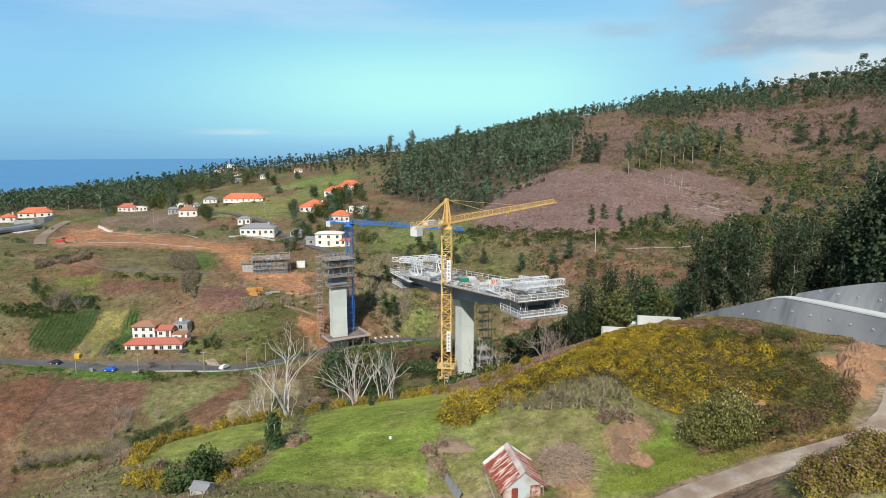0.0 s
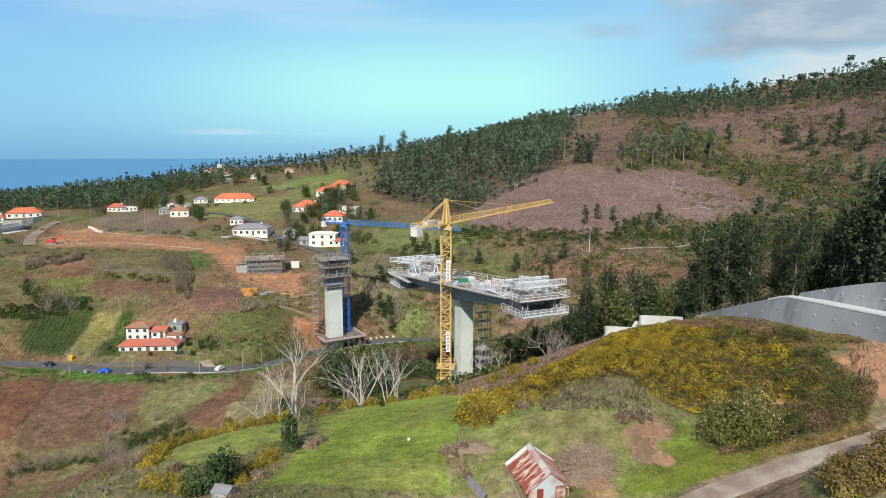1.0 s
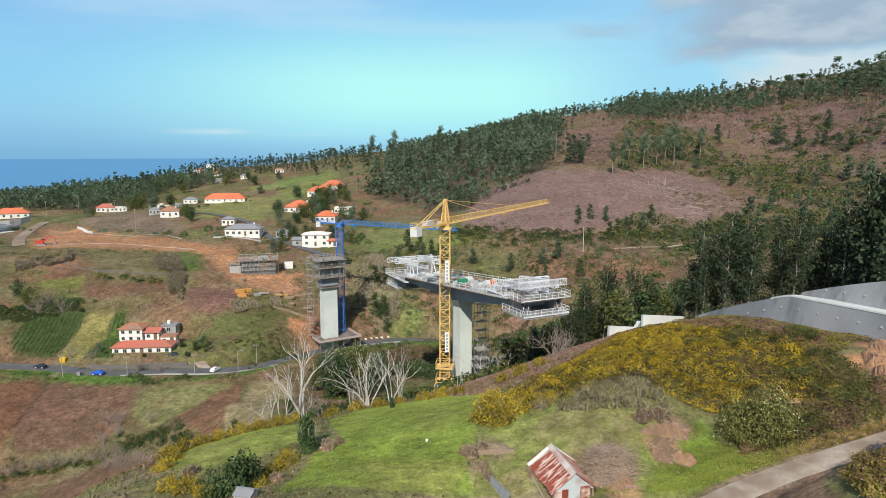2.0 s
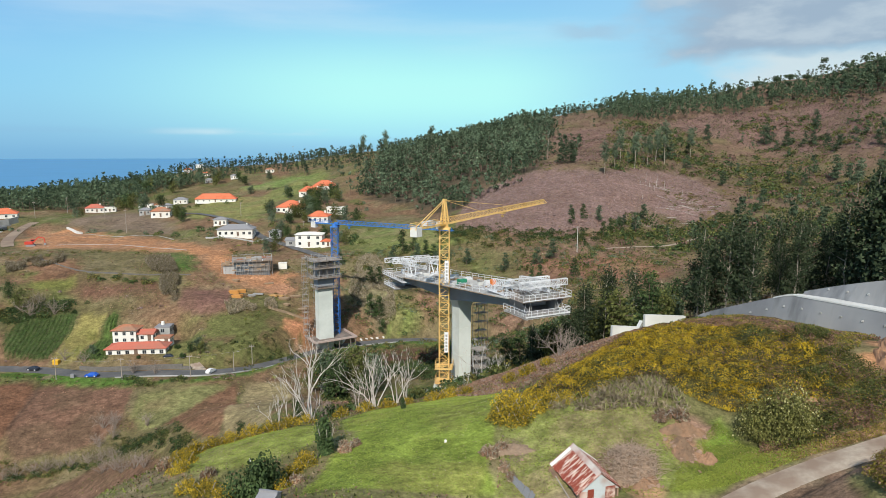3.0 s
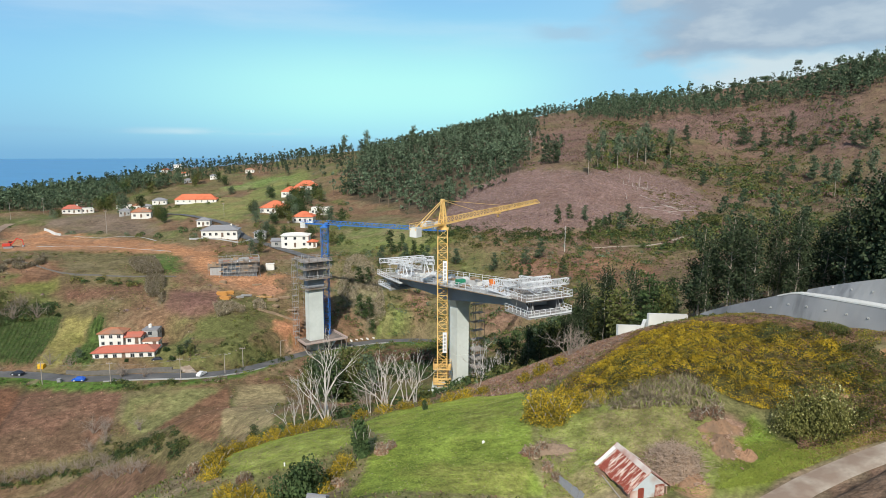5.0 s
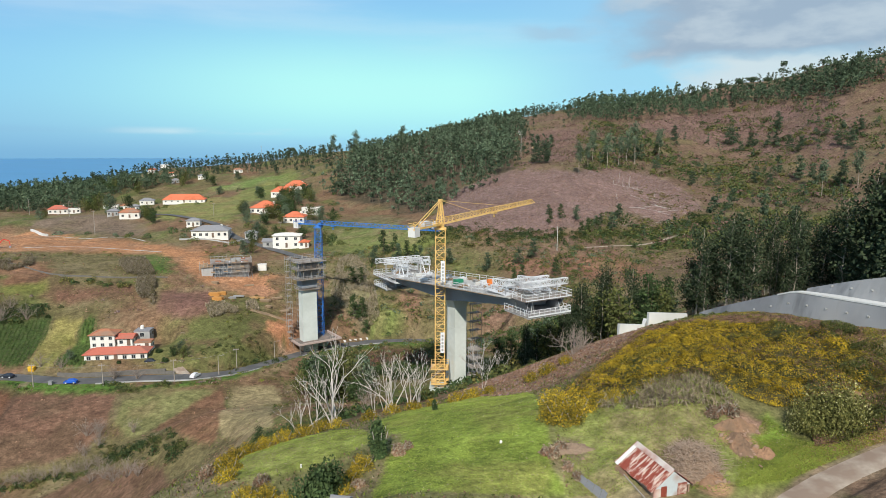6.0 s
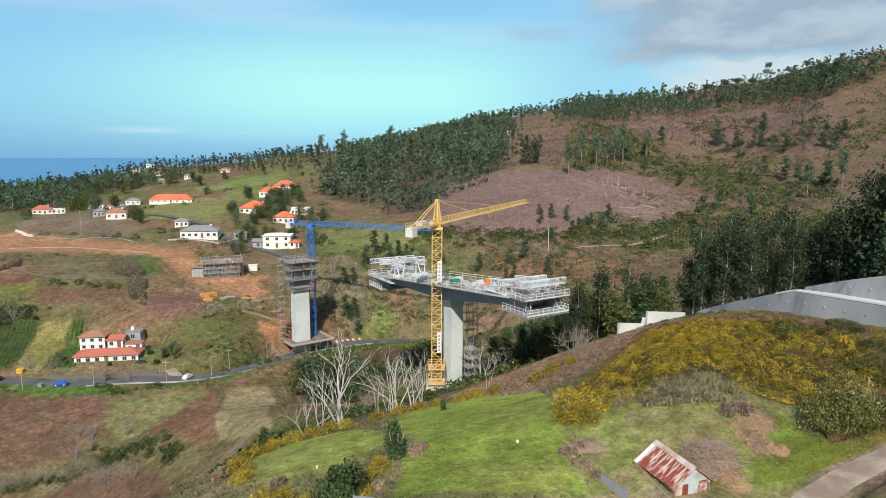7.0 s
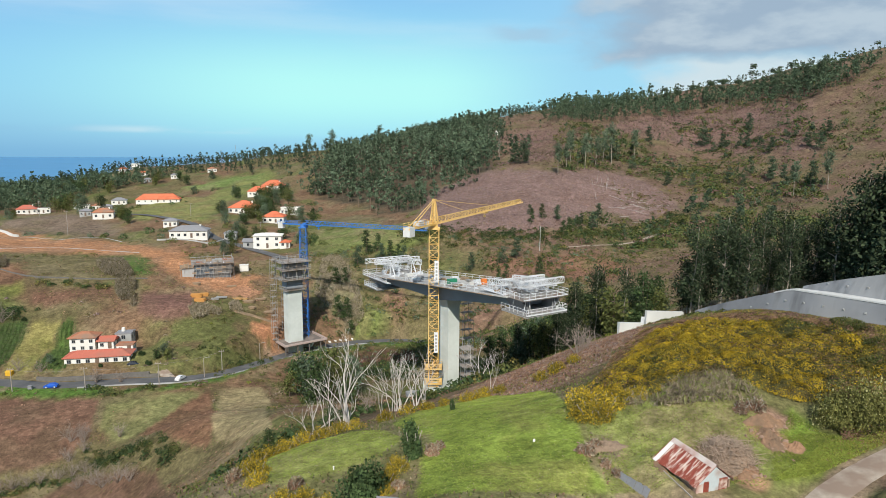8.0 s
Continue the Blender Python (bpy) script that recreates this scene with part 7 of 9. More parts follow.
mound("earth_ledge", "broken ledge of bare orange earth above the grass", 6.9, 41.7, 1.7, 0.5, 14, 0.55, EARTH, 3, 0.6)
mound("earth_ledge", "crumbling bank of bare orange earth in the grass", 6.4, 39.7, 0.95, 1.15, 20, 0.5, EARTH, 4, 0.5)
mound("earth_ledge", "low lip of orange earth and stones", 7.5, 39.1, 0.75, 0.6, -10, 0.42, EARTH, 5, 0.6)
mound("earth_heap", "brown heap of litter and brushwood behind the tin shed", 2.75, 38.1, 1.75, 1.7, 0, 0.75, BROWN_EARTH, 6)
mound("earth_bank", "orange earth bank at the foot of the brushwood heap", 3.3, 36.5, 1.0, 0.55, 25, 0.32, EARTH, 7, 0.5)
mound("earth_bank", "patch of bare orange earth beside the shed", -2.1, 36.9, 0.55, 0.75, 10, 0.14, EARTH, 8)
mound("rubble_bank", "low bank of grey rubble and dry grass", -4.9, 40.3, 1.9, 0.75, 6, 0.4, BROWN_EARTH, 9, 0.3)
mound("earth_cut", "steep bank of bare orange earth beside the dirt road", 24.3, 48.3, 4.4, 1.7, 62, 0.75, CUT_FACE, 12, 0.4, 0.9)
mound("earth_cut", "foot of the orange earth bank beside the dirt road", 27.8, 54.0, 4.4, 1.7, 60, 0.7, CUT_FACE, 14, 0.4, 0.9)
mound("earth_cut", "orange earth patch in the heath bank", 16.0, 43.6, 0.6, 0.4, 20, 0.7, CUT_FACE, 13, 0.4)

M["slate"] = mat("weathered_dark_board", (0.22, 0.225, 0.235), 0.8, vary=0.3, grain=4.0, second=(0.2, 0.19, 0.17), patch=0.3)
# grey hut roof and board fence at the foot of the slope
hut2 = thing("field_hut", "small field hut with a grey sheet roof", "hut", -19.0, 33.6, h(-19.0, 33.6) - 0.75, -8)
part("wall", Geo().box(-0.8, 0.8, -0.7, 0.7, -0.3, 1.1), M["plaster_grey"], hut2)
hr = part("roof", roof_geo("gable", 1.5, 1.3, 0.3, 0.15, 0.05), M["roof_grey"], hut2)
hr.matrix_local = pose(0, 0, 1.1)
hut2.matrix_world = pose(-19.0, 33.6, h(-19.0, 33.6) - 0.35, 0, 0, -8) @ Matrix.Scale(0.66, 4)
fence = thing("board_fence", "short run of dark grey weathered boards below the shed", "fence", -4.6, 36.4, h(-4.6, 36.4), -60)
for k in range(11):
    o = part("board", Geo().box(-0.1, 0.1, -0.02, 0.02, -0.35, 0.42 + 0.05 * math.sin(k * 3.1)), M["slate"], fence)
    o.matrix_local = pose(-0.25 + 0.215 * k, 0.02 * math.sin(2.2 * k), 0.0, -24 + 3 * math.sin(k * 1.7), 0, 1.5 * math.sin(k))
mk = tagged(part("marker_post", Geo().beam((0, 0, -0.1), (0, 0, 0.12), 0.2, 0.18, 8).beam((0, 0, 0.12), (0, 0, 0.2), 0.22, 0.1, 8), M["plaster"]), "small white marker post in the lawn", "post")
mk.matrix_world = pose(-9.25, 41.9, h(-9.25, 41.9))
mk2 = tagged(part("marker_post", Geo().beam((0, 0, -0.1), (0, 0, 0.22), 0.12, 0.1, 8).beam((0, 0, 0.22), (0, 0, 0.28), 0.15, 0.08, 8), M["plaster"]), "small white marker stub in the grass", "post")
mk2.matrix_world = pose(-23.3, 41.5, h(-23.3, 41.5))

# ---- plants ----
LEAF = {
    "gorse": leaf_mat("gorse_green", (0.105, 0.094, 0.02), (0.29, 0.235, 0.042)),
    "flower": leaf_mat("gorse_yellow", (0.36, 0.25, 0.018), (0.56, 0.385, 0.028)),
    "dry": leaf_mat("dry_stalks", (0.22, 0.17, 0.11), (0.36, 0.30, 0.21)),
    "cane": leaf_mat("pale_cane", (0.22, 0.185, 0.125), (0.37, 0.32, 0.235)),
    "rust": leaf_mat("bracken_rust", (0.18, 0.10, 0.062), (0.33, 0.20, 0.135)),
    "heather": leaf_mat("heather_stalks", (0.15, 0.10, 0.09), (0.34, 0.25, 0.235), clump=0.5),
    "broom": leaf_mat("olive_broom", (0.075, 0.072, 0.024), (0.20, 0.175, 0.052)),
    "crop": leaf_mat("vegetable_leaf", (0.06, 0.105, 0.03), (0.105, 0.155, 0.045), swing=0.2),
    "scrub": leaf_mat("scrub_green", (0.055, 0.07, 0.02), (0.145, 0.155, 0.048)),
    "heath": leaf_mat("brown_heath", (0.11, 0.066, 0.052), (0.21, 0.128, 0.105), clump=0.5),
    # distance haze is mixed into this leaf green: lighter and bluer
    "woodland": leaf_mat("hazed_woodland_leaf", (0.058, 0.092, 0.056), (0.155, 0.20, 0.12), clump=0.33),
    "evergreen": leaf_mat("evergreen_leaf", (0.028, 0.052, 0.018), (0.075, 0.11, 0.04)),
    "eucalyptus": leaf_mat("eucalyptus_leaf", (0.022, 0.036, 0.018), (0.066, 0.086, 0.042), clump=0.7),
    # needle green lifted and blued to hold the haze of distance
    "pine": leaf_mat("hazed_pine_needles", (0.036, 0.062, 0.036), (0.105, 0.14, 0.078), clump=0.33),
    "olive": leaf_mat("olive_leaf", (0.085, 0.092, 0.024), (0.225, 0.215, 0.066)),
    "pale": leaf_mat("pale_shrub_leaf", (0.19, 0.185, 0.065), (0.44, 0.42, 0.20)),
    "grass": leaf_mat("grass_blade", (0.165, 0.225, 0.036), (0.27, 0.315, 0.066), clump=0.45, swing=0.38),
    "fern": leaf_mat("fresh_green", (0.15, 0.185, 0.028), (0.24, 0.265, 0.048), clump=0.6, swing=0.25),
}
RNG = np.random.RandomState(4)


def dome(n, r, hh, rng, bumps=7):
    """Leaf places over an uneven dome, r wide and hh high."""
    c = rng.normal(size=(bumps, 3))
    c /= np.linalg.norm(c, axis=1, keepdims=True)
    c[:, 2] = np.abs(c[:, 2])
    c *= rng.uniform(0.25, 0.62, (bumps, 1))
    pick = rng.randint(0, bumps, n)
    d = rng.normal(size=(n, 3))
    d /= np.linalg.norm(d, axis=1, keepdims=True)
    p = c[pick] + d * (0.40 * rng.rand(n, 1) ** 0.4)
    p[:, 2] = np.abs(p[:, 2])
    return p * (r, r, hh)


def limbs(g, p, d, length, w, rng, depth, spread=0.7, fork=3, bend=0.25):
    """Tapering forked limbs."""
    p, d = Vector(p), Vector(d).normalized()
    steps = 3
    tips = []
    for k in range(steps):
        d2 = (d + Vector(rng.normal(size=3)) * bend * 0.5).normalized()
        q = p + d2 * (length / steps)
        g.beam(p, q, w * (1 - 0.22 * k), w * (1 - 0.22 * (k + 1)), 5 if w > 0.05 else 3)
        p, d = q, d2
        if depth and k >= 1:
            for _ in range(fork - 1 if k < steps - 1 else fork):
                dd = (d + Vector(rng.normal(size=3)) * spread + Vector((0, 0, 0.25))).normalized()
                tips += limbs(g, p, dd, length * rng.uniform(0.45, 0.7), w * 0.5, rng, depth - 1, spread, fork, bend)
    return tips + [p]


def bush_kind(name, label, category, r, hh, n, size, leaves, shares=(1.0,), seed=0, twigs=True, lean=0.0, stretch=1.0, bumps=9):
    """A bush with a woody base and a leafy crown; leaves: one or more leaf kinds."""
    rng = np.random.RandomState(seed)
    b = thing(name, label, category, 0, 0, 0)
    if twigs:
        g = Geo()
        for k in range(6):
            a = 2 * math.pi * k / 6
            g.beam((0.05 * math.cos(a), 0.05 * math.sin(a), -0.3), (r * 0.55 * math.cos(a), r * 0.55 * math.sin(a), hh * 0.6), 0.1 * min(1, r), 0.03)
        part("woody_base", g, M["bark_grey"], b)
    pts = dome(n, r, hh, rng, bumps)
    idx = np.searchsorted(np.cumsum(shares), rng.rand(n) * sum(shares)).clip(0, len(leaves) - 1)
    if len(leaves) > 1:          # flowers sit on the outside, on top
        out = np.linalg.norm(pts / (r, r, hh), axis=1) + 0.3 * pts[:, 2] / hh + 1.1 * rng.rand(n)
        idx = np.zeros(n, int)
        idx[np.argsort(-out)[: int(n * shares[1])]] = 1
    face = pts / (r, r, hh) + (0, 0, 0.2)
    quads_object("crown", shard_data(pts, size * rng.uniform(0.6, 1.3, n), rng, lean, stretch, out=face if not lean else None, loose=0.7), [LEAF[k] for k in leaves], idx, b)
    return b


PLANTED = {}


def plant(proto, x, y, s=1.0, rz=None, z=None, label="", squash=1.0):
    """The prototype itself goes to the first place, copies to the rest."""
    rz = RNG.uniform(0, 360) if rz is None else rz
    zz = h(x, y) if z is None else z
    m = pose(x, y, zz, 0, 0, rz)
    if proto.name in PLANTED:
        o = copy_thing(proto, m)
    else:
        PLANTED[proto.name] = True
        o = proto
    o.matrix_world = m @ Matrix.Diagonal((s, s, s * squash, 1))
    if label:
        tagged(o, label)
    return o


# bushes that stand out near the camera
dark_bush = bush_kind("evergreen_bush", "dense dark green evergreen bush on the grass slope", "bush", 2.0, 2.6, 4800, 0.14, ["evergreen"], seed=6, twigs=False, bumps=8)
plant(dark_bush, -20.9, 36.0, 1.1, squash=1.3)
for x, y, sc in ((-106.3, 167.1, 0.42), (-118.0, 166.8, 0.38), (-98.4, 174.1, 0.62), (-94.4, 169.1, 0.60), (-141.0, 190.6, 0.55)):
    plant(dark_bush, x, y, sc, squash=1.2, label="rounded dark green bush beside the farmstead")
cone_tree = bush_kind("evergreen_shrub", "small upright dark green shrub beside the lawn", "shrub", 0.95, 2.7, 3000, 0.13, ["evergreen"], seed=2)
plant(cone_tree, -17.8, 41.9, 1.25)
plant(cone_tree, -14.5, 57.5, 0.5)
pale_tree = bush_kind("broadleaf_shrub", "large olive green broadleaf shrub at the field edge", "shrub", 2.7, 3.3, 17000, 0.092, ["olive", "pale"], (0.96, 0.04), seed=3, bumps=30, twigs=False)
plant(pale_tree, 12.6, 40.9, 1.08, squash=1.45)
gorse = [bush_kind("gorse_bush", "gorse bush in yellow flower on the slope", "gorse", 1.35, 1.35, 2800, 0.098, ["gorse", "flower"], (0.78, 0.22), seed=10 + k, bumps=16) for k in range(3)]
for o in gorse:
    tagged(o, group="gorse bushes on the slope")
brown = bush_kind("dry_bush", "dry brown leafless bush on the slope", "bush", 1.2, 1.3, 1100, 0.16, ["rust", "dry"], (0.6, 0.4), seed=20, stretch=1.6)
for k, (x, y, s) in enumerate(((-4.9, 44.2, 1.2), (-3.9, 43.7, 1.0), (-5.0, 46.0, 1.25), (-3.4, 45.2, 1.2), (-2.0, 45.8, 1.1), (-4.6, 48.0, 1.2), (-0.6, 46.4, 0.9), (-18.7, 40.0, 0.85), (-19.4, 38.6, 0.7), (-22.8, 36.0, 0.75), (-24.4, 36.9, 0.9), (-19.3, 36.6, 0.6), (-29.3, 43.5, 1.0), (-30.2, 45.2, 0.9), (-30.3, 47.5, 0.95),
                               (-29.8, 49.8, 1.0), (-29.0, 51.5, 0.9), (-27.8, 53.0, 1.0), (-26.3, 54.3, 1.05), (-25.0, 55.2, 0.95), (-23.6, 55.8, 0.9), (-28.6, 41.5, 0.8), (-21.0, 59.5, 0.9), (-19.0, 61.5, 0.95), (-17.0, 63.5, 0.9),
                               (-15.0, 65.0, 0.8), (-12.5, 66.5, 1.0), (-10.8, 67.5, 1.1), (-9.0, 68.0, 0.9), (-4.0, 69.5, 1.0), (-2.0, 71.0, 1.2), (0.3, 72.5, 1.0), (-26.0, 37.5, 0.8))):
    plant(gorse[k % 3], x, y, s)
for x, y, s in ((-16.4, 41.9, 0.8), (-15.9, 42.8, 0.6), (-6.2, 39.5, 0.75), (-5.4, 40.3, 0.6), (-5.2, 38.0, 0.55), (-4.8, 37.0, 0.5), (-25.5, 39.5, 0.7), (-31, 44, 0.9), (-18.5, 37.3, 0.6), (6.8, 43.0, 0.9), (5.6, 42.6, 0.8)):
    plant(brown, x, y, s)
near_scrub = bush_kind("heath_bush", "olive and rust coloured heath bush beside the dirt road", "bush", 1.6, 1.5, 3800, 0.102, ["gorse", "rust"], (0.82, 0.18), seed=23, bumps=22, twigs=False)
for x, y, s in ((14.6, 32.9, 0.85), (15.6, 33.9, 0.8), (15.4, 32.2, 1.0), (17.0, 33.4, 1.05), (14.6, 31.4, 0.95), (18.6, 34.9, 0.9), (17.0, 31.9, 1.1), (19.4, 33.0, 1.2)):
    plant(near_scrub, x, y, s)

# brushwood heap behind the shed
g = Geo()
rr = np.random.RandomState(8)
for k in range(900):
    a, r = rr.uniform(0, 6.28), 2.0 * rr.rand() ** 0.5
    x, y = 2.7 + 0.95 * r * math.cos(a), 38.1 + 0.9 * r * math.sin(a)
    z = h(x, y) + 0.72 * max(0, 1 - (r / 2.0) ** 2) + 0.08 * rr.rand()
    d = Vector(rr.normal(size=3)) * (0.35, 0.35, 0.12)[0]
    g.beam((x, y, z), (x + d.x, y + d.y, z + abs(d.z) * 0.5), 0.03, 0.012, 3)
M["dry_wood"] = mat("dry_brushwood", (0.37, 0.28, 0.21), 0.9, vary=0.4, grain=6.0)
tagged(part("brushwood_heap", g, M["dry_wood"]), "heap of dry brushwood behind the tin shed", "brushwood", kind="stuff")
# loose stones and earth clods
rock_me = None
for k in range(90):
    cx, cy, sp = ((6.9, 39.3, 1.2), (7.2, 41.4, 1.2), (-5.0, 40.0, 1.6), (2.9, 36.6, 1.2), (6.2, 40.2, 0.9))[k % 5]
    x, y = cx + rr.normal() * sp * 0.5, cy + rr.normal() * sp * 0.4
    if rock_me is None:
        bmr = bmesh.new()
        bmesh.ops.create_icosphere(bmr, subdivisions=2, radius=0.5)
        for v in bmr.verts:
            v.co *= 0.75 + 0.5 * noise.noise(v.co * 2.3)
        rock_me = bpy.data.meshes.new("stone")
        bmr.to_mesh(rock_me)
        rock_me.materials.append(M["rock"])
    o = tagged(new("stone", rock_me), "rough brown stone lying in the grass", "stone", "stones round the shed")
    s = rr.uniform(0.1, 0.42)
    o.matrix_world = pose(x, y, h(x, y) + s * 0.1, rr.uniform(0, 90), 0, rr.uniform(0, 360)) @ Matrix.Diagonal((s * 1.3, s, s * 0.7, 1))


# dead bleached trees
def dead_tree(label, seed, hh, depth=3, w=0.3, n=3):
    rng = np.random.RandomState(seed)
    t = thing("dead_tree", label, "tree", 0, 0, 0, 0, "dead trees along the stream")
    for k in range(n):
        g = Geo()
        a = 2 * math.pi * k / n + rng.rand()
        limbs(g, (0.15 * math.cos(a), 0.15 * math.sin(a), -0.4), (0.16 * math.cos(a), 0.16 * math.sin(a), 1.0), hh * rng.uniform(0.5, 0.62), w * rng.uniform(0.9, 1.2), rng, depth, 0.30, 2, 0.26)
        part("trunk" if k == 0 else "limb", g, M["bark_white"], t)
    return t


dts = [dead_tree("tall bleached dead tree with bare forked limbs", 31, 8.4, 3, 0.25), dead_tree("spreading bleached dead tree with bare limbs", 32, 7.4, 3, 0.19, 4), dead_tree("slender bleached dead tree", 33, 7.0, 3, 0.17, 2)]
for k, (x, y, s) in enumerate(((-25.2, 62.5, 1.0), (-29.2, 64.0, 0.62), (-27.2, 62.9, 0.85), (-20.9, 74.0, 0.7), (-20.2, 72.5, 1.0), (-22.6, 74.5, 0.62), (-18.6, 79.0, 0.8), (-17.6, 80.5, 0.72), (-9.4, 73.0, 0.5), (-8.0, 112.0, 0.9), (-4.6, 118.0, 0.8), (-21.6, 76.5, 0.8), (-25.9, 65.0, 0.75))):
    plant(dts[k % 3], x, y, s)


# leafless grey shrubs
def bare_shrub(seed):
    rng = np.random.RandomState(seed)
    t = thing("bare_shrub", "leafless grey shrub with fine twigs", "shrub", 0, 0, 0, 0, "bare shrubs on the slopes")
    g = Geo()
    for k in range(14):
        a = 6.28 * k / 14 + rng.rand()
        limbs(g, (0, 0, -0.2), (rng.uniform(0.2, 0.8) * math.cos(a), rng.uniform(0.2, 0.8) * math.sin(a), 1.0), rng.uniform(1.2, 1.8), 0.085, rng, 2, 0.7, 2, 0.4)
    part("crown", g, M["twig"], t)
    return t


bs = [bare_shrub(41), bare_shrub(42)]
for k, (x, y, s) in enumerate(((-107, 116, 1.2), (-105, 117.2, 1.3), (-102.5, 118.6, 1.2), (-100, 119.6, 1.35), (-97.5, 120, 1.2), (-95, 120.4, 1.3), (-92, 121, 1.2), (-89, 121, 1.35), (-86, 120.6, 1.2), (-96, 133.5, 1.6), (-94, 135, 1.5), (-93, 133, 1.4), (-91, 129.5, 1.4), (-85, 133, 1.3), (-93, 127, 1.5), (-80, 112, 1.5), (-76, 108, 1.6), (-72, 106, 1.4), (-84, 114, 1.2), (-69, 104, 1.2), (-30, 84, 1.5), (-26, 90, 1.4),
                               (-104, 160.2, 1.7), (-98, 160.5, 1.3), (-121, 164.5, 1.4), (-127, 165, 1.5), (-151, 184, 2.6), (-146, 188, 2.0), (-152, 190, 2.0), (2.5, 80, 1.6), (4.0, 82.5, 1.3), (-47, 188, 1.6), (-52, 190, 1.4), (-56, 186, 1.3))):
    plant(bs[k % 2], x, y, s)


# trees: trunk with limbs, and a crown of leaf tufts
def tree_kind(name, label, seed, hh, crown_lo, r, n, size, leaf, bark, trunk_w, shape="tall", group=""):
    rng = np.random.RandomState(seed)
    t = thing(name, label, "tree", 0, 0, 0, 0, group)
    g = Geo()
    p = Vector((0, 0, -0.8))
    lean = rng.normal(size=2) * 0.03
    steps = 6
    nodes = []
    for k in range(steps):
        q = Vector((lean[0] * hh * (k + 1) / steps + rng.normal() * 0.1, lean[1] * hh * (k + 1) / steps + rng.normal() * 0.1, hh * 0.96 * (k + 1) / steps))
        g.beam(p, q, trunk_w * (1 - 0.14 * k), trunk_w * (1 - 0.14 * (k + 1)), 6)
        p = q
        nodes.append(q)
    tufts = []
    m = 16 if shape != "umbrella" else 11
    for k in range(m):
        f = crown_lo + (0.98 - crown_lo) * (k + rng.rand()) / m if shape != "umbrella" else rng.uniform(0.82, 0.97)
        base = Vector((lean[0] * hh * f, lean[1] * hh * f, hh * f * 0.9))
        a = rng.uniform(0, 6.28)
        if shape == "cone":
            rad = r * (1.05 - f) / (1.05 - crown_lo)
        elif shape == "umbrella":
            rad = r * rng.uniform(0.3, 1.0)
        else:
            rad = r * rng.uniform(0.35, 1.0) * (1 - 0.45 * abs(2 * (f - crown_lo) / (1 - crown_lo) - 0.9))
        tip = base + Vector((rad * math.cos(a), rad * math.sin(a), (0.12 if shape != "cone" else -0.05) * hh * (0.6 if shape == "tall" else 0.3)))
        g.beam(base, tip, trunk_w * 0.3, trunk_w * 0.08, 4)
        tufts.append((tip, rad))
        tufts.append((base.lerp(tip, 0.55), rad))
    part("trunk", g, M[bark], t)
    c = np.array([tuple(q) for q, _ in tufts])
    pick = rng.randint(0, len(c), n)
    sd = r * (0.26 if shape == "tall" else 0.24)
    off = rng.normal(size=(n, 3)) * (sd, sd, sd * (0.95 if shape == "tall" else 0.45))
    pts = c[pick] + off
    axis = np.column_stack([pts[:, 0] * 0.5, pts[:, 1] * 0.5, 0 * pts[:, 2] + 0.35]) + off / sd * 0.8
    quads_object("crown", shard_data(pts, size * rng.uniform(0.6, 1.3, n), rng, out=axis, loose=1.2, stretch=1.35), [LEAF[leaf]], None, t)
    return t


euc = [tree_kind("eucalyptus_tree", "tall eucalyptus with a pale trunk in the grove behind the wall", 50 + k, 15 + k, 0.12, 2.9, 1600, 0.38, "eucalyptus", "bark_euc", 0.34, "tall", "eucalyptus grove behind the wall") for k in range(4)]
rg = np.random.RandomState(77)
count = 0
for u in np.arange(-9, 36, 2.3):
    for row in range(5):
        bk = 4.5 + 6.0 * row + rg.uniform(-2, 2)
        uu = u + rg.uniform(-1.6, 1.6) + 1.3 * (row % 2)
        p = WA + WD * uu + WN * bk
        if math.hypot(p.x + 8, p.y) < 62 or rg.rand() < 0.12 or (row == 0 and uu > 6):
            continue
        base = h(p.x, p.y)
        want = 37.5 + 0.17 * uu + min(13.5, max(0.0, 0.85 * (uu - 10.0))) + rg.uniform(-5.0, 2.0)
        sc = float(np.clip((want - base) / 16.0, 0.45, 2.0))
        plant(euc[count % 4], p.x, p.y, sc)
        count += 1

conifer = [tree_kind("conifer_tree", "dark green young conifer on the valley side", 60 + k, 9.0, 0.10, 2.1, 1000, 0.34, "evergreen", "bark", 0.25, "cone", "conifers on the valley sides") for k in range(2)]
for k, (x, y, s) in enumerate(((-3.0, 146, 1.0), (0.5, 150, 1.15), (3.5, 147, 1.0), (6.5, 140, 1.1), (9.0, 135, 1.2), (12, 132, 1.25), (15, 130, 1.1), (10.5, 142, 1.0), (14, 140, 1.2), (17.5, 126, 1.0), (4.0, 156, 1.1), (-1, 158, 1.0),
                               (-49.5, 219.5, 1.15), (-47.0, 221.0, 0.9), (-45.5, 217.8, 0.8), (-53, 236, 0.9), (-50, 238, 0.8), (-44, 262, 1.2), (-40, 264, 1.0), (-34, 260, 0.9), (-31, 258, 0.8), (8, 232, 0.8), (11, 236, 0.7),
                               (-34.5, 66.5, 0.42), (-27.8, 66, 0.42), (24, 238, 0.9), (42, 284, 0.9), (46, 292, 0.8), (30, 300, 0.8), (36, 306, 0.9), (52, 298, 0.8))):
    plant(conifer[k % 2], x, y, s)
broad = [tree_kind("broadleaf_tree", "dark green rounded broadleaf tree", 70 + k, 7.0, 0.15, 2.9, 900, 0.43, ("scrub", "evergreen", "woodland")[k], "bark", 0.3, "tall", "garden and valley trees") for k in range(3)]
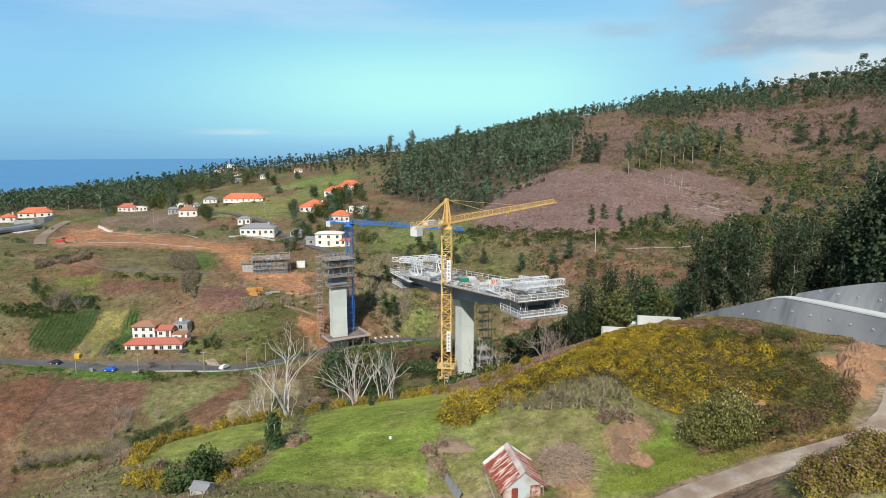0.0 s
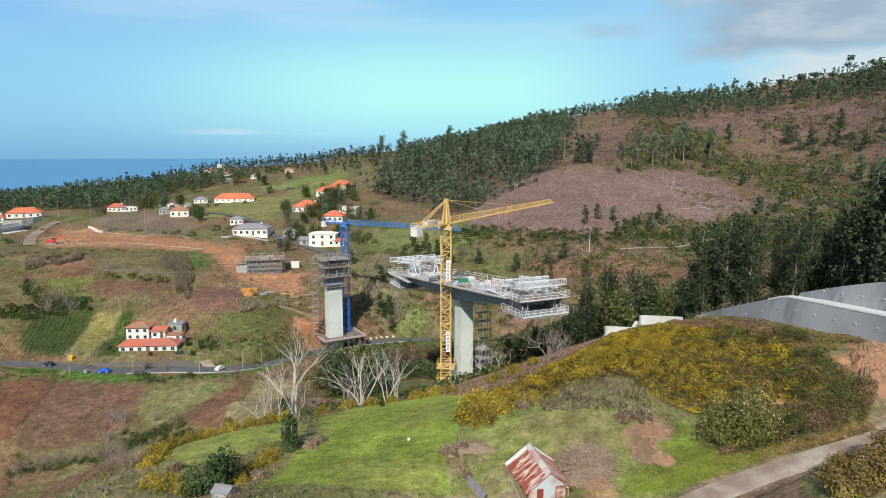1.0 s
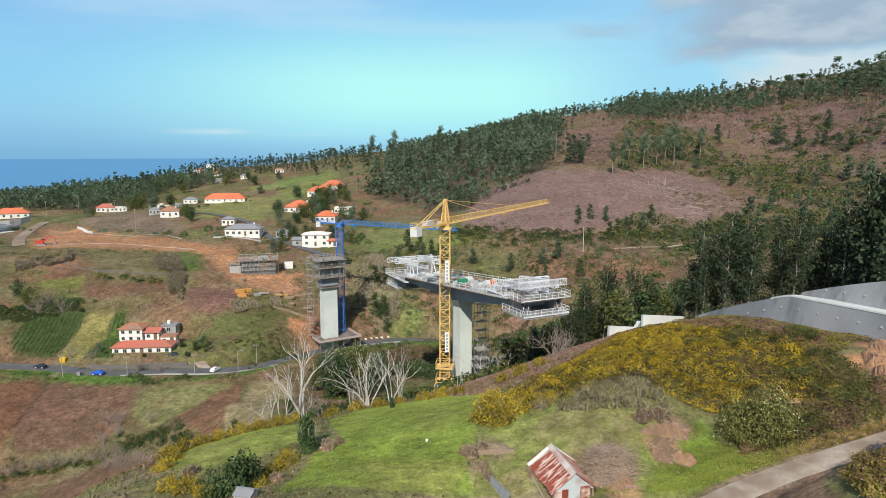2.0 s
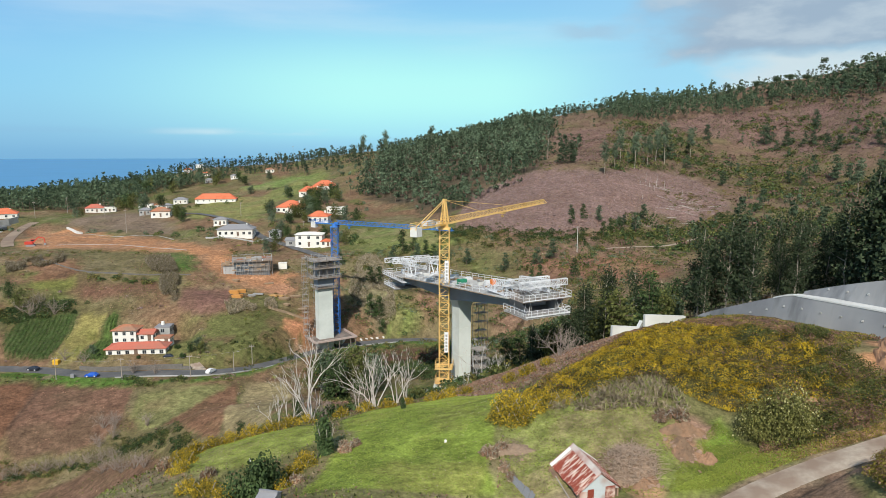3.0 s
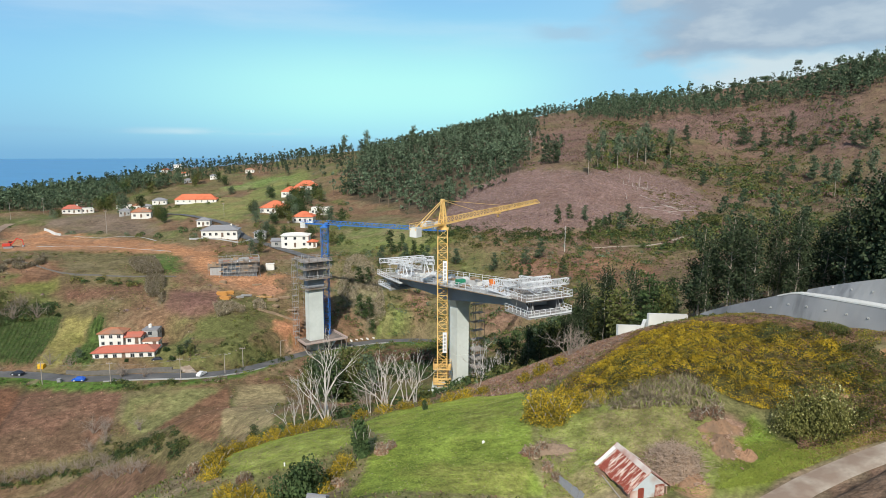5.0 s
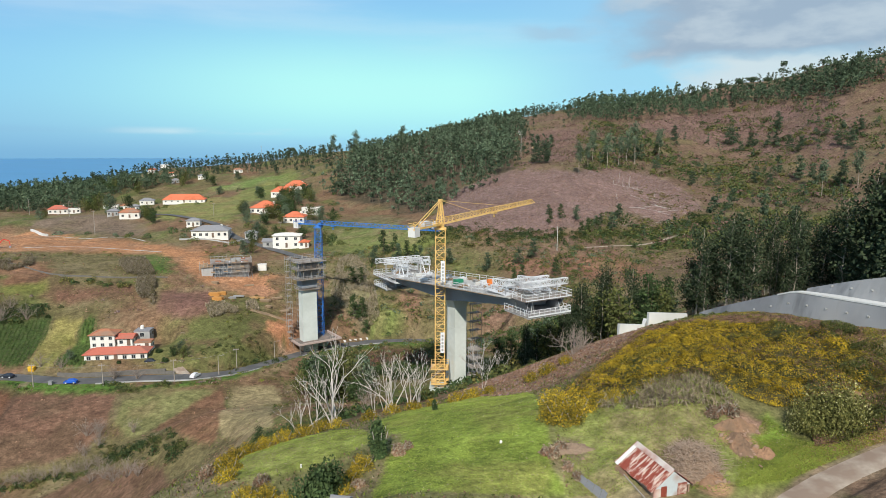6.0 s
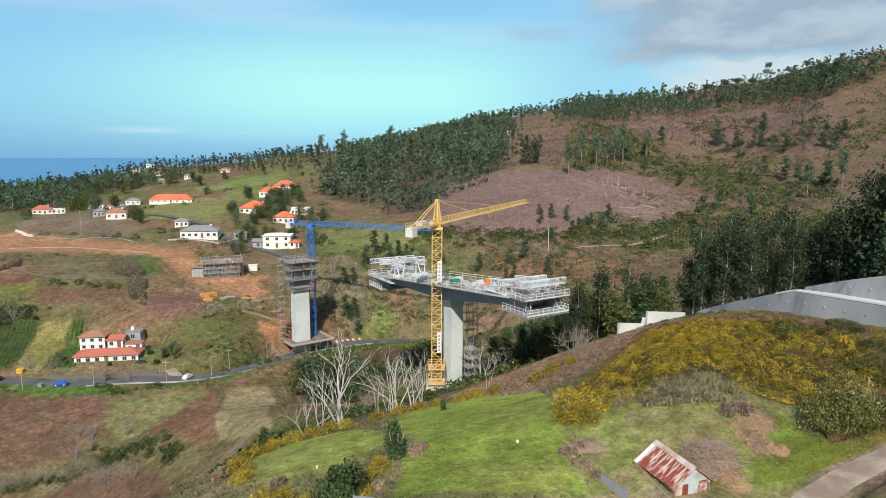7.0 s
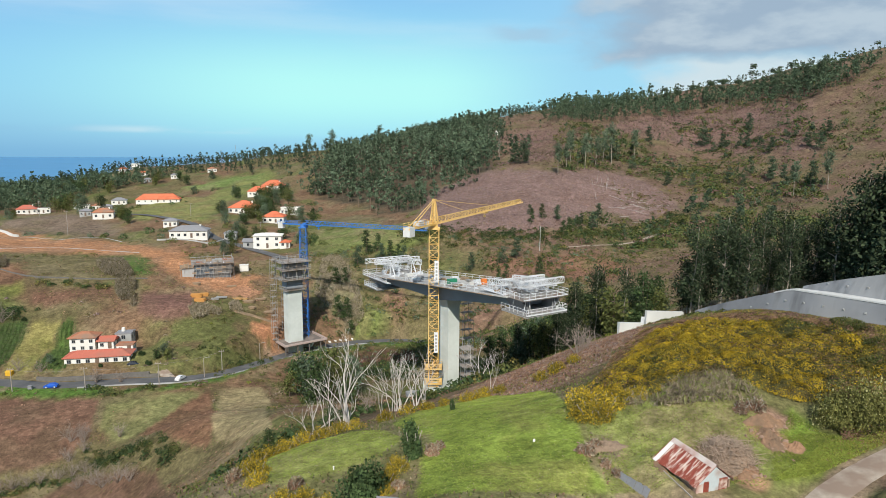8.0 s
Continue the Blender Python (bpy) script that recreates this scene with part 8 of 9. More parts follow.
for k, (x, y, s) in enumerate(((-115, 352, 1.2), (-112, 355, 1.3), (-109, 350, 1.1), (-118, 348, 1.0), (-107, 357, 1.2), (-132, 352, 1.0), (-135, 356, 1.0), (-112, 368, 1.1), (-116, 372, 1.2), (-130, 430, 1.5), (-126, 425, 1.4), (-122, 430, 1.4),
                               (-132, 455, 1.5), (-125, 460, 1.5), (-119, 452, 1.3), (-117, 440, 1.3), (-136, 440, 1.2), (-128, 405, 1.3), (-121, 398, 1.2), (-160, 470, 1.2), (-165, 480, 1.3), (-253, 418, 1.6), (-258, 422, 1.7), (-248, 424, 1.5),
                               (-261, 416, 1.3), (-106, 298, 0.9), (-110, 303, 1.1), (-96, 296, 0.9), (-100, 300, 0.8), (-78, 292, 0.8), (-74, 287, 0.9), (-88, 300, 0.9), (-91.5, 173.5, 0.55), (-90.0, 171.2, 0.5), (-93.4, 171.6, 0.45), (-120.5, 167.6, 0.4),
                               (-155, 185, 0.9), (-161, 188, 0.8), (-196, 366, 0.9), (-192, 361, 1.0), (-188, 358, 0.9), (-270, 382, 0.9), (-275, 395, 0.8), (-305, 452, 1.2), (-280, 475, 1.2),
                               (-40, 150, 1.40), (-44, 146, 1.54), (-47, 152, 1.54), (-43, 158, 1.68), (-49, 160, 1.54), (-38, 160, 1.40), (-53, 156, 0.9), (-36, 142, 0.9), (-50, 168, 1.0), (-45, 172, 1.1), (-55, 172, 0.8), (-40, 178, 1.0), (-46, 182, 0.9),
                               (16, 170, 0.9), (20, 175, 1.0), (24, 168, 0.9), (28, 180, 1.0), (32, 172, 1.0), (36, 165, 0.9), (22, 188, 0.8), (14, 182, 0.8), (30, 190, 0.9), (38, 182, 0.9), (10, 172, 0.8))):
    plant(broad[k % 3], x, y, s)

# pines and gums that stand apart on the slopes: place in plan and height
hill_pine = [tree_kind("pine_tree", "dark green bushy pine standing on the heather slope", 80 + k, 12.0, 0.10, 3.0, 1100, 0.5, "pine", "bark", 0.3, "cone", "pines on the hillside") for k in range(2)]
hill_gum = [tree_kind("gum_tree", "slim gum tree with a pale bare stem and thin crown", 84 + k, 12.0, 0.45, 1.7, 700, 0.42, "woodland", "bark_euc", 0.22, "tall", "gum trees on the hillside") for k in range(2)]
top_pine = [tree_kind("umbrella_pine", "umbrella pine with a bare stem on the skyline", 88 + k, 12.0, 0.5, 2.6, 800, 0.5, "pine", "bark", 0.28, "umbrella", "umbrella pines on the skyline") for k in range(2)]
for kinds, spots in (
        (hill_pine, ((229, 590, 20), (242, 575, 15), (277, 600, 17), (258, 563, 13), (259, 541, 13), (252, 511, 14), (234, 575, 10), (268, 490, 13), (270, 475, 16), (289, 499, 15), (41.5, 424, 17), (38, 430, 15), (45, 428, 14), (60, 524, 12), (135, 490, 12), (185, 603, 16),
                     (216, 438, 18), (220, 399, 17), (197, 439, 9.5), (190, 448, 9), (43, 306, 8.5), (68, 326, 10), (52, 304, 6), (55, 306, 6), (31, 311, 6), (213, 417, 16), (162, 439, 10), (145, 439, 11),
                     (10.5, 246.6, 8), (17, 252.6, 9.5), (-1.6, 244, 8), (-17, 250.6, 7.7), (-28.6, 252, 9), (-37.7, 256, 8), (-46.7, 250.6, 9), (-68, 249, 7), (332, 690, 24), (338, 674, 26), (342, 652, 27), (356, 655, 26), (368, 654, 26), (383, 665, 26), (350, 640, 24), (362, 630, 22), (330, 660, 22))),
        (hill_gum, ((59, 389, 20), (79, 448, 23), (86, 436, 25), (114, 495, 26), (122, 501, 32), (154, 546, 26), (192, 368, 22), (219.5, 380, 23), (32, 578, 25), (36, 524, 27), (-128, 715, 30), (-160, 745, 28), (-75, 690, 28), (102, 470, 22), (70, 420, 18))),
        (top_pine, ((282, 750, 24), (300, 749, 25), (313, 744, 24), (324, 733, 23), (268, 760, 20), (290, 740, 18), (306, 735, 19)))):
    for k, (x, y, hh) in enumerate(spots):
        plant(kinds[k % 2], x, y, hh / 12.0)
# trees among the village plots
for k, (x, y, sc) in enumerate(((-325, 605, 1.6), (-320, 629, 1.8), (-300, 624, 1.5), (-290, 640, 1.7), (-254, 622, 1.4), (-228, 569, 1.1), (-306, 577, 1.5), (-228, 410, 1.3), (-194, 365, 1.0), (-190, 356, 1.1), (-182, 346, 0.9), (-124, 328, 0.9), (-116, 347, 1.0), (-112, 323, 0.8), (-115, 328, 0.8), (-107, 332, 0.9),
                                (-109, 292, 0.9), (-106, 271, 0.9), (-103, 274, 0.8), (-81, 340, 1.1), (-88, 345, 1.2), (-95, 352, 1.2), (-131, 484, 1.2), (-126, 478, 1.3), (-153, 492, 1.2), (-132, 433, 1.5), (-340, 610, 1.8), (-335, 590, 1.7), (-352, 600, 1.7), (-310, 600, 1.5), (-280, 610, 1.3), (-268, 640, 1.4), (-240, 650, 1.3), (-338, 560, 1.6), (-330, 575, 1.6))):
    plant(broad[k % 3], x, y, sc)

# thick growth between the bridge and the grove
THICKET = [(-1, 142), (8, 122), (17, 106), (24, 104), (34, 140), (42, 185), (18, 192), (6, 170)]
for k, (x, y, sc) in enumerate(((9, 124, 0.75), (11.5, 121, 0.8), (13, 126, 0.85), (15, 119, 0.8), (6.5, 128, 0.6), (4.5, 133, 0.55), (17, 122, 0.9), (2.5, 138, 0.6), (19, 115, 0.85))):
    plant(euc[k % 4], x, y, sc)
for k, (x, y) in enumerate(scatter(THICKET, 64, np.random.RandomState(55))):
    pr = (broad[0], broad[1], conifer[0], broad[2], euc[0])[k % 5]
    plant(pr, float(x), float(y), float(RNG.uniform(0.7, 1.25)) * (0.5 if k % 5 == 4 else 1.0))

# ---- ground cover that nobody could count ----
def cover(name, label, category, pts, up, size, leaves, weights, rng, lean=0.0, stretch=1.0, index=None, out=None, loose=0.55):
    z = height(pts[:, 0], pts[:, 1]) + up
    c = np.column_stack([pts, z])
    n = len(c)
    if index is None:
        index = np.searchsorted(np.cumsum(weights), rng.rand(n) * sum(weights)).clip(0, len(leaves) - 1)
    ob = quads_object(name, shard_data(c, size * rng.uniform(0.55, 1.35, n), rng, lean, stretch, out=out, loose=loose), [LEAF[k] for k in leaves], index)
    return tagged(ob, label, category, kind="stuff")


rs = np.random.RandomState(9)
# the gorse thicket on the knoll
p = scatter(GORSE, 185000, rs)
p = p[np.argsort(p[:, 0])]
FRINGE = [(-1.5, 57, 0), (3, 66, 0), (8, 73.5, 0), (11.5, 71, 0), (15, 66.5, 0), (18.7, 63.5, 0), (20.5, 59, 0), (22, 55, 0), (23, 52, 0)]
crest = to_line(p[:, 0], p[:, 1], FRINGE)[0] + 1.1 * _wave(p[:, 0], p[:, 1], 2.3, 77)
crest[p[:, 0] + 0.62 * p[:, 1] > 57.2] = 0.0
bush_at = scatter(GORSE, 760, rs)
bush_r = rs.uniform(0.45, 1.25, len(bush_at))
bush_tall = rs.uniform(0.65, 1.1, len(bush_at))
lump = np.full(len(p), 0.05)
mine = np.zeros(len(p), int)
for k, (q, r) in enumerate(zip(bush_at, bush_r)):
    a, b = np.searchsorted(p[:, 0], (q[0] - 1.2 * r, q[0] + 1.2 * r))
    off = p[a:b] - q
    lobe = 1 + 0.16 * np.sin(3 * np.arctan2(off[:, 1], off[:, 0]) + k)
    z = np.sqrt(np.clip(1 - (off ** 2).sum(1) / (r * lobe) ** 2, 0, None)) * r * bush_tall[k]
    mine[a:b] = np.where(z > lump[a:b], k, mine[a:b])
    lump[a:b] = np.maximum(lump[a:b], z)
from_mid = (p - bush_at[mine]) / bush_r[mine][:, None]
slope = np.column_stack([from_mid, np.full(len(p), 0.45)])
edge = np.clip(to_line(p[:, 0], p[:, 1], [(*q, 0) for q in GORSE + GORSE[:1]])[0] / 1.2, 0.3, 1) * np.clip(0.3 + crest / 6, 0.3, 1)
depth_ = 0.5 + 0.5 * rs.rand(len(p)) ** 0.5
up = (lump + 0.16 * _wave(p[:, 0], p[:, 1], 0.55, 79)).clip(0.03) * edge * depth_
patch = 0.5 * _wave(p[:, 0], p[:, 1], 2.2, 73) + 0.6 * _wave(p[:, 0], p[:, 1], 7.0, 74) + 0.45 * rs.normal(size=len(bush_at))[mine] + 0.3 * _wave(p[:, 0], p[:, 1], 0.5, 80)
flower = rs.rand(len(p)) < np.clip(0.58 + 0.42 * patch - 0.045 * np.clip(p[:, 0] - 12, 0, 10), 0.04, 0.82) * np.clip((depth_ - 0.55) * 3, 0.1, 1) * np.clip(0.15 + 1.3 * lump, 0.1, 1.1) * np.clip((crest - 2.0) / 1.6, 0.02, 1)
brownp = (~flower) & (rs.rand(len(p)) < np.clip(0.08 - 0.4 * _wave(p[:, 0], p[:, 1], 3.2, 75) + 1.0 * np.clip(1 - crest / 3.2, 0, 1), 0.03, 0.85))
deep = (~flower) & (~brownp) & ((rs.rand(len(bush_at)) < 0.16)[mine] | (rs.rand(len(p)) < 0.1))
cover("gorse_thicket", "dense gorse thicket in yellow flower over the knoll", "gorse", p, up, 0.094, ["gorse", "flower", "rust", "scrub"], None, rs, index=np.where(flower, 1, np.where(brownp, 2, np.where(deep, 3, 0))), out=slope, loose=0.42)
# heath on the bank right of it
BANK = [(10.8, 39.0), (14.5, 39.3), (17.5, 39.8), (20.0, 40.7), (22.0, 43.2), (21.9, 46.0), (21.2, 49.5), (22.6, 56), (20.5, 57), (18.5, 50), (16, 46), (12.5, 44)]
p = scatter(BANK, 52000, rs)
up = np.clip(0.5 + 0.5 * _wave(p[:, 0], p[:, 1], 1.5, 76), 0.02, None) * rs.rand(len(p)) ** 0.5
ruddy = _wave(p[:, 0], p[:, 1], 2.0, 92) + 0.5 * rs.normal(size=len(p))
cover("heath_cover", "olive and rust heath on the earth bank", "heath", p, up * 1.3, 0.1, ["gorse", "rust", "scrub", "heath"], None, rs, index=np.where(ruddy > 0.4, 1, np.where(ruddy > 0.2, 3, np.where(ruddy > -0.2, 0, 2))), out=np.tile((0.0, -0.5, 1.0), (len(p), 1)), loose=0.9)
# low brown heath between the thicket and the wall
CREST_HEATH = [(20.5, 50), (23.4, 51.8), (25.5, 55.5), (29.5, 59.5), (33, 68), (28, 73), (20, 76), (15, 76), (18, 66), (21, 58)]
p = scatter(CREST_HEATH, 26000, rs)
tone = _wave(p[:, 0], p[:, 1], 2.4, 111) + 0.5 * rs.normal(size=len(p))
cover("crest_heath", "low brown and olive heath along the crest of the knoll", "heath", p, (0.3 + 0.22 * _wave(p[:, 0], p[:, 1], 1.2, 112)).clip(0.04) * rs.rand(len(p)) ** 0.5, 0.12, ["rust", "scrub", "gorse", "heath"], None, rs, index=np.where(tone > 0.35, 2, np.where(tone > 0.0, 1, np.where(tone > -0.4, 0, 3))), out=np.tile((0.0, -0.4, 1.0), (len(p), 1)), loose=0.7)
# verge between the bank and the dirt road
VERGE = [(4.5, 35.8), (8.5, 37.0), (11.1, 37.9), (14.4, 38.6), (17.5, 39.1), (20.4, 40.0), (20.2, 41.0), (17.5, 40.0), (14.5, 39.6), (10, 39.6), (7, 37.6)]
p = scatter(VERGE, 15000, rs)
cover("verge_growth", "rough grass and low heath along the dirt road", "grass", p, 0.03 + 0.16 * rs.rand(len(p)) ** 1.6, 0.075, ["fern", "grass", "rust", "gorse"], None, rs, 0.0, 1.6, index=np.where(p[:, 0] + 2.0 * rs.normal(size=len(p)) > 12.5, rs.randint(2, 4, len(p)), rs.randint(0, 2, len(p))), out=np.tile((0.0, -0.4, 1.0), (len(p), 1)), loose=0.6)
# dry pale stalks below the thicket
STALKS = [(-2.2, 45.4), (0.5, 47.2), (4.0, 48.2), (7.6, 47.0), (8.0, 44.2), (4.5, 43.6), (0.5, 44.0)]
p = scatter(STALKS, 9000, rs)
p = p[rs.rand(len(p)) < 0.55 + 0.9 * _wave(p[:, 0], p[:, 1], 1.3, 70)]
cover("dry_stalks", "pale dry stalks below the gorse thicket", "stalks", p, 0.05 + 0.35 * rs.rand(len(p)), 0.22, ["dry", "pale", "grass"], (0.75, 0.1, 0.15), rs, 0.35, 3.2)
# bracken on the slope towards the bridge
p = scatter(BRACKEN_SLOPE, 24000, rs)
cover("bracken_cover", "flattened rust-coloured bracken on the slope", "bracken", p, 0.12 * rs.rand(len(p)), 0.2, ["rust", "heather", "dry"], (0.6, 0.25, 0.15), rs, 0.2, 1.8)
# grass on the lawns
for poly, n, mix_ in ((LAWN, 42000, ("grass", "fern", "dry")), (LOWER_LAWN, 12000, ("grass", "fern", "dry")), (YARD, 26000, ("grass", "broom", "dry")), (BRIGHT_GRASS, 12000, ("fern", "grass", "dry"))):
    p = scatter(poly, n, rs)
    clump = 0.5 + 0.5 * _wave(p[:, 0], p[:, 1], 0.8, 78)
    p = p[rs.rand(len(p)) < 0.25 + 0.75 * clump]
    cover("lawn_grass", "short green grass on the knoll", "grass", p, 0.01 + 0.03 * rs.rand(len(p)), 0.068, mix_, (0.7, 0.25, 0.05), rs, 0.0, 2.0, out=np.tile((0.0, -0.2, 1.0), (len(p), 1)), loose=0.35)
# rough edges all over the near slope
NEAR = [(-34, 30), (-36, 48), (-30, 60), (-20, 72), (-6, 76), (6, 70), (-1, 50), (-4, 46), (-6, 30), (-10, 27)]
p = scatter(NEAR, 14000, rs)
inl = inside(p[:, 0], p[:, 1], LAWN) | inside(p[:, 0], p[:, 1], LOWER_LAWN)
p = p[~inl]
cover("rough_growth", "rough grass and low scrub along the slope", "scrub", p, 0.03 + 0.25 * rs.rand(len(p)) ** 2, 0.15, ["scrub", "dry", "grass", "rust"], (0.3, 0.25, 0.3, 0.15), rs, 0.5, 1.5)


def shrubs(name, label, x, y, r, tufts, leaves, weights, rng, size=0.5, tall=0.8, category="scrub"):
    """Many small rounded shrubs in one sheet of growth."""
    n = len(x)
    c = np.column_stack([x, y, height(x, y)])
    k = np.repeat(np.arange(n), tufts)
    d = rng.normal(size=(len(k), 3))
    d[:, 2] = np.abs(d[:, 2])
    d /= np.linalg.norm(d, axis=1, keepdims=True)
    wide = np.column_stack([rng.uniform(0.75, 1.3, n), rng.uniform(0.75, 1.3, n), rng.uniform(0.7, 1.25, n) * tall])[k]
    pts = c[k] + d * (r[k] * rng.uniform(0.62, 1.0, len(k)))[:, None] * wide
    kind = np.searchsorted(np.cumsum(weights), rng.rand(n) * sum(weights)).clip(0, len(leaves) - 1)[k]
    stray = rng.rand(len(k)) < 0.06
    kind[stray] = rng.randint(0, max(1, len(leaves) - 1), stray.sum())
    ob = quads_object(name, shard_data(pts, size * r[k] * rng.uniform(0.6, 1.3, len(k)), rng, out=d + (0, 0, 0.25)), [LEAF[q] for q in leaves], kind)
    return tagged(ob, label, category, kind="stuff")


def field(n, b0, b1, d0, d1, rng):
    """Places by bearing and distance from the knoll, even in plan per bearing."""
    b, d = np.radians(rng.uniform(b0, b1, n)), np.exp(rng.uniform(math.log(d0), math.log(d1), n))
    return HUB[0] + d * np.sin(b), HUB[1] + d * np.cos(b), d


def free(x, y, keep_out):
    ok = np.ones(len(x), bool)
    for poly in keep_out:
        ok &= ~inside(x, y, poly)
    for line, half in ((MAIN_ROAD, 4.2), (VILLAGE_ROAD, 3.2), (HILL_TRACK, 2.0)):
        ok &= to_line(x, y, line)[0] > half
    for o in list(scene.collection.objects):
        if o.name.startswith(("house", "bridge_pier", "bridge_abutment", "form_", "field_hut")) and o.parent is None:
            ok &= np.hypot(x - o.location.x, y - o.location.y) > (11 if o.name.startswith("house") else 6)
    return ok


def along(line, n, spread, rng):
    """Places strewn along a line of plan points."""
    p = np.array(line, float)
    s = np.concatenate([[0], np.cumsum(np.hypot(*np.diff(p, axis=0).T))])
    q = rng.uniform(0, s[-1], n)
    return np.interp(q, s, p[:, 0]) + rng.normal(size=n) * spread, np.interp(q, s, p[:, 1]) + rng.normal(size=n) * spread


PLOTS = [HIGH_MEADOW, GREEN_FIELD, BROWN_FIELD, PASTURE, CROP_A, CROP_B, STUBBLE, ORANGE_EARTH, CUT_EARTH, PLOUGHED, FALLOW, DARK_FIELD, BROWN_PLOT, YELLOW_PLOT, PLOT_RED, VILLAGE_GRASS, PALE_SOIL, DRY_STRIP, FERN_PATCH]
# low scrub, in drifts, over the valley sides
x, y, d = field(17000, -46, 34, 95, 330, rs)
drift = _wave(x, y, 22, 81) + 0.6 * _wave(x, y, 8, 82) - np.where(inside(x, y, RED_BAND), 0.5, 0.0) + np.where(x > -0.12 * y, 0.12, 0)
ok = free(x, y, PLOTS + [HEATHER_MAIN, MEADOW]) & (drift > rs.uniform(-0.15, 0.75, len(x)))
x, y, d = x[ok], y[ok], d[ok]
green = _wave(x, y, 15, 86) > np.where(x > -0.2 * y, -0.35, 0.05)
for nm, lab, sel, leaves, w in (("valley_scrub", "low olive green scrub over the valley sides", green, ["scrub", "broom", "fern", "evergreen"], (0.5, 0.3, 0.1, 0.1)),
                                ("dry_scrub", "low tan and rust coloured dry scrub on the slopes", ~green, ["dry", "rust", "broom", "heather"], (0.38, 0.27, 0.2, 0.15))):
    shrubs(nm, lab, x[sel], y[sel], rs.uniform(0.3, 0.95, sel.sum()) ** 1.3 * (0.7 + d[sel] / 500), 26, leaves, w, rs, 0.37, 0.62)
# tufts of grass and dry growth over the valley sides
x, y, d = field(84000, -46, 24, 92, 300, rs)
ok = free(x, y, [ORANGE_EARTH, CUT_EARTH, PLOUGHED, CROP_A, CROP_B, DARK_FIELD]) & (_wave(x, y, 9, 88) + 0.6 * _wave(x, y, 3, 89) > rs.uniform(-0.6, 0.6, len(x)))
p, dd = np.column_stack([x[ok], y[ok]]), d[ok]
leafy = _wave(p[:, 0], p[:, 1], 13, 90) + 0.5 * rs.normal(size=len(p))
bare = inside(p[:, 0], p[:, 1], BROWN_FIELD) | inside(p[:, 0], p[:, 1], FERN_PATCH)
plots = np.zeros(len(p), bool)
for poly in (PASTURE, DRY_STRIP, PALE_SOIL, STUBBLE, YELLOW_PLOT, BROWN_PLOT):
    plots |= inside(p[:, 0], p[:, 1], poly)
keep = (~bare | (rs.rand(len(p)) < 0.12)) & (~plots | (rs.rand(len(p)) < 0.12))
p, dd, leafy, bare = p[keep], dd[keep], leafy[keep], bare[keep]
index = np.where(bare, 2, np.where(leafy > 0.25, 0, np.where(leafy > -0.1, 3, np.where(leafy > -0.45, 1, 2))))
cover("slope_tufts", "tufts of brown heath, bracken and low scrub on the slopes", "tufts", p, 0.06 + 0.12 * rs.rand(len(p)), 0.08 + dd / 800, ["scrub", "heath", "rust", "broom"], None, rs, 0.2, 1.5, index=index)
# rows of greens in the crop plots
for poly, n, mix_ in ((CROP_A, 8000, (0.05, 0.05, 0.9)), (CROP_B, 6000, (0.0, 0.05, 0.95))):
    p = scatter(poly, n, rs)
    u = p[:, 0] * 0.93 + p[:, 1] * 0.37
    shift = np.round(u / 1.15) * 1.15 - u + rs.normal(size=n) * 0.22
    p = p + shift[:, None] * (0.93, 0.37)
    cover("crop_rows", "rows of green vegetables in the field plot", "crop", p, 0.05 + 0.1 * rs.rand(n), 0.26, ["evergreen", "scrub", "crop"], mix_, rs, out=np.tile((0.0, -0.3, 1.0), (n, 1)), loose=0.6)
# stands of pale cane
for poly, n, tl in ((CANES_WEST, 260, 1.5), (CANES_BANK, 520, 2.0), (CANES_LOW, 200, 1.3), (CANES_PIER, 620, 0.8), ([(-8, 232), (2, 236), (6, 226), (-4, 222)], 120, 1.0)):
    p = scatter(poly, n * 34, rs)
    p = p[_wave(p[:, 0], p[:, 1], 5, 83) > -0.35]
    ob = cover("cane_growth", "stand of tall pale dry cane on the slope", "cane", p, 0.2 + tl * rs.rand(len(p)), 0.36, ["cane", "dry", "broom"], (0.62, 0.23, 0.15), rs, 0.6, 2.8)
# bushes on the slope behind the bridge
x, y, d = field(3000, -15, 17, 185, 275, rs)
ok = free(x, y, []) & (_wave(x, y, 16, 101) + 0.5 * _wave(x, y, 6, 102) > rs.uniform(-0.55, 0.5, len(x)))
shrubs("slope_bushes", "green and olive bushes on the slope behind the bridge", x[ok], y[ok], rs.uniform(0.6, 1.5, ok.sum()) ** 1.4, 40, ["scrub", "evergreen", "woodland", "broom"], (0.4, 0.2, 0.22, 0.18), rs, 0.29, 0.9)
# bushes on the eastern hill
x, y, d = field(26000, 2, 54, 240, 760, rs)
dens = -0.74 + 0.42 * _wave(x, y, 34, 84) + 0.4 * _wave(x, y, 11, 85)
for poly, more in ((SCRUB_BELT, 0.85), (SCRUB_FOOT, 0.85), (SCRUB_HIGH, 0.5), (HEATHER_MAIN, -0.5), (HEATHER_TOP, 0.12)):
    dens = dens + np.where(inside(x, y, poly), more, 0)
ok = free(x, y, []) & (dens > rs.uniform(-0.45, 0.55, len(x)))
x, y, d = x[ok], y[ok], d[ok]
r = rs.uniform(0.55, 1.85, len(x)) ** 1.75 * (0.6 + d / 520)
shrubs("hill_scrub", "dark green and olive bushes over the heather hill", x, y, r, 28, ["scrub", "evergreen", "heath", "broom"], (0.42, 0.38, 0.12, 0.08), rs, 0.31, 0.9)
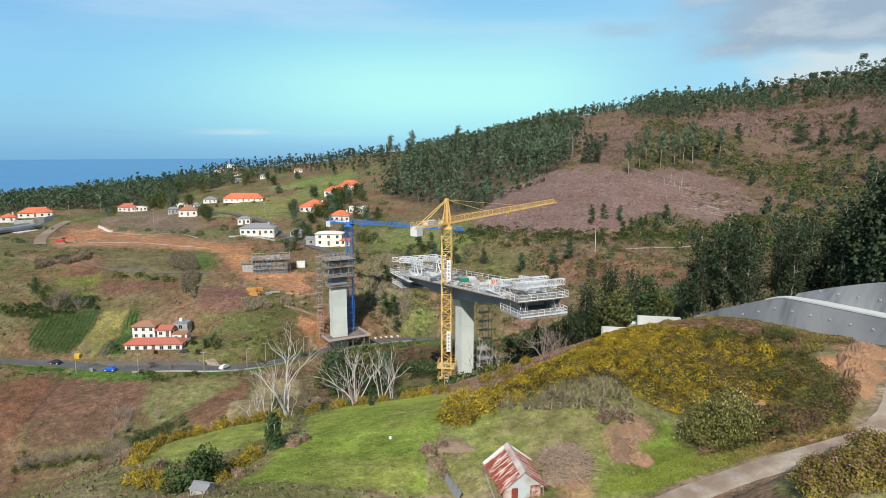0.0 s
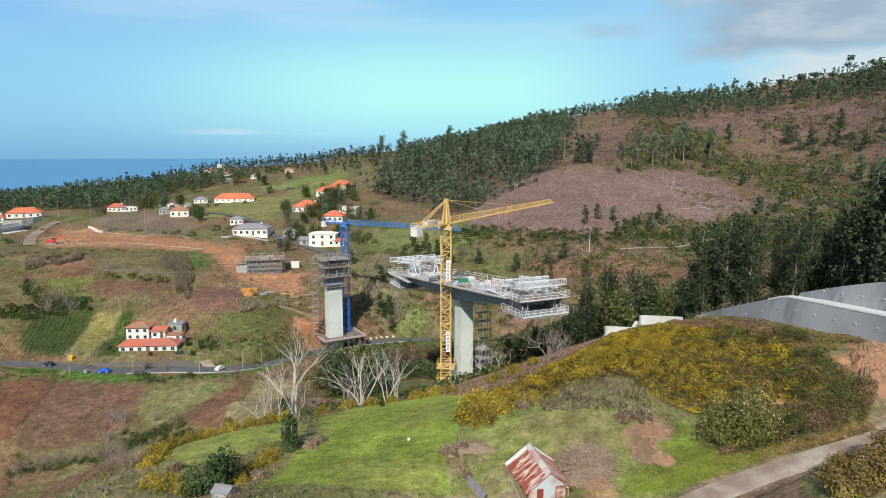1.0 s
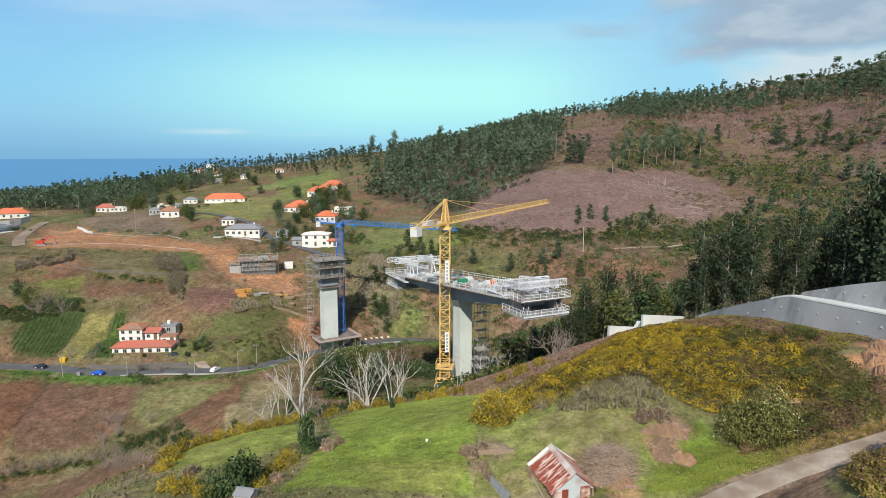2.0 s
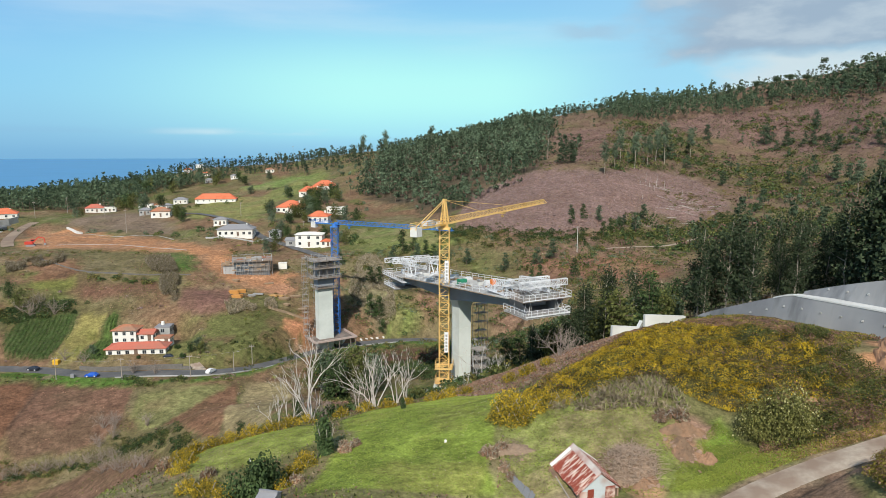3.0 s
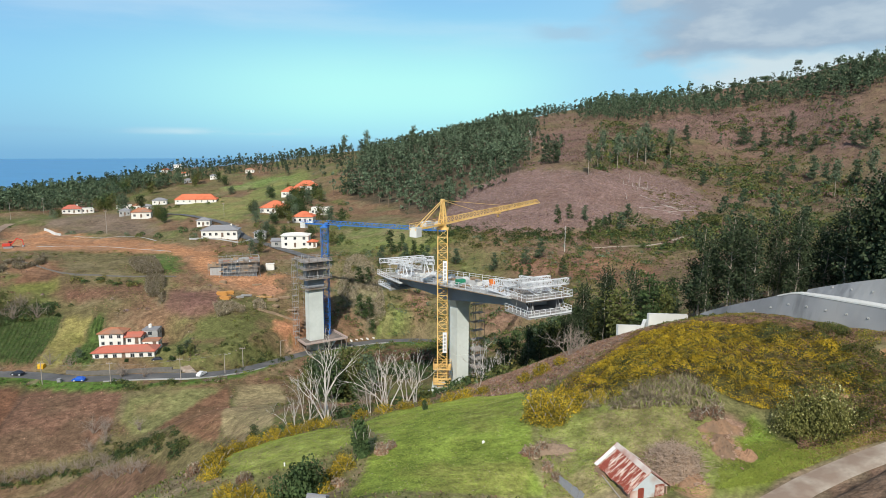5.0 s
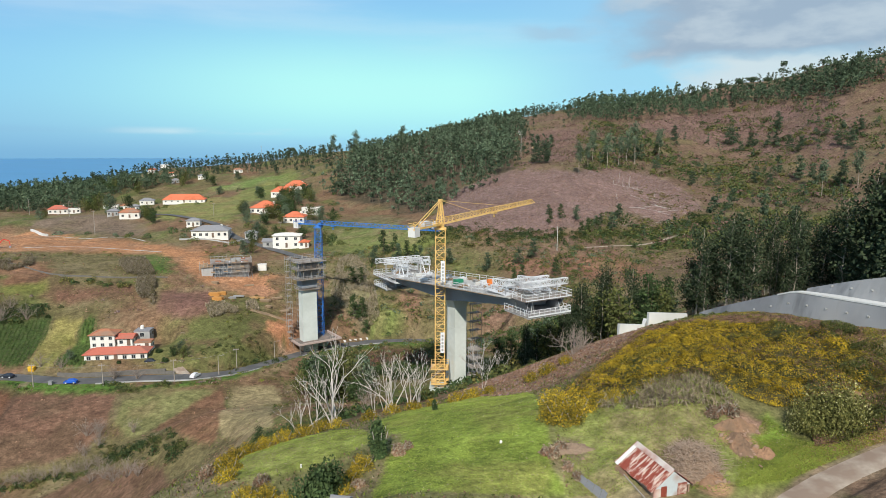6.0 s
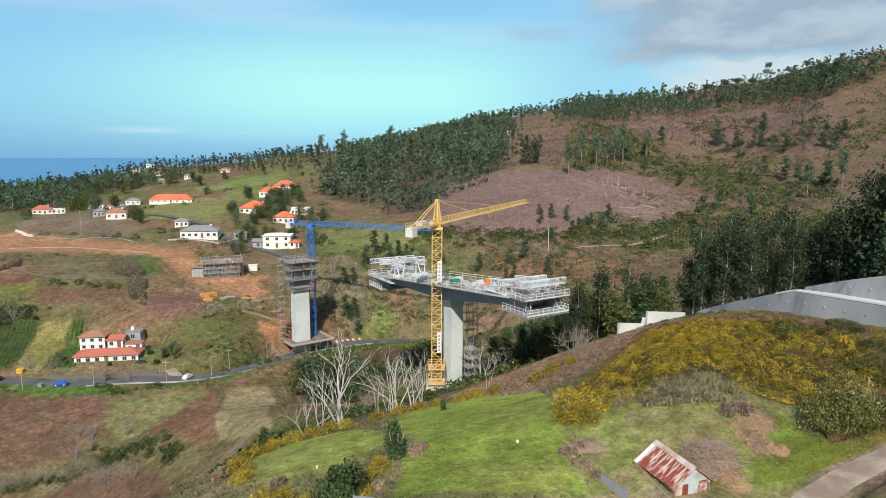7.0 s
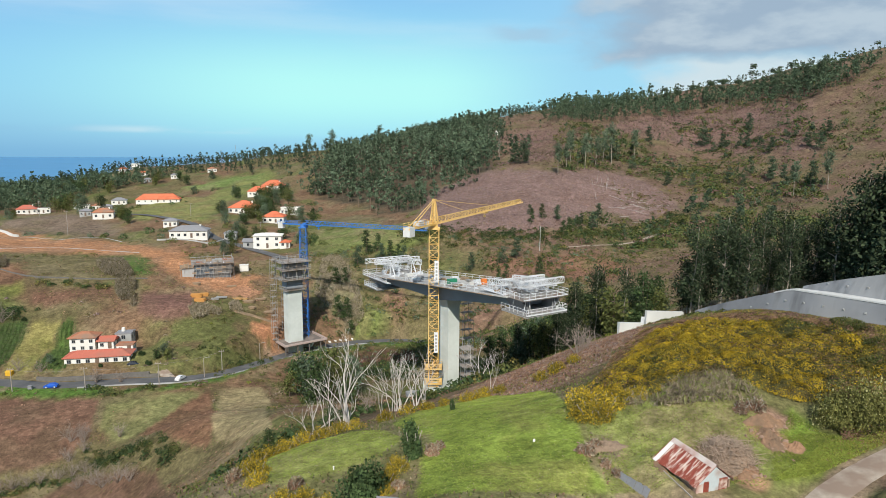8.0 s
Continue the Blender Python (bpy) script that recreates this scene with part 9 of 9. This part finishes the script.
# olive gorse patches on the hill
for (cx, cy), sx, sy, n in (((104, 372), 9, 14, 150), ((128, 330), 16, 6, 120), ((150, 318), 14, 7, 110), ((120, 300), 18, 7, 110), ((170, 420), 16, 10, 110), ((200, 520), 22, 14, 110)):
    x, y = cx + rs.normal(size=n) * sx, cy + rs.normal(size=n) * sy
    shrubs("hill_gorse", "low olive and yellow gorse patch on the heather hill", x, y, rs.uniform(0.6, 1.6, n), 26, ["broom", "gorse", "scrub"], (0.4, 0.35, 0.25), rs, 0.3, 0.8, "gorse")
# low heath and tufts that break up the hill
x, y, d = field(46000, 2, 54, 230, 780, rs)
ok = free(x, y, [HEATHER_MAIN]) & (_wave(x, y, 8, 103) + 0.6 * _wave(x, y, 3, 104) > rs.uniform(-0.5, 0.5, len(x)))
p, dd = np.column_stack([x[ok], y[ok]]), d[ok]
leafy = _wave(p[:, 0], p[:, 1], 19, 105) + 0.5 * rs.normal(size=len(p))
cover("hill_tufts", "low brown heath, dry grass and small scrub over the hill", "heath", p, 0.1 + 0.3 * rs.rand(len(p)), 0.25 + dd / 620, ["scrub", "broom", "heath", "dry"], None, rs, 0.2, 1.3, index=np.where(leafy > 0.45, 0, np.where(leafy > 0.15, 1, np.where(leafy > -0.75, 2, 3))))
# hedge of scrub below the heather slope
x = np.linspace(-30, 120, 420) + rs.normal(size=420) * 2
y = np.interp(x, [-30, 0, 30, 60, 90, 120], [284, 275, 280, 292, 315, 345]) + rs.normal(size=420) * 5
shrubs("hill_hedge", "belt of dark scrub below the heather slope", x, y, rs.uniform(0.9, 2.2, len(x)), 70, ["evergreen", "scrub", "broom"], (0.5, 0.42, 0.08), rs, 0.26)
# dark hedges between the plots
for label, line, n, sp, r0, r1, mix_ in (
        ("dark overgrown hedge beside the crop plot", [(-162, 176), (-155, 180), (-149, 188), (-143, 195)], 90, 1.9, 0.9, 2.1, (0.75, 0.2, 0.05)),
        ("dark green belt of low bushes between two fields", [(-90, 130), (-84, 123), (-75, 115), (-68, 110), (-62, 105)], 110, 1.2, 0.5, 1.25, (0.6, 0.35, 0.05)),
        ("bushes along the lower side of the road", [(-104, 157), (-96, 151), (-92, 154), (-86, 156.5)], 40, 0.9, 0.5, 1.1, (0.4, 0.5, 0.1)),
        ("row of olive gorse bushes on the bank", [(-147, 210), (-139, 212), (-129, 212)], 26, 1.6, 0.9, 1.7, (0.2, 0.3, 0.5)),
        ("rough hedge along the foot of the lower field", [(-112, 113), (-104, 117), (-95, 120), (-84, 119)], 60, 0.9, 0.5, 1.0, (0.35, 0.45, 0.2)),
        ("bushes on the bank below the scaffolded pier", [(-84, 174), (-76, 180), (-69, 190)], 60, 3.0, 0.5, 1.3, (0.3, 0.5, 0.2)),
        # two dark growths added to stand for the shade inside the hollow
        ("dark bushes added for the shade of the hollow under the road bank", [(-38, 190), (-31, 184), (-24, 176)], 70, 2.6, 0.8, 1.8, (0.9, 0.1, 0.0)),
        ("dark low growth added for the shade in the hollow under the road bank", [(-36, 194), (-29, 191), (-23, 186)], 50, 1.8, 0.8, 1.7, (1.0, 0.0, 0.0)),
        ("dark bushes below the road beside the dead trees", [(-60, 172), (-54, 180), (-48, 180), (-46, 165), (-43, 140)], 90, 2.6, 0.8, 1.9, (0.65, 0.3, 0.05)),
        ("dark bushes along the stream below the knoll", [(-41, 72), (-36, 78), (-30, 86), (-24, 92), (-12, 92), (-4, 100)], 120, 2.2, 0.7, 1.9, (0.6, 0.3, 0.1))):
    x, y = along(line, n, sp, rs)
    shrubs("hedge", label, x, y, rs.uniform(r0, r1, n), 60, ["evergreen", "scrub", "broom"], mix_, rs, 0.28, 0.95, "hedge")
# brown bracken hanging over the hollow under the road
x, y = along([(-43, 203), (-40, 196), (-41, 190), (-38, 200), (-30, 199), (-23, 196), (-20, 192)], 90, 1.0, rs)
shrubs("bracken_bank", "brown bracken hanging over the hollow below the road", x, y, rs.uniform(0.7, 1.5, 90), 70, ["rust", "heath", "scrub"], (0.5, 0.38, 0.12), rs, 0.24, 1.1, "bracken")
# heather stalks on the cut slope
p = scatter(HEATHER_MAIN, 44000, rs)
cover("heather_cover", "cut purple-brown heather with lying stalks", "heather", p, 0.06 + 0.16 * rs.rand(len(p)), 0.46, ["heather", "rust", "dry"], (0.74, 0.16, 0.10), rs, 0.0, 2.6, out=np.tile((0.0, -0.5, 1.0), (len(p), 1)), loose=0.6)
p = scatter(HEATHER_TOP, 22000, rs)
cover("heather_cover", "brown heather on the upper hill", "heather", p, 0.15 + 0.25 * rs.rand(len(p)), 0.75, ["heath", "heather", "scrub"], (0.55, 0.3, 0.15), rs, 0.0, 1.8, out=np.tile((0.0, -0.5, 1.0), (len(p), 1)), loose=0.6)


def woods(name, label, x, y, hh, leaf, rng, tufts=46, crown_lo=0.35, r=0.17, size=0.12, trunk="bark_euc", umbrella=False):
    """A wood of slim trees in one sheet: trunks and leaf tufts."""
    n = len(x)
    z = height(x, y)
    k = np.repeat(np.arange(n), tufts)
    if umbrella:
        f = rng.rand(len(k))
        a = rng.uniform(0, 6.283, len(k))
        rad = np.sqrt(rng.rand(len(k))) * r * 1.5
        c = np.column_stack([np.cos(a) * rad, np.sin(a) * rad, 0.80 + 0.20 * f])
        off = np.column_stack([np.cos(a), np.sin(a), 0.35 + 0.5 * f])
    else:                    # a handful of leafy clumps up the stem, smaller and closer in towards the tip
        m = 7
        f = np.sort(rng.uniform(crown_lo, 0.97, (n, m)), 1)
        taper = 1.0 - 0.72 * (f - crown_lo) / (1 - crown_lo)
        a = rng.uniform(0, 6.283, (n, m))
        reach = r * rng.uniform(0.2, 0.95, (n, m)) * taper * rng.uniform(0.75, 1.3, (n, 1))
        pick = rng.randint(0, m, len(k))
        off = rng.normal(size=(len(k), 3))
        off /= np.linalg.norm(off, axis=1, keepdims=True)
        ball = (r * 0.58 * (0.45 + 0.55 * taper[k, pick]) * rng.uniform(0.55, 1.0, len(k)))[:, None] * off * (1.0, 1.0, 0.8)
        c = np.column_stack([np.cos(a[k, pick]) * reach[k, pick], np.sin(a[k, pick]) * reach[k, pick], f[k, pick]]) + ball
        off = off + (0, 0, 0.3)
    c = c * hh[k][:, None] + np.column_stack([x[k], y[k], z[k]])
    leaves = shard_data(c, size * hh[k] * rng.uniform(0.6, 1.3, len(k)), rng, out=off, loose=0.6)
    w = 0.011 * hh
    g = rng.normal(size=(n, 2)) * 0.02
    top = 0.6 * hh if not umbrella else 0.95 * hh
    tr = np.stack([np.column_stack([x - w, y, z - 0.5]), np.column_stack([x + w, y, z - 0.5]), np.column_stack([x + w * 0.5 + g[:, 0] * hh, y + g[:, 1] * hh, z + top]), np.column_stack([x - w * 0.5 + g[:, 0] * hh, y + g[:, 1] * hh, z + top])], 1)
    tr2 = np.stack([np.column_stack([x, y - w, z - 0.5]), np.column_stack([x, y + w, z - 0.5]), np.column_stack([x + g[:, 0] * hh, y + w * 0.5 + g[:, 1] * hh, z + top]), np.column_stack([x + g[:, 0] * hh, y - w * 0.5 + g[:, 1] * hh, z + top])], 1)
    v = np.vstack([leaves, tr.reshape(-1, 3), tr2.reshape(-1, 3)])
    idx = np.concatenate([np.zeros(len(k), int), np.ones(2 * n, int)])
    ob = quads_object(name, v, [LEAF[leaf], M[trunk]], idx)
    return tagged(ob, label, "woods", kind="stuff")


rw = np.random.RandomState(21)
p = scatter(WOOD_MAIN, 2500, rw)
p = p + np.column_stack([_wave(p[:, 0], p[:, 1], 40, 95) * 22 + _wave(p[:, 0], p[:, 1], 14, 98) * 8, _wave(p[:, 0], p[:, 1], 40, 96) * 30]) + rw.normal(size=p.shape) * (5, 10)
p = p[rw.rand(len(p)) < 0.85 + 0.5 * _wave(p[:, 0], p[:, 1], 30, 97)]
half = len(p) // 2
woods("hill_wood", "dense green eucalyptus and pine wood on the hill", p[:half, 0], p[:half, 1], rw.uniform(8, 16, half), "pine", rw, 84, 0.14, 0.21, 0.086, "bark")
woods("hill_wood", "grey-green eucalyptus mixed into the hill wood", p[half:, 0], p[half:, 1], rw.uniform(9, 18, len(p) - half), "woodland", rw, 84, 0.14, 0.18, 0.079, "bark")
p = scatter(WOOD_RIDGE_W, 3200, rw)
p = p[(np.hypot(p[:, 0] - HUB[0], p[:, 1]) < 745) & free(p[:, 0], p[:, 1], [])]
woods("ridge_wood", "dark pine wood on the ridge above the sea", p[:, 0], p[:, 1], rw.uniform(7, 15, len(p)), "pine", rw, 46, 0.2, 0.25, 0.098, trunk="bark")
x, y, d = field(2900, -33, 14, 640, 1010, rw)
ok = free(x, y, [VILLAGE_GRASS, HEATHER_TOP]) & (d > 700 + 120 * _wave(x, y, 60, 91))
woods("ridge_wood", "dark trees along the skyline ridge", x[ok], y[ok], 6 + 13 * rw.beta(1.3, 2.6, ok.sum()), "pine", rw, 50, 0.28, 0.2, 0.09, trunk="bark")
p = np.vstack([scatter(SKY_WOOD, 760, rw), scatter(TOP_WOOD, 420, rw)])
p = p + rw.normal(size=p.shape) * 8
woods("ridge_wood", "dark pines along the hilltop", p[:, 0], p[:, 1], 7 + 15 * rw.beta(1.6, 2.2, len(p)), "pine", rw, 50, 0.4, 0.19, 0.09, trunk="bark")
x, y, d = field(420, 14, 46, 770, 940, rw)
woods("ridge_wood", "low trees along the edge of the hilltop", x, y, rw.uniform(6, 12, len(x)), "pine", rw, 36, 0.15, 0.26, 0.13, trunk="bark")
x, y, d = field(9, 16, 34, 790, 880, rw)
woods("ridge_pines", "umbrella pines on the skyline", x, y, rw.uniform(15, 21, len(x)), "pine", rw, 160, r=0.13, size=0.055, umbrella=True, trunk="bark")
# thin stands on the hill
x, y, d = field(260, 8, 44, 300, 700, rw)
ok = _wave(x, y, 50, 93) + np.where(inside(x, y, HEATHER_MAIN), -0.9, 0) > rw.uniform(-0.6, 0.5, len(x))
woods("hill_trees", "scattered dark pines on the heather hill", x[ok], y[ok], rw.uniform(5, 10, ok.sum()), "pine", rw, 120, 0.15, 0.26, 0.085, "bark")
x, y = np.array([(232, 590), (274, 593), (246, 576), (256, 556), (181, 588), (97, 488), (122, 532), (133, 526), (122, 506), (156, 562), (215, 439), (223, 425), (195, 457), (209, 457), (138, 355), (263, 530), (265, 512), (281, 528), (279, 503), (109, 309), (123, 291), (122, 258), (110, 520), (128, 515), (250, 560), (239, 596)], float).T
woods("hill_trees", "broad dark pines standing on the heather hill", x, y, rw.uniform(9, 16, len(x)), "pine", rw, 320, 0.12, 0.28, 0.06, "bark")
x, y, d = field(420, -48, -8, 290, 640, rw)
ok = free(x, y, [ORANGE_EARTH, VILLAGE_GRASS, FALLOW]) & (_wave(x, y, 30, 99) > rw.uniform(-0.5, 0.5, len(x)))
shrubs("village_trees", "rounded dark trees and bushes among the village plots", x[ok], y[ok], rw.uniform(0.9, 2.7, ok.sum()), 150, ["evergreen", "scrub", "woodland"], (0.5, 0.25, 0.25), rw, 0.22, 1.15, "trees")
p = scatter(VILLAGE_WOOD, 520, rw)
p = p[free(p[:, 0], p[:, 1], [VILLAGE_GRASS]) & (rw.rand(len(p)) < 0.8 + 0.6 * _wave(p[:, 0], p[:, 1], 40, 94))]
woods("ridge_wood", "dark wood behind the village houses", p[:, 0], p[:, 1], rw.uniform(6, 13, len(p)), "pine", rw, 42, 0.24, 0.24, 0.115, trunk="bark")
# bleached snags and felled trunks on the hill
g = Geo()
for k in range(9):
    x0, y0 = 84 + rw.normal() * 7, 384 + rw.normal() * 10
    z0 = h(x0, y0)
    g.beam((x0, y0, z0 - 0.3), (x0 + rw.normal() * 0.6, y0, z0 + rw.uniform(3, 8)), 0.22, 0.09, 5)
for k in range(20):
    x0, y0 = 92 + rw.normal() * 8, 362 + rw.normal() * 14
    a, ln = rw.uniform(-0.9, 0.3), rw.uniform(4, 11)
    x1, y1 = x0 + ln * math.cos(a), y0 + ln * math.sin(a)
    g.beam((x0, y0, h(x0, y0) + 0.35), (x1, y1, h(x1, y1) + 0.5), 0.19, 0.1, 5)
tagged(part("felled_trunks", g, M["bark_white"]), "bleached snags and felled trunks on the hillside", "trunks", kind="stuff")

# ---- the plan above is drawn at four fifths; bring the whole place to full size ----
FULL = Matrix.Scale(1.25, 4)
for ob in list(scene.collection.objects):
    if ob.parent is None and ob.type in {'MESH', 'EMPTY'}:
        ob.matrix_basis = FULL @ ob.matrix_basis
